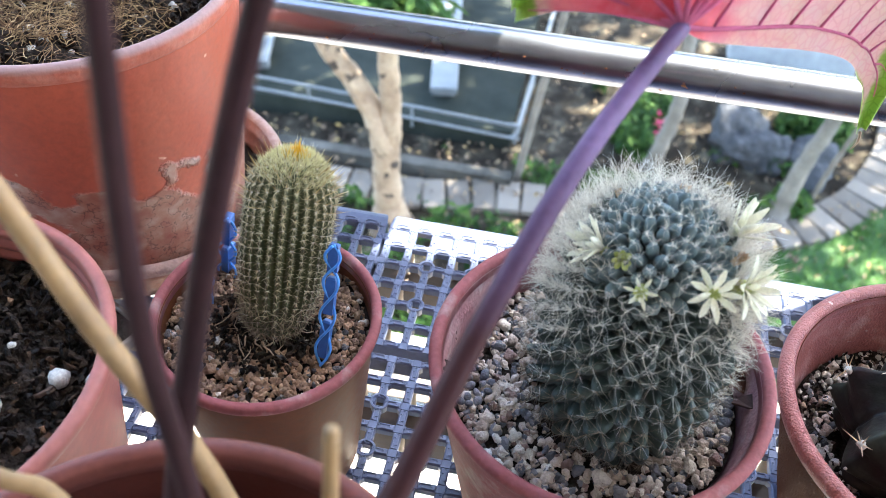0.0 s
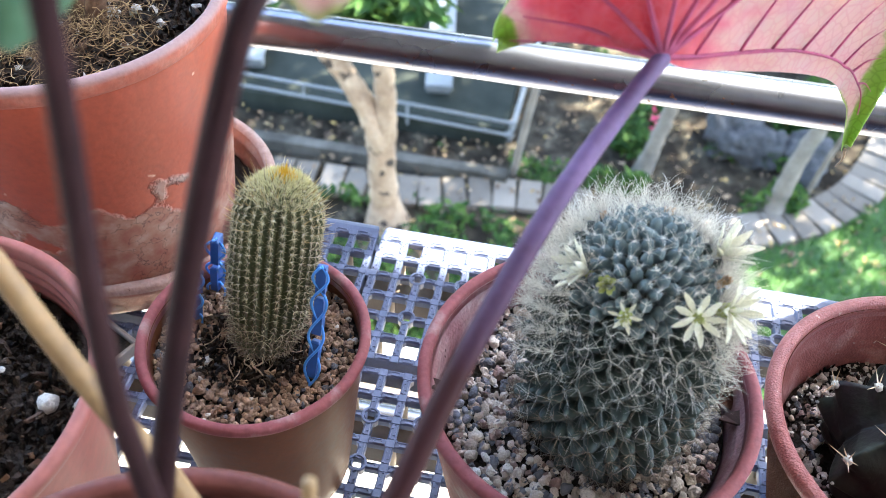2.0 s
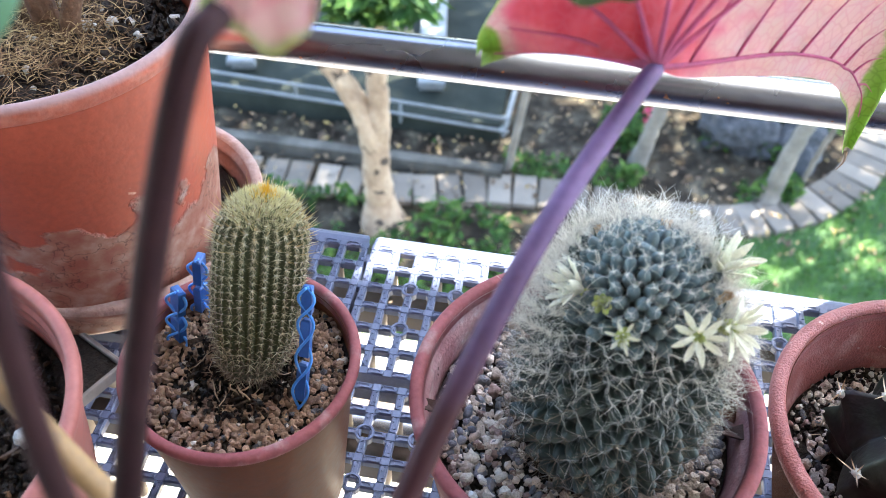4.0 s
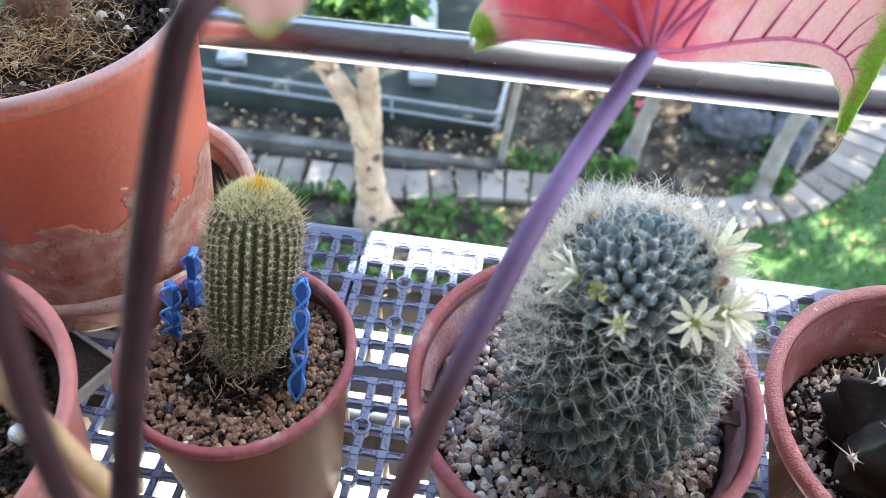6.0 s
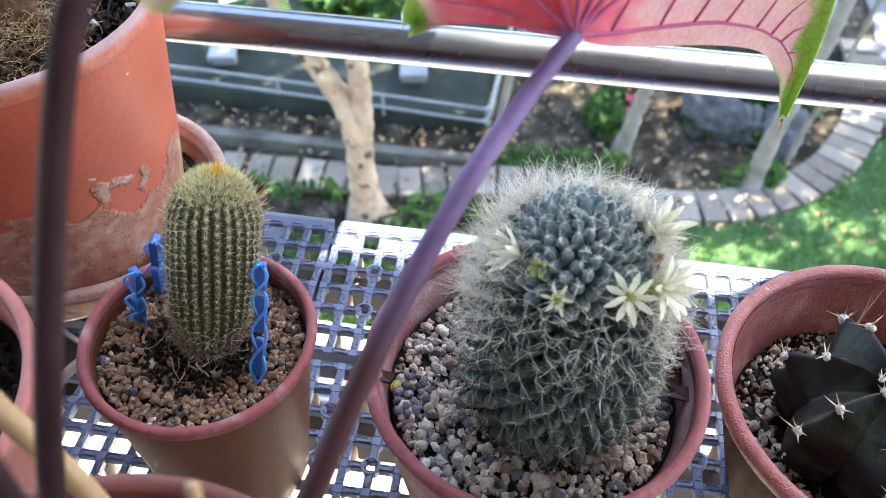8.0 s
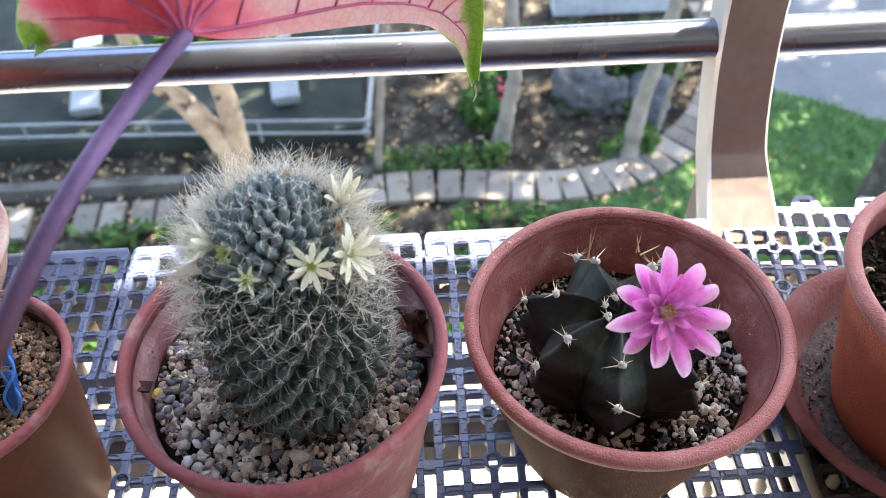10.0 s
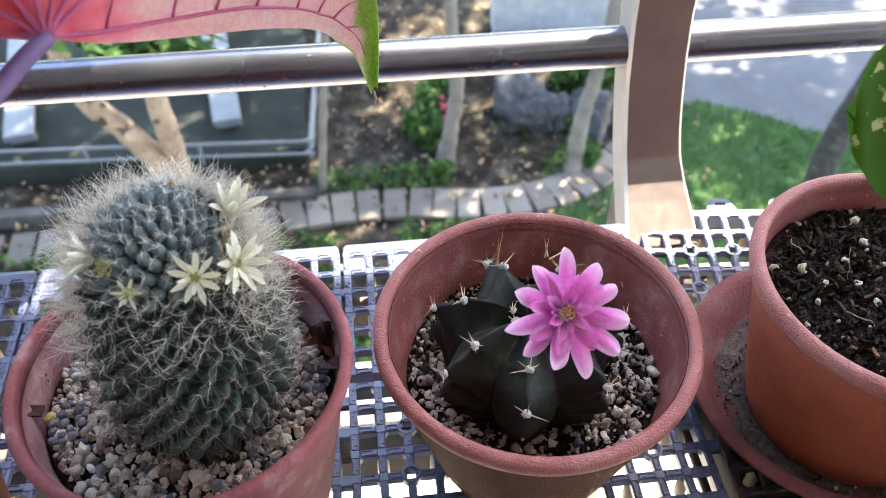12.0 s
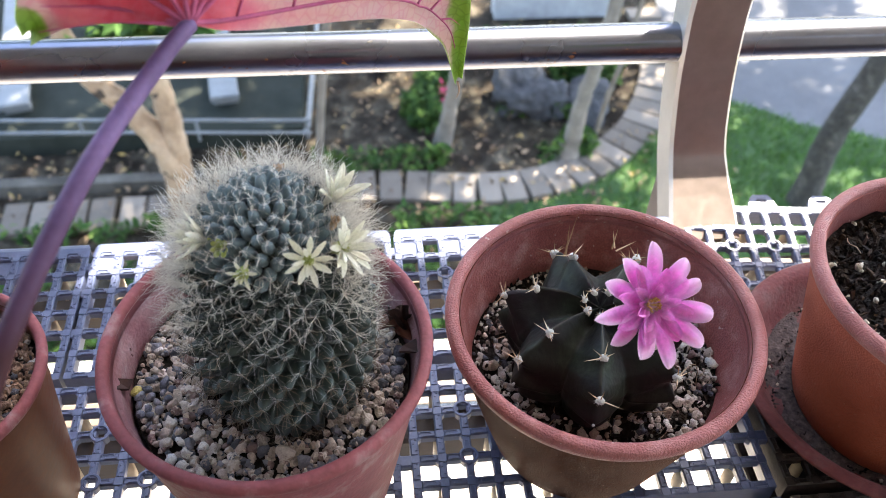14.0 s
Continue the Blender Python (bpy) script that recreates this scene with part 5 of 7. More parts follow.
flower(mam, on_mam(0.1613, 0.2712, 0.1762), (0.15, -1, 0.75), CREAM, [(9, 12, 1.0), (5, 40, 0.7)], label="open cream flower", tube_r=0.0022, tube_mat=BUD_GREEN, heart=BUD_GREEN, heart_r=0.0016, scale=0.86)
flower(mam, on_mam(0.1722, 0.2800, 0.1716), (0.75, -0.6, 0.6), CREAM_LONG, [(10, 30, 0.86), (7, 52, 0.7)], label="open cream flower", tube_r=0.0024, tube_mat=BUD_GREEN, heart=BUD_GREEN, heart_r=0.0016, scale=0.92)
flower(mam, on_mam(0.1285, 0.2855, 0.1730), (-1.0, -0.25, 0.6), CREAM_LONG, [(8, 55, 0.95), (6, 68, 0.8)], label="half-open cream flower", tube_r=0.0024, tube_mat=BUD_GREEN, scale=0.90)
flower(mam, on_mam(0.1690, 0.3010, 0.1735), (0.5, -0.05, 1.0), CREAM_LONG, [(5, 52, 1.05), (5, 70, 1.0)], label="half-open cream flower seen from its side", tube_r=0.0024, tube_l=0.010, tube_mat=PETAL_CREAM, scale=0.95)
flower(mam, on_mam(0.1410, 0.2695, 0.1732), (-0.1, -1, 0.6), CREAM, [(6, 8, 0.55), (6, 72, 0.42)], name="bud", label="opening yellow-green bud", tube_r=0.0020, tube_mat=BUD_GREEN, heart=BUD_GREEN, heart_r=0.0022, scale=0.9)
flower(mam, on_mam(0.1346, 0.2780, 0.1766), (-0.3, -1.0, 0.9), [petal_mesh("bud_petal", BUD_GREEN, 0.0042, 0.0024, 0.2)], [(7, 35, 1.0), (5, 70, 0.8)], name="bud", label="closed yellow-green bud", tube_r=0.0017, tube_l=0.004, heart=BUD_GREEN, heart_r=0.0012, tube_mat=BUD_GREEN, scale=0.8)
TANP = [petal_mesh("tan_petal", BUD_TAN, 0.0085, 0.0024, 0.1)]
flower(mam, on_mam(0.1515, 0.3085, 0.1752), (0.05, 0.15, 1), TANP, [(6, 80, 1.0), (4, 86, 0.9)], name="bud", label="withered tan bud", tube_r=0.0016, tube_mat=BUD_TAN, scale=0.85)
flower(mam, on_mam(0.1405, 0.3085, 0.1745), (-0.15, 0.15, 1), [CREAM[0]], [(6, 76, 0.75), (4, 84, 0.65)], name="bud", label="closed cream bud", tube_r=0.0015, tube_mat=PETAL_CREAM)
flower(mam, on_mam(0.1330, 0.3070, 0.1735), (-0.3, 0.2, 0.9), TANP, [(6, 78, 0.7)], name="bud", label="withered tan bud", tube_r=0.0014, tube_mat=BUD_TAN, scale=0.75)
flower(mam, on_mam(0.1690, 0.2880, 0.1745), (0.3, -0.3, 0.9), TANP, [(6, 70, 0.7)], name="bud", label="withered tan bud", tube_r=0.0015, tube_mat=BUD_TAN, scale=0.75)


# ---- columnar cactus with yellow crown ----
def rebutia():
    rn = random.Random(9)
    foot, top = Vector((0.0110, 0.2958, 0.0855)), Vector((0.0193, 0.3200, 0.1598))
    axis = (top - foot)
    h = axis.length
    t = root("columnar_cactus", foot, "small ribbed green cactus with pale spines and yellow crown", "cactus", "cacti")
    q = axis.to_track_quat("Z", "Y").to_matrix().to_4x4()

    def rad(f):
        if f > 0.76:
            return 0.0152 * math.sqrt(max(0.0, 1 - ((f - 0.76) / 0.24) ** 2))
        prof = [(0, 0.0090), (0.12, 0.0120), (0.3, 0.0143), (0.5, 0.0153), (0.76, 0.0152), (1.0, 0.0)]
        for (a, ra), (b, rb) in zip(prof, prof[1:]):
            if f <= b:
                u = (f - a) / (b - a)
                u = u * u * (3 - 2 * u) if b < 0.8 else u
                return ra + (rb - ra) * u
        return 0.0
    ribs, n, rows = 26, 208, 60
    g = Geo()
    for i in range(rows + 1):
        f = i / rows
        for j in range(n):
            a = 2 * math.pi * j / n
            r = rad(f) * (1 + 0.095 * math.cos(ribs * a + 4 * f)) + 0.0004 * math.cos(f * h / 0.0032 * 2 * math.pi + 3.14 * round(a * ribs / 6.283))
            g.v.append((max(r, 0.0002) * math.cos(a), max(r, 0.0002) * math.sin(a), h * f))
    for i in range(rows):
        for j in range(n):
            a, b = i * n + j, i * n + (j + 1) % n
            g.f.append((a, b, b + n, a + n))
    part("body", g.mesh("body", REB_SKIN), t).matrix_basis = q
    sp, wool, gold, aged, crown, long_ = Geo(), Geo(), Geo(), Geo(), Geo(), Geo()
    nz = 25
    for k in range(ribs):
        for i in range(nz):
            f = (i + 0.5 * (k % 2)) / nz
            a = (2 * math.pi * k - 4 * f) / ribs
            if f > 0.985:
                continue
            r, r2 = rad(f), rad(min(1, f + 0.02))
            nv = Vector((math.cos(a), math.sin(a), -(r2 - r) / (0.02 * h))).normalized()
            p = Vector((r * 1.08 * math.cos(a), r * 1.08 * math.sin(a), h * f))
            sd = Vector((-math.sin(a), math.cos(a), 0))
            ud = nv.cross(sd)
            wool.add([tuple(p + nv * 0.0006), *[tuple(p + (sd * math.cos(x) + ud * math.sin(x)) * 0.0007 - nv * 0.0002) for x in (0, 1.57, 3.14, 4.71)]], [(0, 1, 2), (0, 2, 3), (0, 3, 4), (0, 4, 1)])
            young = f > 0.74
            nb = 12 if f < 0.74 else 14
            for j in range(nb):
                an = 2 * math.pi * (j + rn.uniform(-.3, .3)) / nb
                d = sd * math.cos(an) * 0.62 + ud * math.sin(an) + nv * rn.uniform(0.05, 0.5)
                (aged if rn.random() < 1.0 - 1.2 * f else sp).spine(p, d, rn.uniform(0.0018, 0.0032) if f > 0.25 else rn.uniform(0.0025, 0.0052), 0.00016, 0, 3, 2)
            for j in range(2):
                d = nv + (sd * rn.uniform(-1, 1) + ud * rn.uniform(-1, 1)) * 0.4 + Vector((0, 0, 0.25))
                (sp if rn.random() < 0.6 else aged).spine(p, d, rn.uniform(0.003, 0.0045), 0.00016, 0, 3, 2)
            if young and f < 0.95 and rn.random() < 0.85:
                long_.spine(p, nv + Vector((rn.uniform(-.3, .3), rn.uniform(-.3, .3), 0.5)), rn.uniform(0.0040, 0.0085), 0.00016, 0, 3, 2)
    for j in range(2200):
        a, rr = rn.uniform(0, 6.28), 0.0125 * math.sqrt(rn.random())
        p = Vector((rr * math.cos(a), rr * math.sin(a), h * (0.76 + 0.24 * math.sqrt(1 - (rr / 0.0152) ** 2)) - 0.0006))
        d = Vector((rr * math.cos(a) * 70 + rn.uniform(-.5, .5), rr * math.sin(a) * 70 + rn.uniform(-.5, .5), 1))
        (gold if rr < 0.0014 + 0.0044 * rn.random() ** 1.6 else crown).spine(p, d, rn.uniform(0.0022, 0.0040), 0.00014, 0, 3, 2)
    for j in range(16):
        gold.spine((rn.uniform(-.0008, .0008), rn.uniform(-.0008, .0008), h - 0.001), (rn.uniform(-.12, .12), rn.uniform(-.12, .12), 1), rn.uniform(0.0045, 0.0080), 0.00022, 0, 3, 2)
    for nm, gg, mt, lb in (("spine_coat", sp, SPINE_Y, "pale straw-coloured spines"), ("areole_wool", wool, WOOL, ""), ("crown_tuft", gold, SPINE_GOLD, "golden-yellow crown spines"),
                           ("crown_coat", crown, SPINE_CROWN, "pale whitish-yellow young spines"),
                           ("old_spine_coat", aged, SPINE_OLD, "old tan spines"), ("long_spine_coat", long_, SPINE_HORN, "long horn-coloured spines round the crown")):
        o = part(nm, gg.mesh(nm, mt, False), t, lb)
        o.matrix_basis = q
        o["kind"] = "stuff"
    # thin roots hanging from its foot
    for x0, y0 in ((0.002, -0.0150), (-0.001, -0.0145), (0.006, -0.0145), (-0.005, -0.014)):
        pts = [Vector((x0, y0, 0.012))]
        for k in range(6):
            pts.append(pts[-1] + Vector((rn.uniform(-.0022, .0022), rn.uniform(-.0018, .0006), -0.0017 - 0.0004 * k * rn.random())))
        g = Geo()
        g.tube(pts, [0.0003, 0.00034, 0.0003, 0.00028, 0.00024, 0.0002, 0.00016], 6)
        part("root", g.mesh("root", ROOT), t)
    return t


rebutia()


# ---- dark ribbed cactus with pink flower ----
GYM_A = 0.02
GYM_C = Vector((0.2752, 0.3105, 0.0500))


def gymno_surface(f, a):
    """Place on the body: f runs from the foot (0) over the shoulder to the sunken crown (1); seven ribs."""
    prof = [(0.0, 0.027, 0.0), (0.15, 0.0350, 0.010), (0.35, 0.0408, 0.022), (0.5, 0.0414, 0.032), (0.65, 0.0372, 0.0415), (0.78, 0.0285, 0.0480), (0.9, 0.0150, 0.0500), (1.0, 0.0, 0.0455)]
    for (p, ra, za), (q, rb, zb) in zip(prof, prof[1:]):
        if f <= q:
            u = (f - p) / (q - p)
            r, z = ra + (rb - ra) * u, za + (zb - za) * u
            break
    sharp = 1 - abs(math.sin(3.5 * (a - GYM_A)))
    broad = abs(math.cos(3.5 * (a - GYM_A))) ** 0.85
    w = min(0.9, max(0.25, (f - 0.15) / 0.3))
    rib = broad * (1 - w) + sharp * w
    depth = 0.23 if 0.1 < f < 0.95 else 0.14
    to_groove = abs((3.5 * (a - GYM_A) / math.pi) % 1.0 - 0.5)
    k = 1 - depth * (1 - rib) - 0.075 * math.exp(-(to_groove / 0.030) ** 2) * (f > 0.08) * (1 - f)
    chin = 0.0026 * math.cos((f - 0.37) * 27.3) * rib ** 1.2 * (f > 0.15)
    return Vector(((r * k + chin) * math.cos(a), (r * k + chin) * math.sin(a), z - 0.008 * (1 - rib) * min(1, max(0, (f - 0.3) / 0.25))))


def gymnocalycium():
    rn = random.Random(21)
    t = root("flowering_cactus", GYM_C, "squat dark ribbed cactus with one magenta flower", "cactus", "cacti")
    g = Geo()
    nf, na = 48, 192
    for i in range(nf + 1):
        for j in range(na):
            g.v.append(tuple(gymno_surface(i / nf, 2 * math.pi * j / na)))
    for i in range(nf):
        for j in range(na):
            a, b = i * na + j, i * na + (j + 1) % na
            g.f.append((a, b, b + na, a + na))
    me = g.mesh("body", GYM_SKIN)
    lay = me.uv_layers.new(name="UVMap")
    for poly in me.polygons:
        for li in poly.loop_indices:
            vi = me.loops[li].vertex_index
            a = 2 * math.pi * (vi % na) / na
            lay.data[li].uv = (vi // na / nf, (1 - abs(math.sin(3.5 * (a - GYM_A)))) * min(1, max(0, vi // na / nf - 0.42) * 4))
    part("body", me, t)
    wool_m = lump("areole", 4, WOOL, 2, 0.35, 0.9)
    sp, tuft_at = Geo(), []
    for k in range(7):
        a = GYM_A + k * 2 * math.pi / 7
        for f in (0.38, 0.60, 0.80, 0.94):
            aa = a + rn.uniform(-.04, .04)
            p = gymno_surface(f, aa)
            nv = Vector((math.cos(aa), math.sin(aa), 0.2 + 1.5 * max(0, f - 0.35))).normalized()
            s = (0.0007 if f < 0.4 else 0.0020 if f < 0.9 else 0.0016) * rn.uniform(0.85, 1.15)
            if f < 0.4:
                o = part("areole", wool_m, t, "white woolly areole")
                o.matrix_basis = Matrix.Translation(p + nv * 0.0004) @ Matrix.Diagonal((s, s, s, 1))
                continue
            tuft_at.append((p, nv))
            o = part("areole", wool_m, t, "white woolly areole")
            o.matrix_basis = Matrix.Translation(p + nv * 0.0005) @ pose(0, 0, 0, rn.uniform(0, 90), rn.uniform(0, 90), 0) @ Matrix.Diagonal((s, s, s, 1))
            sd = Vector((-math.sin(aa), math.cos(aa), 0))
            ud = nv.cross(sd)
            for x, y, ln in ((1, 0.15, .0085), (-1, 0.15, .0085), (0.1, -1, .0075), (0.8, -0.6, .007), (-0.8, -0.6, .007)):
                if rn.random() < 0.18:
                    continue
                sp.spine(p + nv * 0.0008, sd * x - ud * y + nv * rn.uniform(0.25, 0.7), ln * rn.uniform(0.75, 1.15) * (1 if f < 0.9 else 0.5), 0.00036, 0, 5, 2)
    tuft = Geo()
    for p, nv in tuft_at:
        for j in range(16):
            tuft.spine(p, nv + Vector((rn.uniform(-1, 1), rn.uniform(-1, 1), rn.uniform(-1, 1))) * 0.9, rn.uniform(0.0022, 0.0036), 0.00022, 0, 3, 2)
    o = part("areole_wool", tuft.mesh("areole_wool", WOOL, False), t)
    o["kind"] = "stuff"
    for p, d, ln in (((-0.0085, 0.0330, 0.0420), (0.10, 0.0, 1), 0.027), ((-0.0075, 0.0335, 0.0420), (0.0, 0.15, 1), 0.018), ((0.0130, 0.0335, 0.0450), (0.15, 0.2, 1), 0.012), ((0.0145, 0.0340, 0.0450), (-0.2, 0.2, 1), 0.010), ((0.0150, 0.033, 0.0440), (0.9, 0.1, 0.5), 0.010)):
        sp.spine(p, d, ln, 0.00045, 0, 5, 3)
    o = part("spine_coat", sp.mesh("spine_coat", SPINE_BROWN, False), t, "horn-coloured curved spines")
    o["kind"] = "stuff"
    outer = [petal_mesh("petal_a", PETAL_PINK, 0.0208, 0.0066, 0.06, 0.5, taper=3.6), petal_mesh("petal_b", PETAL_PINK, 0.0200, 0.0072, 0.16, 0.5, taper=3.8), petal_mesh("petal_c", PETAL_PINK, 0.0214, 0.0062, -0.05, 0.5, taper=3.2)]
    inner = [petal_mesh("petal_d", PETAL_PINK, 0.0150, 0.0060, 0.10, 0.5, taper=3.0, pale=0.45), petal_mesh("petal_e", PETAL_PINK, 0.0140, 0.0056, 0.24, 0.5, taper=3.0, pale=0.45)]
    d = Vector((0.15, -0.72, 0.75))
    at = Vector((0.2768, 0.2750, 0.1400)) - GYM_C
    f = flower(t, at, d, outer, [(11, 12, 1.0)], label="open magenta flower paler at its petal tips",
               tube_r=0.0030, tube_l=0.024, tube_mat=GYM_SKIN, spin=14)
    rp_ = random.Random(6)
    for cnt, tilt, sc, lift, off in ((8, 15, 1.0, 0.0008, 20), (6, 28, 0.66, 0.0014, 4), (6, 36, 0.44, 0.0018, 33)):
        for i in range(cnt):
            o = part("petal", inner[i % 2], f)
            o.matrix_basis = pose(0, 0, lift, 0, 0, off + 360 * (i + rp_.uniform(-.15, .15)) / cnt) @ pose(0.0012, 0, 0, 0, -tilt + rp_.uniform(-8, 8), 0) @ Matrix.Diagonal((sc, sc, sc, 1))
    g = Geo()
    g.lathe([(0.0036, 0.0016), (0.0032, 0.0030), (0.0016, 0.0036), (0.0001, 0.0037)], 16)
    part("throat", g.mesh("throat", FLOWER_HEART), f)
    g = Geo()
    for i in range(34):
        an, rr = rp_.uniform(0, 6.283), 0.0021 * math.sqrt(rp_.random())
        b0 = Vector((rr * math.cos(an), rr * math.sin(an), 0.0034))
        g.tube([b0, b0 + Vector((b0.x * 0.35, b0.y * 0.35, rp_.uniform(0.0014, 0.0026)))], [0.00016, 0.00034], 6)
    part("stamen_tuft", g.mesh("stamen_tuft", STAMEN), f, "tuft of ochre stamens")
    return t


gymnocalycium()


# ---- blue plastic chains in the small pot ----
def blue_chain(pts, label, width=0.0017):
    """Flat dark sticks with two bright wires that wind round them and cross."""
    t = root("plant_tie", pts[0], label, "plant tie", "blue plant ties")
    o0 = Vector(pts[0])
    path = smooth_path(pts, 12)
    n = len(path)
    for i in range(0, n - 5, 12):
        a, b = path[i], path[min(i + 10, n - 1)]
        d = a - b
        g = Geo()
        g.slab(-width, width, -0.0016, 0.0016, 0, d.length, 0.0007)
        o = part("block", g.mesh("block", BLUE_DARK, False), t)
        o.matrix_basis = Matrix.Translation(b - o0) @ d.to_track_quat("Z", "Y").to_matrix().to_4x4()
    for s in (-1, 1):
        w = []
        for i in range(n):
            p = path[i] - o0
            d = (path[min(i + 1, n - 1)] - path[max(i - 1, 0)]).normalized()
            side = d.cross(Vector((0, -1, 0.3))).normalized()
            front = side.cross(d).normalized()
            if front.y > 0:
                front = -front
            ph = i * math.pi / 9
            w.append(p + side * s * (width + 0.0010) * math.sin(ph) + front * (0.0017 + 0.0006 * s * math.cos(ph)))
        g = Geo()
        g.tube(smooth_path(w, 2), 0.00056, 8)
        part("wire", g.mesh("wire", BLUE), t)
    return t


blue_chain([(0.0372, 0.302, 0.1355), (0.0372, 0.297, 0.1230), (0.0365, 0.290, 0.106), (0.0352, 0.2825, 0.0885)], "bright blue looped plastic plant tie in the gravel", 0.0019)
blue_chain([(-0.0115, 0.3185, 0.1225), (-0.0140, 0.3185, 0.106), (-0.0165, 0.3190, 0.0885)], "short blue plastic plant tie in the gravel", 0.0030)
blue_chain([(-0.0165, 0.3070, 0.1160), (-0.0185, 0.3045, 0.1020), (-0.0200, 0.3025, 0.0885)], "short blue plastic plant tie in the gravel", 0.0030)


# ---- caladium ----
def blade(name, lower, upper, mat, rows=14, ruffle=0.0015, edge=None):
    """A leaf blade spanned between two margins, with a little thickness. UV's second part grows towards the ends and the upper margin."""
    lo, hi = smooth_path(lower, 7), smooth_path(upper, 7)
    n = min(len(lo), len(hi))
    g, uvs = Geo(), []
    for i in range(n):
        for j in range(rows + 1):
            s = j / rows
            p = lo[i].lerp(hi[i], s)
            f = i / (n - 1)
            p = p + Vector((0, ruffle * math.sin(9 * f + 3 * s) * (1 - 0.5 * s) + 0.004 * math.sin(math.pi * s), ruffle * 0.5 * math.sin(23 * f + s)))
            g.v.append(tuple(p))
            uvs.append((f, edge(f, s, p) if edge else max(abs(2 * f - 1) ** 4, s ** 3)))
    m = rows + 1
    for i in range(n - 1):
        for j in range(rows):
            a = i * m + j
            g.f.append((a, a + m, a + m + 1, a + 1))
    k = len(g.v)
    base_f = len(g.f)
    g.v += [(x, y + 0.0005, z) for x, y, z in g.v]
    uvs += uvs
    g.f += [tuple(reversed([i + k for i in f])) for f in g.f[:base_f]]
    me = g.mesh(name, mat)
    lay = me.uv_layers.new(name="UVMap")
    for poly in me.polygons:
        for li in poly.loop_indices:
            lay.data[li].uv = uvs[me.loops[li].vertex_index]
    return me, lo, hi


def tube_part(name, pts, radii, mat, parent, label="", n=14):
    g = Geo()
    path = smooth_path(pts, 8)
    if hasattr(radii, "__len__"):
        r0, r1 = radii
        radii = [r0 + (r1 - r0) * i / (len(path) - 1) for i in range(len(path))]
    g.tube(path, radii, n)
    return part(name, g.mesh(name, mat), parent, label)


cal = root("caladium", (*FRONT_P, 0.130), "caladium with a pink leaf on a purple stalk", "house plant")
CI = Matrix.Translation((-FRONT_P[0], -FRONT_P[1], -0.130))


def cpart(o):
    o.matrix_basis = CI
    return o


LEAF_BASE = Vector((0.1356, 0.2950, 0.2447))
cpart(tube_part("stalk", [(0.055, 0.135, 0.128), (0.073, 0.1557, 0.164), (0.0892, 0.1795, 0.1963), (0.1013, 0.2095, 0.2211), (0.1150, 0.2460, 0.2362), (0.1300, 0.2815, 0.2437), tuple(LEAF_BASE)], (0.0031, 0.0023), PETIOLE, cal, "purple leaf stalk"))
cpart(tube_part("stalk", [(0.047, 0.138, 0.128), (0.0496, 0.1475, 0.1671), (0.053, 0.1574, 0.2059), (0.058, 0.1684, 0.2438), (0.0648, 0.1808, 0.2808), (0.0713, 0.1905, 0.3070), (0.0735, 0.1975, 0.3105)], (0.0025, 0.0019), PETIOLE_DARK, cal, "dark maroon leaf stalk"))
cpart(tube_part("stalk", [(0.054, 0.132, 0.128), (0.0604, 0.1419, 0.1789), (0.0647, 0.1506, 0.2292), (0.0635, 0.1553, 0.2783), (0.0651, 0.1643, 0.3255), (0.0645, 0.1720, 0.3600)], (0.0020, 0.0014), PETIOLE_DARK, cal, "slim dark maroon leaf stalk"))
cpart(tube_part("stalk", [(0.062, 0.145, 0.128), (0.06, 0.161, 0.1515), (0.0552, 0.1743, 0.1746), (0.0443, 0.1816, 0.1969), (0.0296, 0.1866, 0.2192), (0.0155, 0.1931, 0.2419), (0.001, 0.2000, 0.2650)], (0.0027, 0.0024), PETIOLE_TAN, cal, "dry tan leaf stalk"))
cpart(tube_part("stalk", [(0.040, 0.150, 0.128), (0.034, 0.158, 0.172), (0.0215, 0.1653, 0.1942), (0.0114, 0.1647, 0.1997), (-0.012, 0.166, 0.204)], (0.0022, 0.0018), PETIOLE_TAN, cal, "short dry tan leaf stalk"))
cpart(tube_part("stalk", [(0.072, 0.152, 0.128), (0.078, 0.157, 0.170), (0.0820, 0.1612, 0.215), (0.0838, 0.1632, 0.2460)], (0.0022, 0.0012), PETIOLE_TAN, cal, "broken dry stalk stump"))

LOWER = [(0.0938, 0.2938, 0.2402), (0.0993, 0.2939, 0.2422), (0.1068, 0.2941, 0.2454), (0.1200, 0.2946, 0.2460), (0.1329, 0.2949, 0.2447), (0.1437, 0.3083, 0.2346), (0.1639, 0.3324, 0.2214),
         (0.1784, 0.3463, 0.2131), (0.1956, 0.3607, 0.2039), (0.2033, 0.3665, 0.1983), (0.2083, 0.3698, 0.1902), (0.2135, 0.3731, 0.1817), (0.2186, 0.3755, 0.1640)]
UPPER = [(0.0925, 0.2938, 0.2425), (0.0928, 0.2938, 0.2492), (0.0971, 0.2938, 0.2600), (0.1050, 0.2940, 0.2740), (0.1180, 0.2960, 0.2880), (0.1350, 0.3000, 0.2960), (0.1550, 0.3110, 0.2960),
         (0.1750, 0.3270, 0.2880), (0.1930, 0.3440, 0.2740), (0.2080, 0.3600, 0.2520), (0.2190, 0.3730, 0.2260), (0.2232, 0.3775, 0.2000), (0.2215, 0.3772, 0.1660)]


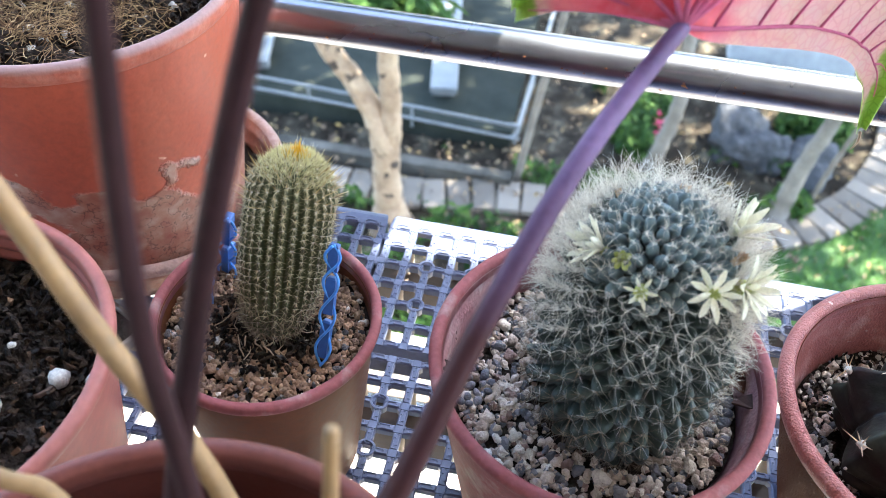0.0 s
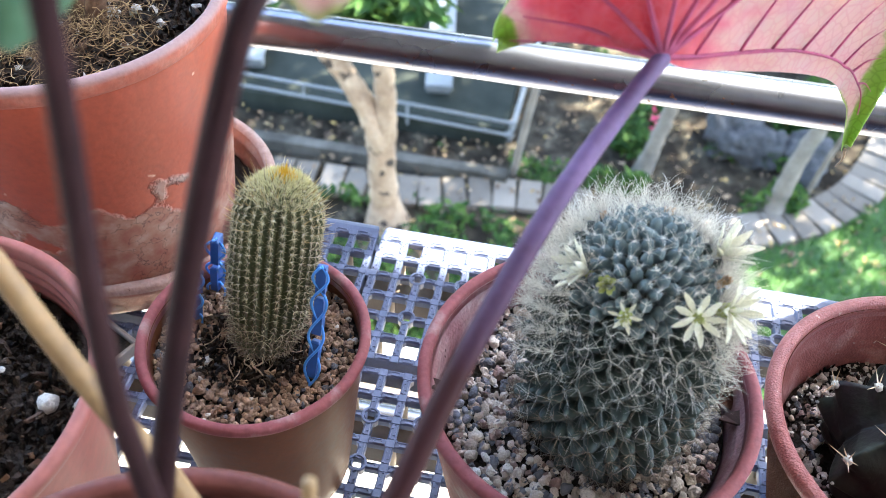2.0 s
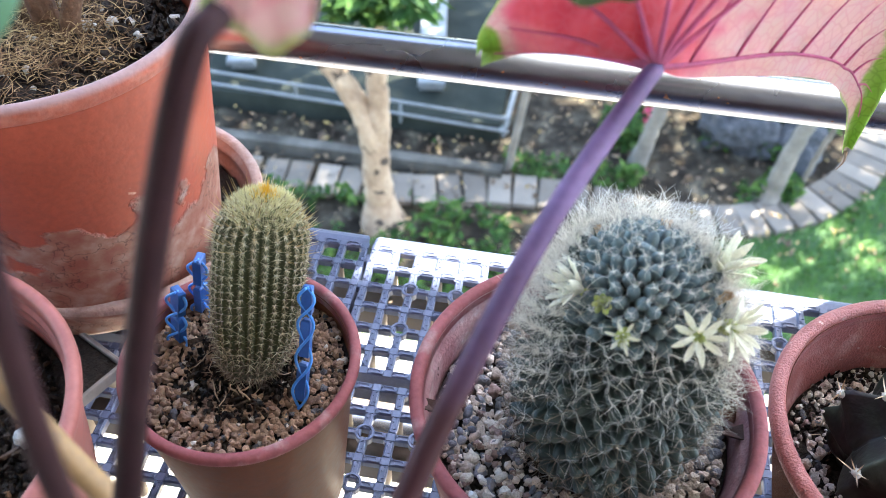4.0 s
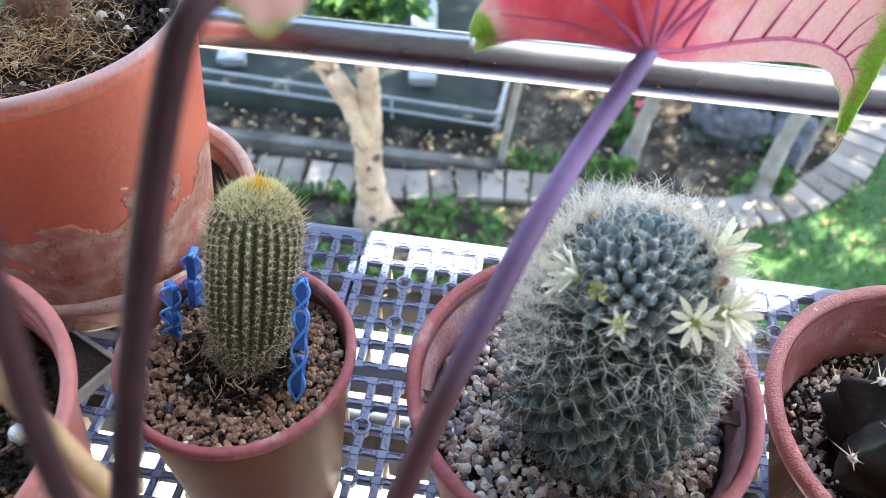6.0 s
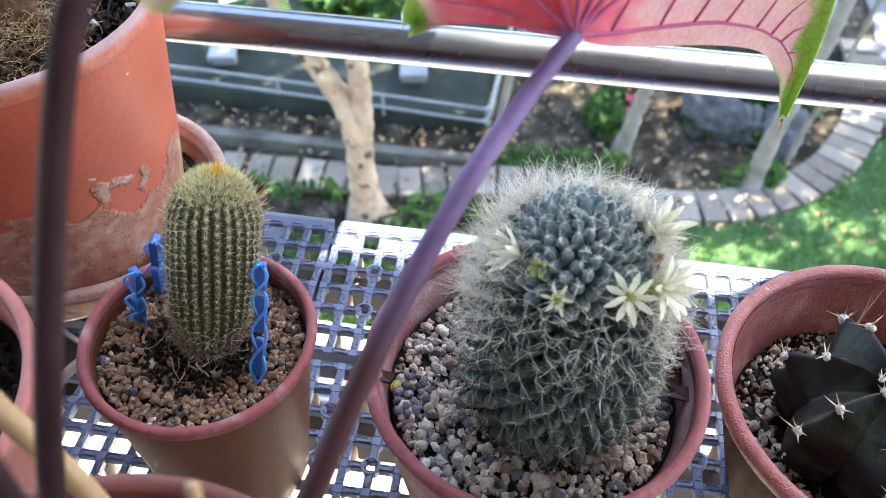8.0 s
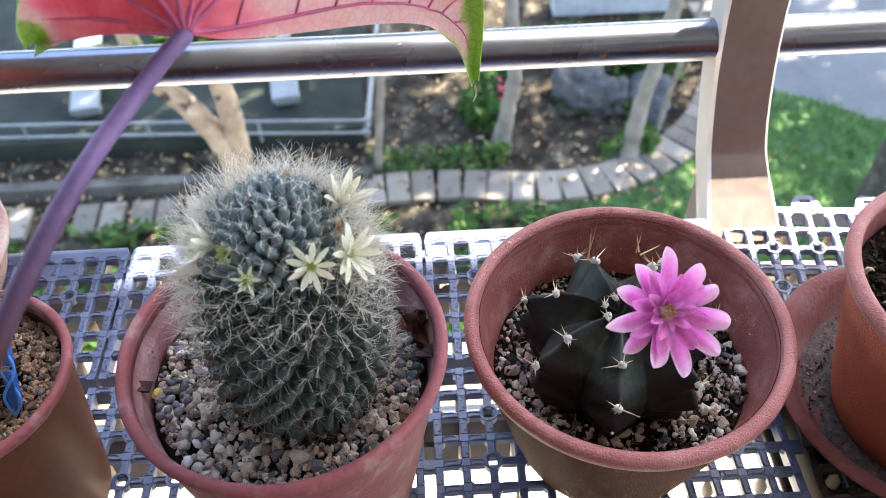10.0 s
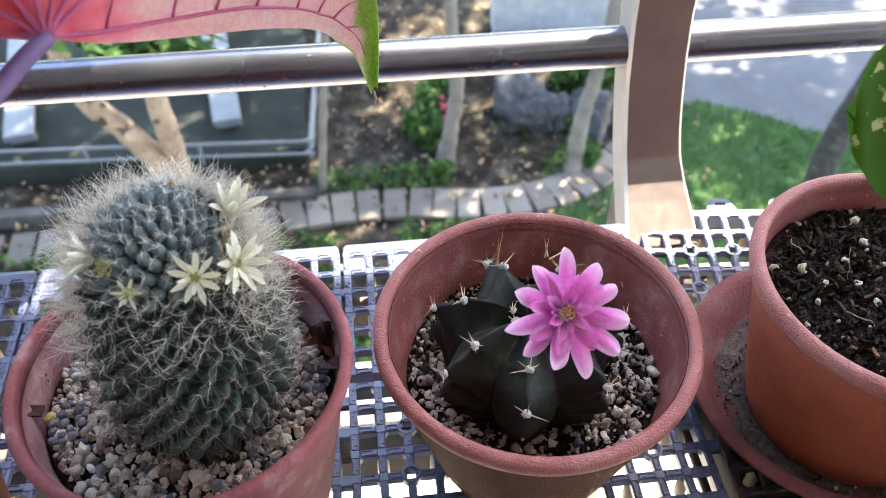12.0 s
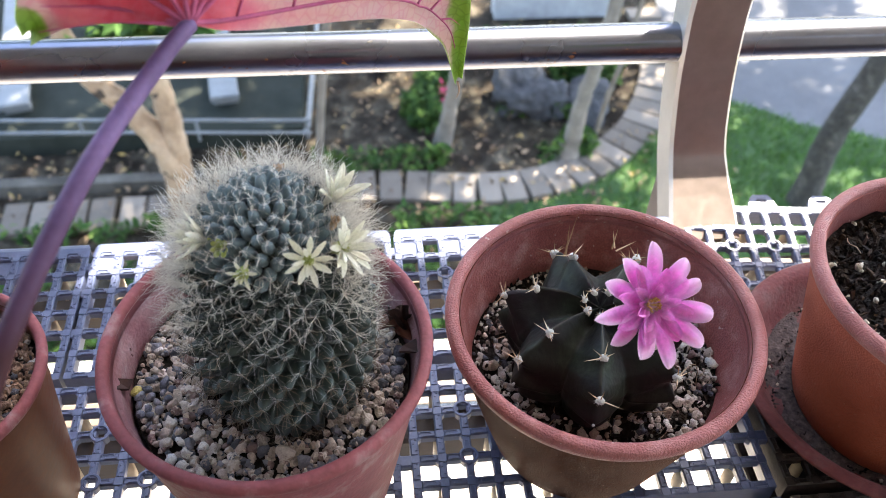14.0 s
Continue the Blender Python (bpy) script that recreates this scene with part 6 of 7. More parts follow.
def caladium_tone(f, s, p):
    """Red by the stalk and over the left lobe, pale pink beyond, green along the outer margin and both tips."""
    away = (p - LEAF_BASE).length
    streak = 0.10 * math.sin(13 * math.atan2(p.z - 0.2447, p.x - 0.1356))
    if p.x < 0.1356:
        v = -0.16 + 11.0 * max(0, away - 0.010) + 1.1 * streak + 0.05 * math.sin(47 * math.atan2(p.z - 0.2447, p.x - 0.1356))
    else:
        v = -0.12 + min(0.46, 15 * max(0, away - 0.004)) + 0.24 * min(1, max(0, (p.x - 0.150) / 0.045)) + streak
    uneven = 0.06 * noise.noise(p * 140) + 0.03 * noise.noise(p * 420)
    tail = min(1, max(0, f + 0.14 * s - 0.73 + uneven) / 0.25) * 0.86
    hem = max(0, (0.16 - s) / 0.16) * min(1, max(0, (f - 0.66) / 0.14)) * 0.84
    left = min(1, max(0, 0.15 - f + 0.03 * s) / 0.08) * 0.86
    return max(min(v, 0.62), tail, hem, left, s ** 7 * 0.85)


me, lo, hi = blade("blade", LOWER, UPPER, LEAF_PINK, rows=18, ruffle=0.0011, edge=caladium_tone)
bl = cpart(part("blade", me, cal, "pink leaf blade with green margins"))
for b, s in ((6, 0.30), (12, 0.55), (19, 0.9), (27, 0.95), (35, 0.95), (42, 0.95), (48, 0.95), (54, 0.92)):
    p1 = lo[b].lerp(hi[b], s)
    mid = LEAF_BASE.lerp(p1, 0.5)
    tube_part("vein", [LEAF_BASE + Vector((0, -0.0008, 0.0004)), mid + Vector((0, 0.0022, 0.001)), p1 + Vector((0, 0.001, 0))], (0.00085, 0.00014), VEIN, bl, n=8)
rib = [lo[i].lerp(hi[i], 0.02 + 0.11 * min(1, (i - 28) / 22) + 0.25 * max(0, (i - 62) / 22)) for i in range(28, 80)]
g = Geo()
g.tube([p + Vector((0, -0.0002, 0)) for p in rib], [0.00080 - 0.0006 * i / len(rib) for i in range(len(rib))], 8)
part("midrib", g.mesh("midrib", VEIN), bl)
for i in range(8, 44, 5):
    a = 28 + i
    b = min(a + 7, len(lo) - 1)
    p0, p1 = rib[i], lo[b].lerp(hi[b], 0.62)
    mid = p0.lerp(p1, 0.5)
    tube_part("vein", [p0, mid + Vector((0, 0.0022, 0.001)), p1 + Vector((0, 0.0026, 0))], (0.00050, 0.00008), VEIN, bl, n=6)
# the thread at the end of the tail
cpart(tube_part("tip", [(0.2196, 0.3763, 0.1650), (0.2204, 0.3766, 0.1600), (0.2192, 0.3768, 0.1560)], (0.0006, 0.0002), ROOT, cal, "dry leaf tip", 6))

# the upper lobe folds forward over the blade, green side down
me, _, _ = blade("blade", [(0.1000, 0.2640, 0.2885), (0.1060, 0.2590, 0.2842), (0.1121, 0.2575, 0.2828), (0.1196, 0.2574, 0.2825), (0.1266, 0.2581, 0.2840), (0.1340, 0.2600, 0.2880)],
                 [(0.1060, 0.2935, 0.2760), (0.1090, 0.2945, 0.2790), (0.1140, 0.2955, 0.2840), (0.1200, 0.2965, 0.2890), (0.1270, 0.2980, 0.2925), (0.1340, 0.2995, 0.2950)], LEAF_OLIVE, rows=10, edge=lambda f, s, p: 0.2)
cpart(part("folded_lobe", me, cal, "olive-green folded lobe of the pink leaf"))

# two more leaves close to the viewer, on the dark stalks
me, _, _ = blade("blade", [(0.0688, 0.2013, 0.3080), (0.0728, 0.2013, 0.3054), (0.0779, 0.2017, 0.3028), (0.0816, 0.2043, 0.3047), (0.0823, 0.2067, 0.3079)],
                 [(0.0690, 0.2005, 0.3120), (0.0715, 0.2020, 0.3190), (0.0760, 0.2060, 0.3230), (0.0810, 0.2085, 0.3200), (0.0830, 0.2075, 0.3110)], LEAF_PINK, rows=10, ruffle=0.0006, edge=lambda f, s, p: max(0.1, abs(2 * f - 1) ** 1.2 * 0.95, (1 - s) ** 3 * 0.8, s ** 4))
cpart(part("blade", me, cal, "pink and green leaf blade"))
me, _, _ = blade("blade", [(0.0380, 0.1815, 0.3090), (0.0410, 0.1820, 0.3065), (0.0445, 0.1830, 0.3050), (0.0480, 0.1868, 0.3060), (0.0500, 0.1905, 0.3088)],
                 [(0.0390, 0.1800, 0.3200), (0.0440, 0.1780, 0.3360), (0.0540, 0.1760, 0.3480), (0.0590, 0.1800, 0.3400), (0.0550, 0.1880, 0.3180)], LEAF_PALE, rows=10, ruffle=0.0006, edge=lambda f, s, p: 0.72 - 0.2 * s)
cpart(part("blade", me, cal, "grey-green leaf blade"))


# brown snapped tabs on the inner wall of the dusty pot, and a dried flower lying in it
def torn_tab(x, y, z, turn, label):
    g = Geo()
    k = 0.0030
    g.add([(-k, 0, 0), (k, 0, 0.001), (k * 0.7, 0.006, -0.001), (-k * 0.4, 0.0075, 0.0005), (-k, 0, 0.0012), (k, 0, 0.0022), (k * 0.7, 0.006, 0.0002), (-k * 0.4, 0.0075, 0.0017)],
          [(0, 3, 2, 1), (4, 5, 6, 7), (0, 1, 5, 4), (1, 2, 6, 5), (2, 3, 7, 6), (3, 0, 4, 7)])
    t = tagged(new("torn_tab", g.mesh("torn_tab", BUD_BROWN, False)), label, "plastic tab", "torn tabs")
    t.matrix_basis = pose(x, y, z, -12, 0, turn)
    return t


BUD_BROWN = plain("brown_dry_tissue", (0.05, 0.022, 0.017), 0.85, bump=0.4)
BUD_RUST = plain("rust_dry_tissue", (0.13, 0.040, 0.026), 0.8, bump=0.4)
torn_tab(0.0797, 0.2885, 0.0925, -78, "brown torn tab on the inside of the dusty pot")
torn_tab(0.1978, 0.2980, 0.0925, 90, "brown torn tab on the inside of the dusty pot")
dry = root("dried_flower", (0.1915, 0.3110, 0.0868), "shrivelled brown flower lying on the gravel", "dried flower")
DRYP = [petal_mesh("dry_petal", BUD_BROWN, 0.0092, 0.0075, 0.55, 0.5, taper=3.0), petal_mesh("dry_petal_b", BUD_RUST, 0.0080, 0.0068, -0.35, 0.7, taper=2.4)]
rd = random.Random(17)
for i in range(9):
    o = part("petal", DRYP[i % 2], dry)
    o.matrix_basis = pose(rd.uniform(-0.003, 0.003), rd.uniform(-0.002, 0.002), 0.0012 + 0.0004 * i, rd.uniform(-40, 40), -rd.uniform(5, 50), 40 * i + rd.uniform(-15, 15))

# the plant of the large clay pot: a dry stem, and far above it one unseen broad leaf, added to shade the tile lip
shrub = root("potted_shrub", (BIG_P[0], BIG_P[1], 0.141), "brown dry stem standing in the clay pot", "house plant")
SI = Matrix.Translation((-BIG_P[0], -BIG_P[1], -0.141))
BARK_DRY = material("fibrous_brown_stem", [(0.3, (0.06, 0.03, 0.018)), (0.55, (0.15, 0.08, 0.045)), (0.8, (0.30, 0.19, 0.11))], scale=120, rough=0.9, bump=0.9, bump_scale=400, depth=0.002)
for pts, r0, r1 in (([(-0.120, 0.425, 0.138), (-0.121, 0.428, 0.175), (-0.116, 0.440, 0.23), (-0.105, 0.480, 0.30), (-0.060, 0.520, 0.345), (0.02, 0.55, 0.335), (0.085, 0.556, 0.306)], 0.0065, 0.0030),
                    ([(-0.108, 0.420, 0.138), (-0.106, 0.424, 0.152), (-0.101, 0.430, 0.166)], 0.0055, 0.0035), ([(-0.134, 0.430, 0.138), (-0.138, 0.436, 0.156), (-0.146, 0.445, 0.172)], 0.0050, 0.003)):
    o = tube_part("stem", pts, (r0, r1), BARK_DRY, shrub)
    o.matrix_basis = SI
me, _, _ = blade("blade", [(0.020, 0.545, 0.300), (0.070, 0.525, 0.306), (0.110, 0.523, 0.308), (0.140, 0.530, 0.306), (0.159, 0.548, 0.304)],
                 [(0.020, 0.560, 0.300), (0.060, 0.640, 0.302), (0.100, 0.640, 0.304), (0.140, 0.610, 0.302), (0.161, 0.590, 0.302)], LEAF_GREEN, rows=8, edge=lambda f, s, p: 0.2)
o = part("blade", me, shrub, "unseen green blade added to cast shade")
o.matrix_basis = SI


# ---- other leaves near the pots ----
lp = root("leafy_seedling", (RIGHT_P[0], RIGHT_P[1], 0.0845), "young plant with a broad green leaf flecked with cream", "house plant")
LI = Matrix.Translation((-RIGHT_P[0], -RIGHT_P[1], -0.0845))
me, _, _ = blade("blade", [(0.3655, 0.2900, 0.2020), (0.3668, 0.2850, 0.1935), (0.3720, 0.2795, 0.1850), (0.385, 0.273, 0.1785), (0.405, 0.268, 0.1765), (0.43, 0.268, 0.182)],
                 [(0.3655, 0.2902, 0.2026), (0.3668, 0.2960, 0.2110), (0.3735, 0.3020, 0.2190), (0.386, 0.306, 0.2245), (0.408, 0.306, 0.226), (0.435, 0.30, 0.222)], LEAF_GREEN, rows=12, edge=lambda f, s, p: 0.2)
o = part("blade", me, lp, "unseen green blade added to cast shade flecked with cream")
o.matrix_basis = LI
o = tube_part("stalk", [(0.445, 0.320, 0.083), (0.448, 0.312, 0.13), (0.445, 0.298, 0.175), (0.43, 0.285, 0.200)], (0.0024, 0.0016), PETIOLE_TAN, lp)
o.matrix_basis = LI

np_ = root("succulent", (0.31, 0.135, 0.0), "pale green and white variegated leaf rosette", "house plant")
NI = Matrix.Translation((-0.31, -0.135, 0.0))
me, _, _ = blade("blade", [(0.262, 0.148, 0.196), (0.275, 0.140, 0.198), (0.295, 0.135, 0.199), (0.32, 0.133, 0.197), (0.345, 0.138, 0.19)],
                 [(0.266, 0.1600, 0.1945), (0.278, 0.1662, 0.196), (0.297, 0.1698, 0.1965), (0.32, 0.1640, 0.195), (0.345, 0.150, 0.19)], LEAF_PALE, rows=10, edge=lambda f, s, p: abs(2 * s - 1) ** 2)
o = part("blade", me, np_, "pale variegated blade")
o.matrix_basis = NI
o = tube_part("stalk", [(0.31, 0.135, 0.0), (0.312, 0.138, 0.1), (0.31, 0.145, 0.194)], (0.004, 0.003), PETIOLE_TAN, np_)
o.matrix_basis = NI

# ---- the garden below ----
EARTH = material("shaded_earth_with_litter", [(0.28, (0.010, 0.008, 0.006)), (0.45, (0.028, 0.022, 0.016)), (0.58, (0.058, 0.050, 0.036)), (0.70, (0.15, 0.125, 0.088))], scale=5.5, rough=0.95, spec=0.08, bump=0.7, bump_scale=40, depth=0.03)
LAWN = material("lawn_turf", [(0.3, (0.020, 0.052, 0.012)), (0.6, (0.042, 0.095, 0.022)), (0.8, (0.085, 0.145, 0.035))], scale=4, rough=0.9, bump=0.6, bump_scale=60, depth=0.03)
BLADE_G = material("grass_blades", [(0.1, (0.03, 0.08, 0.012)), (0.5, (0.06, 0.15, 0.022)), (0.9, (0.12, 0.21, 0.04))], scale=4, rough=0.7, bump=0, per_island=0.7, translucent=0.3)
ROAD = material("grey_paving", [(0.3, (0.085, 0.086, 0.090)), (0.7, (0.125, 0.127, 0.131))], scale=1.6, rough=0.85, spec=0.15, bump=0.3, bump_scale=60, depth=0.01)
PAVER = material("grey_path_blocks", [(0.2, (0.115, 0.097, 0.078)), (0.5, (0.17, 0.145, 0.118)), (0.8, (0.22, 0.188, 0.152))], scale=9, rough=0.9, spec=0.15, bump=0.5, bump_scale=90, depth=0.008, per_object=0.6)
BARK = material("pale_mottled_bark", [(0.3, (0.20, 0.125, 0.075)), (0.5, (0.34, 0.235, 0.15)), (0.75, (0.46, 0.34, 0.225))], scale=6, rough=0.85, bump=0.7, bump_scale=35, depth=0.02, speck=((0.05, 0.035, 0.025), 9, 0.60))
BARK_GREY = material("grey_bark", [(0.3, (0.12, 0.10, 0.08)), (0.7, (0.24, 0.205, 0.165))], scale=7, rough=0.9, bump=0.5, bump_scale=50, depth=0.012)
BARK_DARK = material("dark_bark", [(0.3, (0.016, 0.014, 0.011)), (0.55, (0.05, 0.044, 0.036)), (0.75, (0.14, 0.125, 0.105))], scale=14, rough=0.9, bump=0.9, bump_scale=40, depth=0.03)
FOLIAGE = material("green_foliage", [(0.1, (0.018, 0.048, 0.010)), (0.5, (0.038, 0.088, 0.018)), (0.9, (0.10, 0.165, 0.035))], scale=4, rough=0.6, spec=0.15, bump=0, per_island=0.8, translucent=0.3)
LITTER = material("fallen_leaves", [(0.05, (0.06, 0.038, 0.022)), (0.4, (0.15, 0.10, 0.06)), (0.75, (0.27, 0.19, 0.115)), (0.99, (0.40, 0.27, 0.08))], scale=4, rough=0.85, bump=0, per_island=0.95)
ROCK = material("grey_limestone", [(0.3, (0.045, 0.046, 0.048)), (0.6, (0.09, 0.09, 0.094)), (0.8, (0.16, 0.157, 0.152))], scale=7, rough=0.9, spec=0.15, bump=0.8, bump_scale=35, depth=0.02)
# white metal, patio and kerb are darkened: the trees' shade is put into their colours
WHITE_SHADED = material("white_metal_darkened_as_shaded", [(0.3, (0.115, 0.12, 0.12)), (0.7, (0.165, 0.17, 0.17))], scale=5, rough=0.55, bump=0.1)
PATIO = material("grey_green_patio_in_shade", [(0.3, (0.016, 0.019, 0.015)), (0.7, (0.033, 0.037, 0.030))], scale=3, rough=0.85, spec=0.08, bump=0.2, bump_scale=60, depth=0.005)
DARKWALL = material("dark_shaded_kerb", [(0.3, (0.035, 0.032, 0.026)), (0.7, (0.12, 0.11, 0.092))], scale=4, spec=0.08, rough=0.9, bump=0.4, bump_scale=60, depth=0.01)
RED = plain("red_leaf", (0.5, 0.03, 0.09), 0.5, bump=0, per_island=0.6)


def ground_sheet():
    g = Geo()
    n = 90
    xs = [-150, -60, -25, -12] + [-6 + 0.16 * i for i in range(n)] + [12, 25, 60, 150]
    ys = [-60, -20, -5, 0.6] + [2.6 + 0.11 * i for i in range(64)] + [12, 20, 40, 90, 300]
    for y in ys:
        for x in xs:
            z = 0.0
            if 4.9 < y < 9 and -3 < x < 3:
                z = 0.03 * noise.noise((x * 1.7, y * 1.7, 0)) + 0.015 * noise.noise((x * 6, y * 6, 3))
            g.v.append((x, y, G - 0.02 + z))
    w = len(xs)
    for j in range(len(ys) - 1):
        for i in range(w - 1):
            a = j * w + i
            g.f.append((a, a + 1, a + 1 + w, a + w))
    return tagged(new("ground", g.mesh("ground", EARTH)), "dark garden earth strewn with leaf litter", "", "", "structure")


ground_sheet()
# the path's middle line
PATHL = smooth_path([(-6.5, 4.80, G), (-3.0, 4.86, G), (-1.5, 4.90, G), (-0.9, 4.91, G), (-0.25, 5.04, G), (0.4, 5.07, G), (0.9, 5.01, G), (1.3, 5.00, G), (1.72, 5.08, G), (2.15, 5.30, G), (2.52, 5.65, G), (2.78, 6.08, G), (2.96, 6.55, G), (3.05, 7.2, G), (3.05, 9, G)], 24)


def polygon_sheet(name, pts, z, mat, label, thick=0.03):
    bm = bmesh.new()
    f = bm.faces.new([bm.verts.new((x, y, z)) for x, y in pts])
    r = bmesh.ops.extrude_face_region(bm, geom=[f])
    for v in [e for e in r["geom"] if isinstance(e, bmesh.types.BMVert)]:
        v.co.z -= thick
    bmesh.ops.recalc_face_normals(bm, faces=bm.faces)
    me = bpy.data.meshes.new(name)
    bm.to_mesh(me)
    bm.free()
    me.materials.append(mat)
    return tagged(new(name, me), label, "", "", "structure")


def rough_edge(pts, step=0.09, amp=0.05):
    """Points along a line with an uneven, worn course."""
    out = []
    for (x0, y0), (x1, y1) in zip(pts, pts[1:]):
        k_ = max(1, int(math.hypot(x1 - x0, y1 - y0) / step))
        for i_ in range(k_):
            x, y = x0 + (x1 - x0) * i_ / k_, y0 + (y1 - y0) * i_ / k_
            out.append((x + amp * noise.noise((x * 5, y * 5, 2.0)), y + amp * noise.noise((x * 5, y * 5, 7.0)) + 0.4 * amp * noise.noise((x * 17, y * 17, 3.0))))
    return out + [pts[-1]]


lawn_edge = [(p.x + 0.03, p.y - 0.19) for p in PATHL if 1.2 < p.x < 2.5 and p.y < 5.7] + [(2.75, 5.66), (2.98, 6.05)]
LAWN_POLY = [(1.15, 0.7), (1.15, 4.80)] + lawn_edge + rough_edge([(3.16, 6.14), (3.5, 5.99), (4.05, 5.62), (5.2, 5.2)]) + [(9, 4.4), (9, 0.7)]
polygon_sheet("lawn", LAWN_POLY, G + 0.01, LAWN, "green lawn with patches of sun")
polygon_sheet("road", [(3.05, 6.00), (3.40, 5.83), (3.95, 5.46), (5.15, 5.05), (9, 4.30), (40, 2), (40, 40), (3.3, 40), (3.3, 8)], G + 0.004, ROAD, "grey paved drive with sun flecks")


def inside(x, y, poly):
    c = False
    for (x0, y0), (x1, y1) in zip(poly, poly[1:] + poly[:1]):
        if (y0 > y) != (y1 > y) and x < (x1 - x0) * (y - y0) / (y1 - y0) + x0:
            c = not c
    return c


def leaf_stuff(name, spots, size, mat, label, lift=(0.0, 0.1), seed=1, aspect=0.45, parent=None):
    """Many small leaves, each a folded quad pair; spots: (x, y, z)."""
    rn = random.Random(seed)
    g = Geo()
    for x, y, z in spots:
        s = size * rn.uniform(0.6, 1.4)
        m = pose(x, y, z + rn.uniform(*lift), rn.uniform(-50, 50), rn.uniform(-50, 50), rn.uniform(0, 360))
        g.add([tuple(m @ Vector(p)) for p in ((-s, 0, 0), (0, -s * aspect, s * 0.15), (s, 0, 0), (0, s * aspect, s * 0.15))], [(0, 1, 2), (0, 2, 3)])
    me = g.mesh(name, mat, False)
    if parent:
        o = part(name, me, parent)
        o["kind"] = "stuff"
        return o
    return tagged(new(name, me), label, "", "", "stuff")


def grass():
    rn = random.Random(4)
    g = Geo()
    k = 0
    while k < 26000:
        x, y = rn.uniform(1.2, 5.6), rn.uniform(2.6, 6.2)
        if not inside(x, y, LAWN_POLY):
            continue
        k += 1
        h = rn.uniform(0.03, 0.09)
        a = rn.uniform(0, 6.28)
        w = 0.006
        dx, dy = math.cos(a) * w, math.sin(a) * w
        lx, ly = rn.uniform(-.05, .05), rn.uniform(-.05, .05)
        g.add([(x - dx, y - dy, G + 0.008), (x + dx, y + dy, G + 0.008), (x + lx, y + ly, G + h)], [(0, 1, 2)])
    tagged(new("grass", g.mesh("grass", BLADE_G, False)), "short green lawn grass", "", "", "stuff")


grass()
rl = random.Random(8)


def spots(n, x0, x1, y0, y1, z=G, cond=None):
    out = []
    while len(out) < n:
        x, y = rl.uniform(x0, x1), rl.uniform(y0, y1)
        if cond is None or cond(x, y):
            out.append((x, y, z))
    return out


def blobs(x, y):
    return noise.noise((x * 1.6, y * 1.6, 5.0)) > 0.05


leaf_stuff("leaf_litter", spots(3000, -4, 3.2, 4.2, 8.4), 0.024, LITTER, "brown and yellow fallen leaves on the earth", (0.0, 0.03), 2)
leaf_stuff("path_litter", spots(420, -3.5, 2.9, 4.7, 5.6, G + 0.045), 0.03, LITTER, "dry leaves scattered over the path", (0.0, 0.012), 12)
leaf_stuff("ground_cover", spots(5200, -3.5, 1.25, 3.4, 4.74, cond=lambda x, y: noise.noise((x * 2.6, y * 2.6, 5.0)) > 0.02 or y < 4.0), 0.042, FOLIAGE, "leafy green ground cover beside the path", (0.0, 0.16), 3)
leaf_stuff("bed_plants", spots(3400, 0.35, 2.6, 5.3, 7.0, cond=lambda x, y: noise.noise((x * 1.9, y * 1.9, 9.0)) > 0.16), 0.045, FOLIAGE, "low green plants in the shaded bed", (0.0, 0.2), 5)
leaf_stuff("path_weeds", spots(700, -2, 2.6, 5.22, 5.5, cond=lambda x, y: blobs(x, y)), 0.03, FOLIAGE, "small weeds along the path", (0.0, 0.08), 6)
leaf_stuff("red_plant", spots(26, 0.86, 0.98, 5.95, 6.08), 0.05, RED, "small red-leaved plant in the bed", (0.1, 0.35), 7)


def paved_path():
    t = tagged(new("path"), "curving garden path of grey concrete blocks", "", "", "structure")
    g = Geo()
    g.slab(-0.087, 0.087, -0.165, 0.165, 0.0, 0.045, 0.006)
    me = g.mesh("paver", PAVER, False)
    acc, nxt = 0.0, 0.0
    for a, b in zip(PATHL, PATHL[1:]):
        acc += (b - a).length
        if acc >= nxt and -4.0 < a.x and a.y < 7.6:
            nxt = acc + 0.182
            d = b - a
            o = part("paver", me, t)
            o.matrix_basis = pose(a.x, a.y, G - 0.004 + rl.uniform(-.004, .004), rl.uniform(-1, 1), rl.uniform(-1, 1), math.degrees(math.atan2(d.y, d.x)) + rl.uniform(-2, 2))
    return t


paved_path()


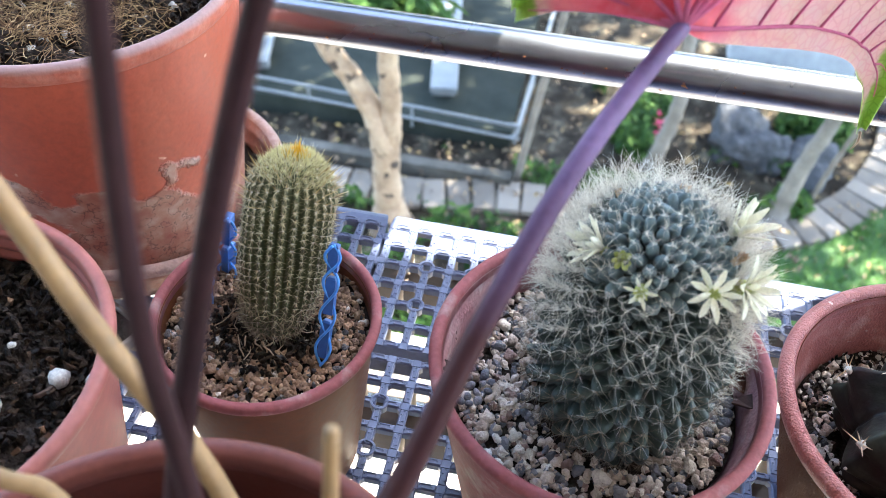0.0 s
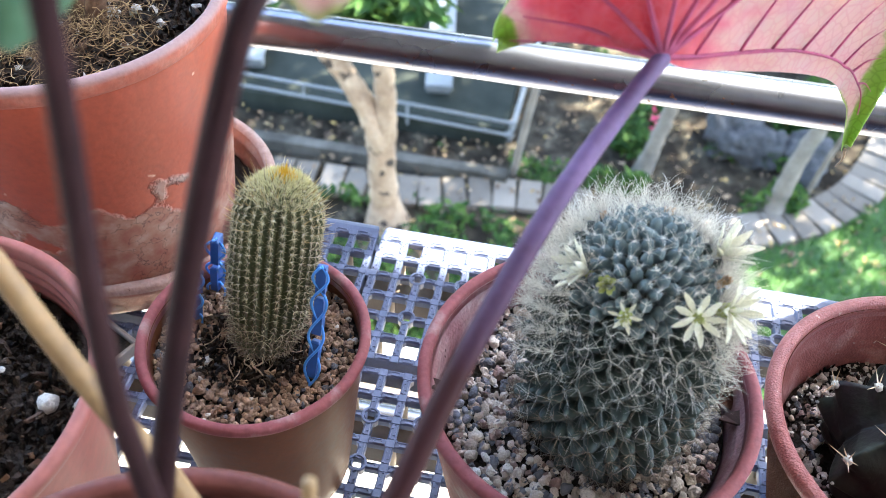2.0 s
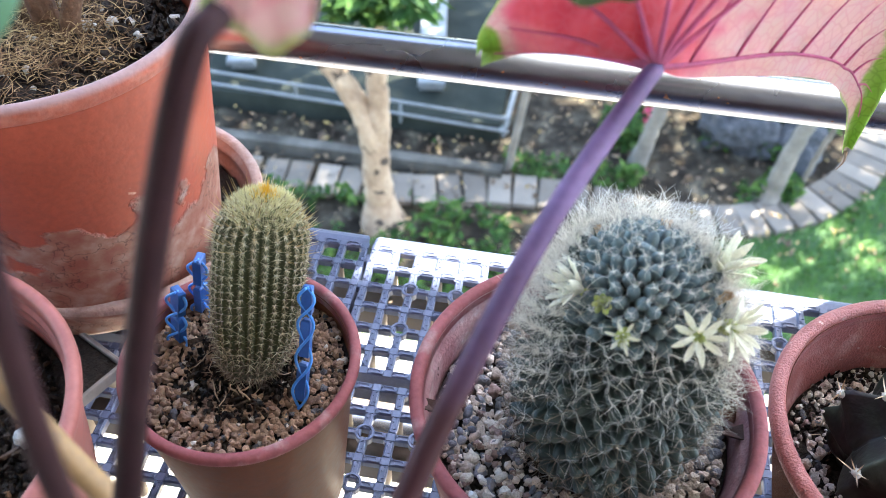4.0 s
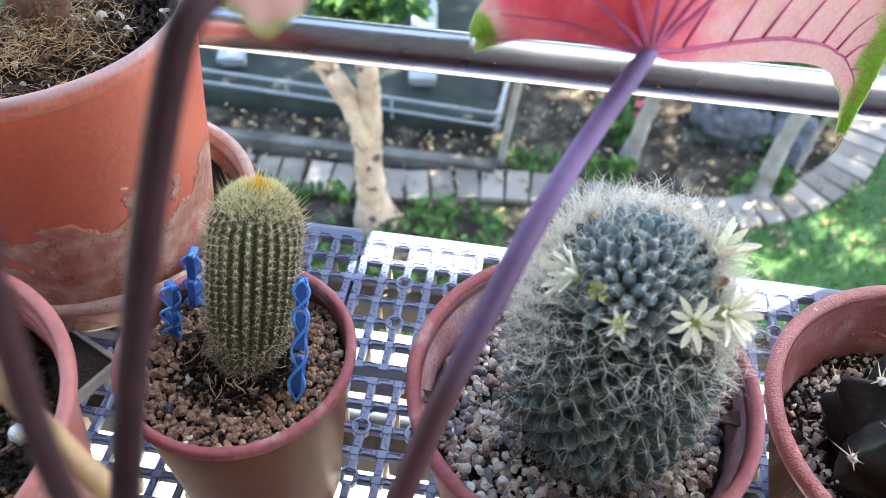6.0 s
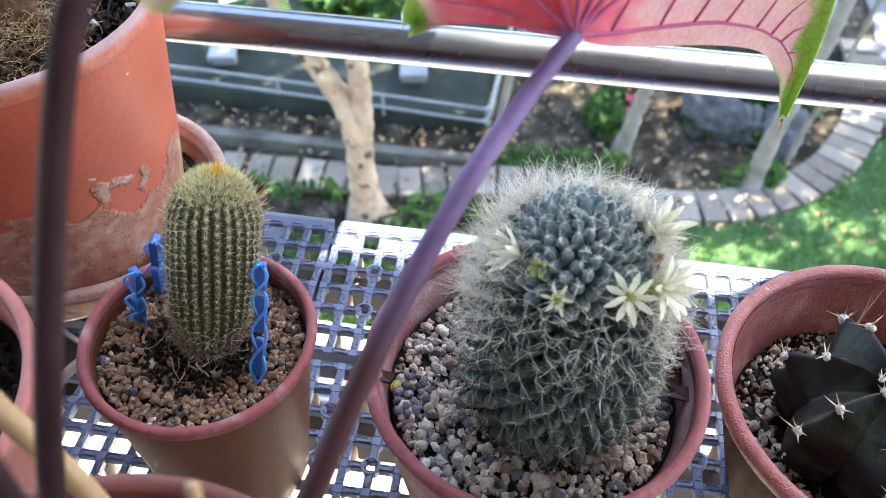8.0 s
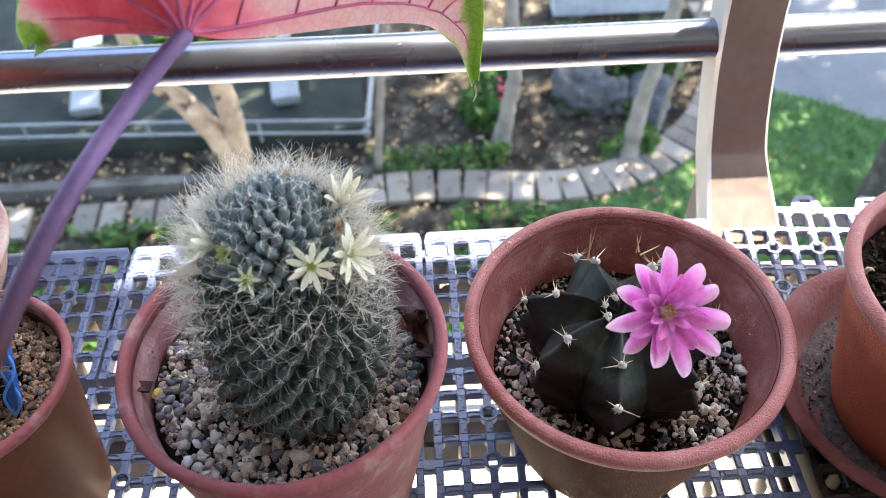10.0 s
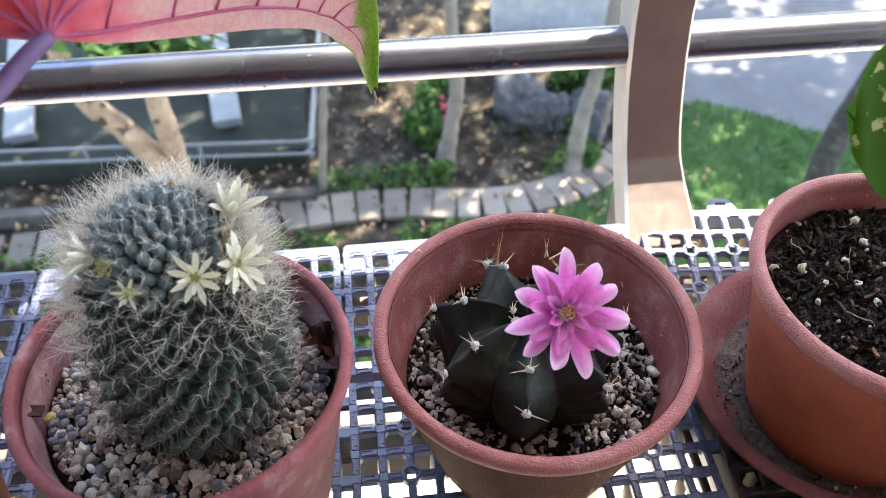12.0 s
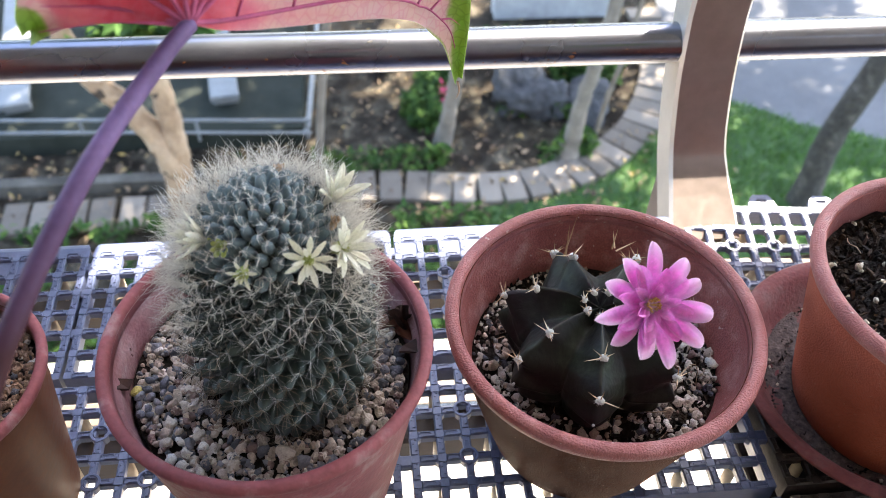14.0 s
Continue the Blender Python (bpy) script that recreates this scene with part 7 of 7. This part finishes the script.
def tree(base, limbs, mat, label, crown, crown_r, n_leaves, seed, leaf=0.09, extra=(), spread=0.085):
    """Tapered trunk with limbs and a crown of many small leaves with gaps. limbs: lists of (x, y, z, radius)."""
    t = root("tree", base, label, "tree", "garden trees")
    b0 = Vector(base)
    for i, lm in enumerate(limbs):
        g = Geo()
        path = smooth_path([Vector(p[:3]) - b0 for p in lm], 6)
        rr = [lm[min(int(k / 6), len(lm) - 1)][3] + (lm[min(int(k / 6) + 1, len(lm) - 1)][3] - lm[min(int(k / 6), len(lm) - 1)][3]) * (k % 6) / 6 for k in range(len(path))]
        rn = random.Random(seed + i)
        path = [p + Vector((rn.uniform(-1, 1), rn.uniform(-1, 1), 0)) * 0.006 for p in path]
        g.tube(path, rr, 14)
        part("trunk" if i == 0 else "limb", g.mesh("trunk", mat), t)
    rn = random.Random(seed * 3)
    pts = []
    clumps = []
    while len(clumps) < max(10, n_leaves // 55):
        v = Vector((rn.uniform(-1, 1), rn.uniform(-1, 1), rn.uniform(-.55, .7)))
        if v.length < 1:
            clumps.append(v)
    for _ in range(n_leaves):
        c = rn.choice(clumps)
        v = c * crown_r + Vector((rn.gauss(0, 1), rn.gauss(0, 1), rn.gauss(0, .7))) * crown_r * spread
        pts.append(tuple(Vector(crown) + v - b0))
    pts += [tuple(Vector(p) - b0) for p in extra]
    leaf_stuff("crown", pts, leaf, FOLIAGE, "", (-0.02, 0.02), seed, 0.4, t)
    return t


rt = random.Random(77)
TUFT = [(-1.02 + rt.gauss(0, .16), 4.50 + rt.gauss(0, .10), -2.42 + abs(rt.gauss(0, .13))) for _ in range(170)]
tree((-1.06, 4.57, G), [[(-1.01, 4.57, G - 0.05, 0.19), (-1.03, 4.57, -4.0, 0.112), (-1.05, 4.57, -3.7, 0.098), (-1.06, 4.57, -3.42, 0.102), (-1.125, 4.57, -3.22, 0.082), (-1.275, 4.58, -2.936, 0.074), (-1.458, 4.60, -2.692, 0.068), (-1.62, 4.7, -2.2, 0.055), (-2.1, 4.9, -1.3, 0.03)],
                        [(-1.05, 4.57, -3.60, 0.075), (-1.015, 4.57, -3.3, 0.074), (-1.025, 4.58, -2.9, 0.068), (-1.038, 4.6, -2.6, 0.064), (-1.02, 4.62, -2.2, 0.058), (-0.8, 4.8, -1.2, 0.03)]],
     BARK, "pale-barked garden tree forking low", (-1.3, 5.4, -0.6), 1.5, 1500, 31, extra=TUFT)
tree((0.87, 5.62, G), [[(0.86, 5.62, G - 0.05, 0.085), (0.90, 5.62, -3.95, 0.06), (0.945, 5.62, -3.6, 0.055), (0.955, 5.62, -3.3, 0.05), (0.90, 5.62, -2.85, 0.045), (0.9, 5.9, -1.2, 0.03)]],
     BARK_GREY, "thin grey garden tree in the bed", (0.9, 6.2, -0.6), 1.3, 900, 32)
tree((1.88, 5.36, G), [[(1.85, 5.36, G - 0.05, 0.12), (1.88, 5.36, -4.05, 0.075), (1.91, 5.36, -3.65, 0.06), (1.97, 5.36, -3.3, 0.055), (2.03, 5.36, -2.75, 0.05), (2.3, 5.7, -1.2, 0.03)],
                       [(2.10, 5.50, -4.2, 0.02), (2.16, 5.50, -3.7, 0.02), (2.24, 5.50, -3.2, 0.018), (2.3, 5.5, -2.4, 0.015)]],
     BARK_GREY, "slanting grey garden tree beside a rock", (2.3, 6.2, -0.6), 1.3, 900, 33)
tree((3.61, 4.68, G), [[(3.60, 4.68, G - 0.05, 0.13), (3.60, 4.68, -3.9, 0.10), (3.605, 4.68, -3.5, 0.095), (3.70, 4.68, -3.0, 0.09), (3.86, 4.72, -2.4, 0.085), (4.3, 5.0, -1.2, 0.05)]],
     BARK_DARK, "dark slanting tree on the lawn", (4.6, 6.6, 0.2), 1.9, 2600, 34)

# trees added out of view; their gappy crowns throw dappled shade on the garden
for x, y, r, cnt, sd in ((-1.8, 8.4, 3.3, 9000, 41), (1.2, 8.6, 3.3, 6200, 42), (4.3, 8.4, 3.3, 2900, 43), (7.0, 9.8, 3.1, 4200, 44), (8.0, 7.4, 2.6, 2500, 45)):
    yb = y + 3.4
    tree((x, yb, G), [[(x, yb, G - 0.05, 0.20), (x + 0.05, yb, -3.0, 0.17), (x - 0.05, yb - 0.2, -1.0, 0.15), (x, yb - 0.8, 1.8, 0.11), (x, y, 4.0, 0.05)],
                      [(x, yb - 0.4, 0.4, 0.09), (x - 0.7, yb - 1.2, 2.0, 0.06), (x - 1.4, y - 0.6, 3.6, 0.03)], [(x, yb - 0.5, 0.8, 0.09), (x + 0.8, yb - 1.3, 2.4, 0.06), (x + 1.5, y - 0.8, 3.8, 0.03)]],
         BARK_GREY, "tall leafy garden tree that shades the bed", (x, y, 3.3), r, cnt, sd, leaf=0.125, spread=0.055)

for nm, x, y, s, sd in (("rock", 1.60, 6.10, 0.30, 3), ("rock", 1.86, 6.02, 0.20, 5), ("rock", 2.16, 5.98, 0.21, 8)):
    me = lump("rock", sd, ROCK, 4, 0.55, 0.85)
    o = tagged(new("rock", me), "rough grey garden rock beside the trees", "rock", "garden rocks")
    o.matrix_basis = pose(x, y, G + s * 0.4, 0, 0, sd * 40) @ Matrix.Diagonal((s, s, s, 1))

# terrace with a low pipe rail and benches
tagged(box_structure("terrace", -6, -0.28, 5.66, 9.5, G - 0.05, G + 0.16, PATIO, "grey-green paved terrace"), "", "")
box_structure("kerb", -6, -0.2, 5.16, 5.26, G - 0.05, G + 0.10, DARKWALL, "kerb along the terrace bed, coloured dark as in shade")
fence = root("pipe_fence", (-0.225, 5.58, G), "low grey pipe fence round the terrace", "fence", kind="structure")
FI = Matrix.Translation((0.225, -5.58, -G))
for z in (-3.9, -4.0):
    off = 0.0 if z > -3.95 else 0.03
    o = tube_part("pipe", [(-6, 5.80 - off, z), (-2.8, 5.72 - off, z), (-0.42, 5.585 - off, z), (-0.29, 5.58 - off, z), (-0.235, 5.60, z), (-0.222, 5.68, z), (-0.19, 6.4, z), (-0.13, 7.6, z), (-0.1, 8.8, z)], 0.013, WHITE_SHADED, fence, n=12)
    o.matrix_basis = FI
for x, y in ((-2.0, 5.68), (-1.1, 5.62), (-0.24, 5.60), (-0.19, 6.4), (-3.0, 5.72)):
    o = tube_part("upright", [(x, y, G + 0.1), (x, y, -4.05), (x, y, -3.9)], 0.013, WHITE_SHADED, fence, n=10)
    o.matrix_basis = FI
for x0, y0, x1, y1 in ((-0.90, 5.92, -1.16, 7.6), (-2.55, 5.90, -2.9, 7.6)):
    t = root("bench", ((x0 + x1) / 2, (y0 + y1) / 2, G + 0.16), "long white slatted garden bench", "bench", "garden benches")
    ang = math.degrees(math.atan2(y1 - y0, x1 - x0))
    L = math.hypot(x1 - x0, y1 - y0)
    g = Geo()
    g.slab(-L / 2, L / 2, -0.115, 0.115, 0.10, 0.15, 0.008)
    o = part("seat", g.mesh("seat", WHITE_SHADED, False), t)
    o.matrix_basis = pose(0, 0, 0, 0, 0, ang)
    for s in (-0.42, 0.42):
        g = Geo()
        g.slab(s * L - 0.04, s * L + 0.04, -0.10, 0.10, 0.0, 0.10, 0.004)
        o = part("leg", g.mesh("leg", WHITE_SHADED, False), t)
        o.matrix_basis = pose(0, 0, 0, 0, 0, ang)
stake = root("garden_stake", (-0.166, 5.308, G), "slim weathered wooden stake in the bed", "stake")
o = tube_part("stake", [(-0.166, 5.308, G - 0.05), (-0.09, 5.308, -3.5), (-0.01, 5.308, -2.85), (0.03, 5.308, -2.5)], (0.03, 0.026), BARK_GREY, stake, n=10)
o.matrix_basis = Matrix.Translation((0.166, -5.308, -G))
low = root("garden_wall", (2.1, 7.55, G), "low pale rendered garden wall behind the bed", "wall", kind="structure")
g = Geo()
g.slab(-0.55, 0.62, -0.1, 0.1, 0.0, 0.9, 0.01)
part("plaster_face", g.mesh("plaster_face", CONCRETE, False), low)
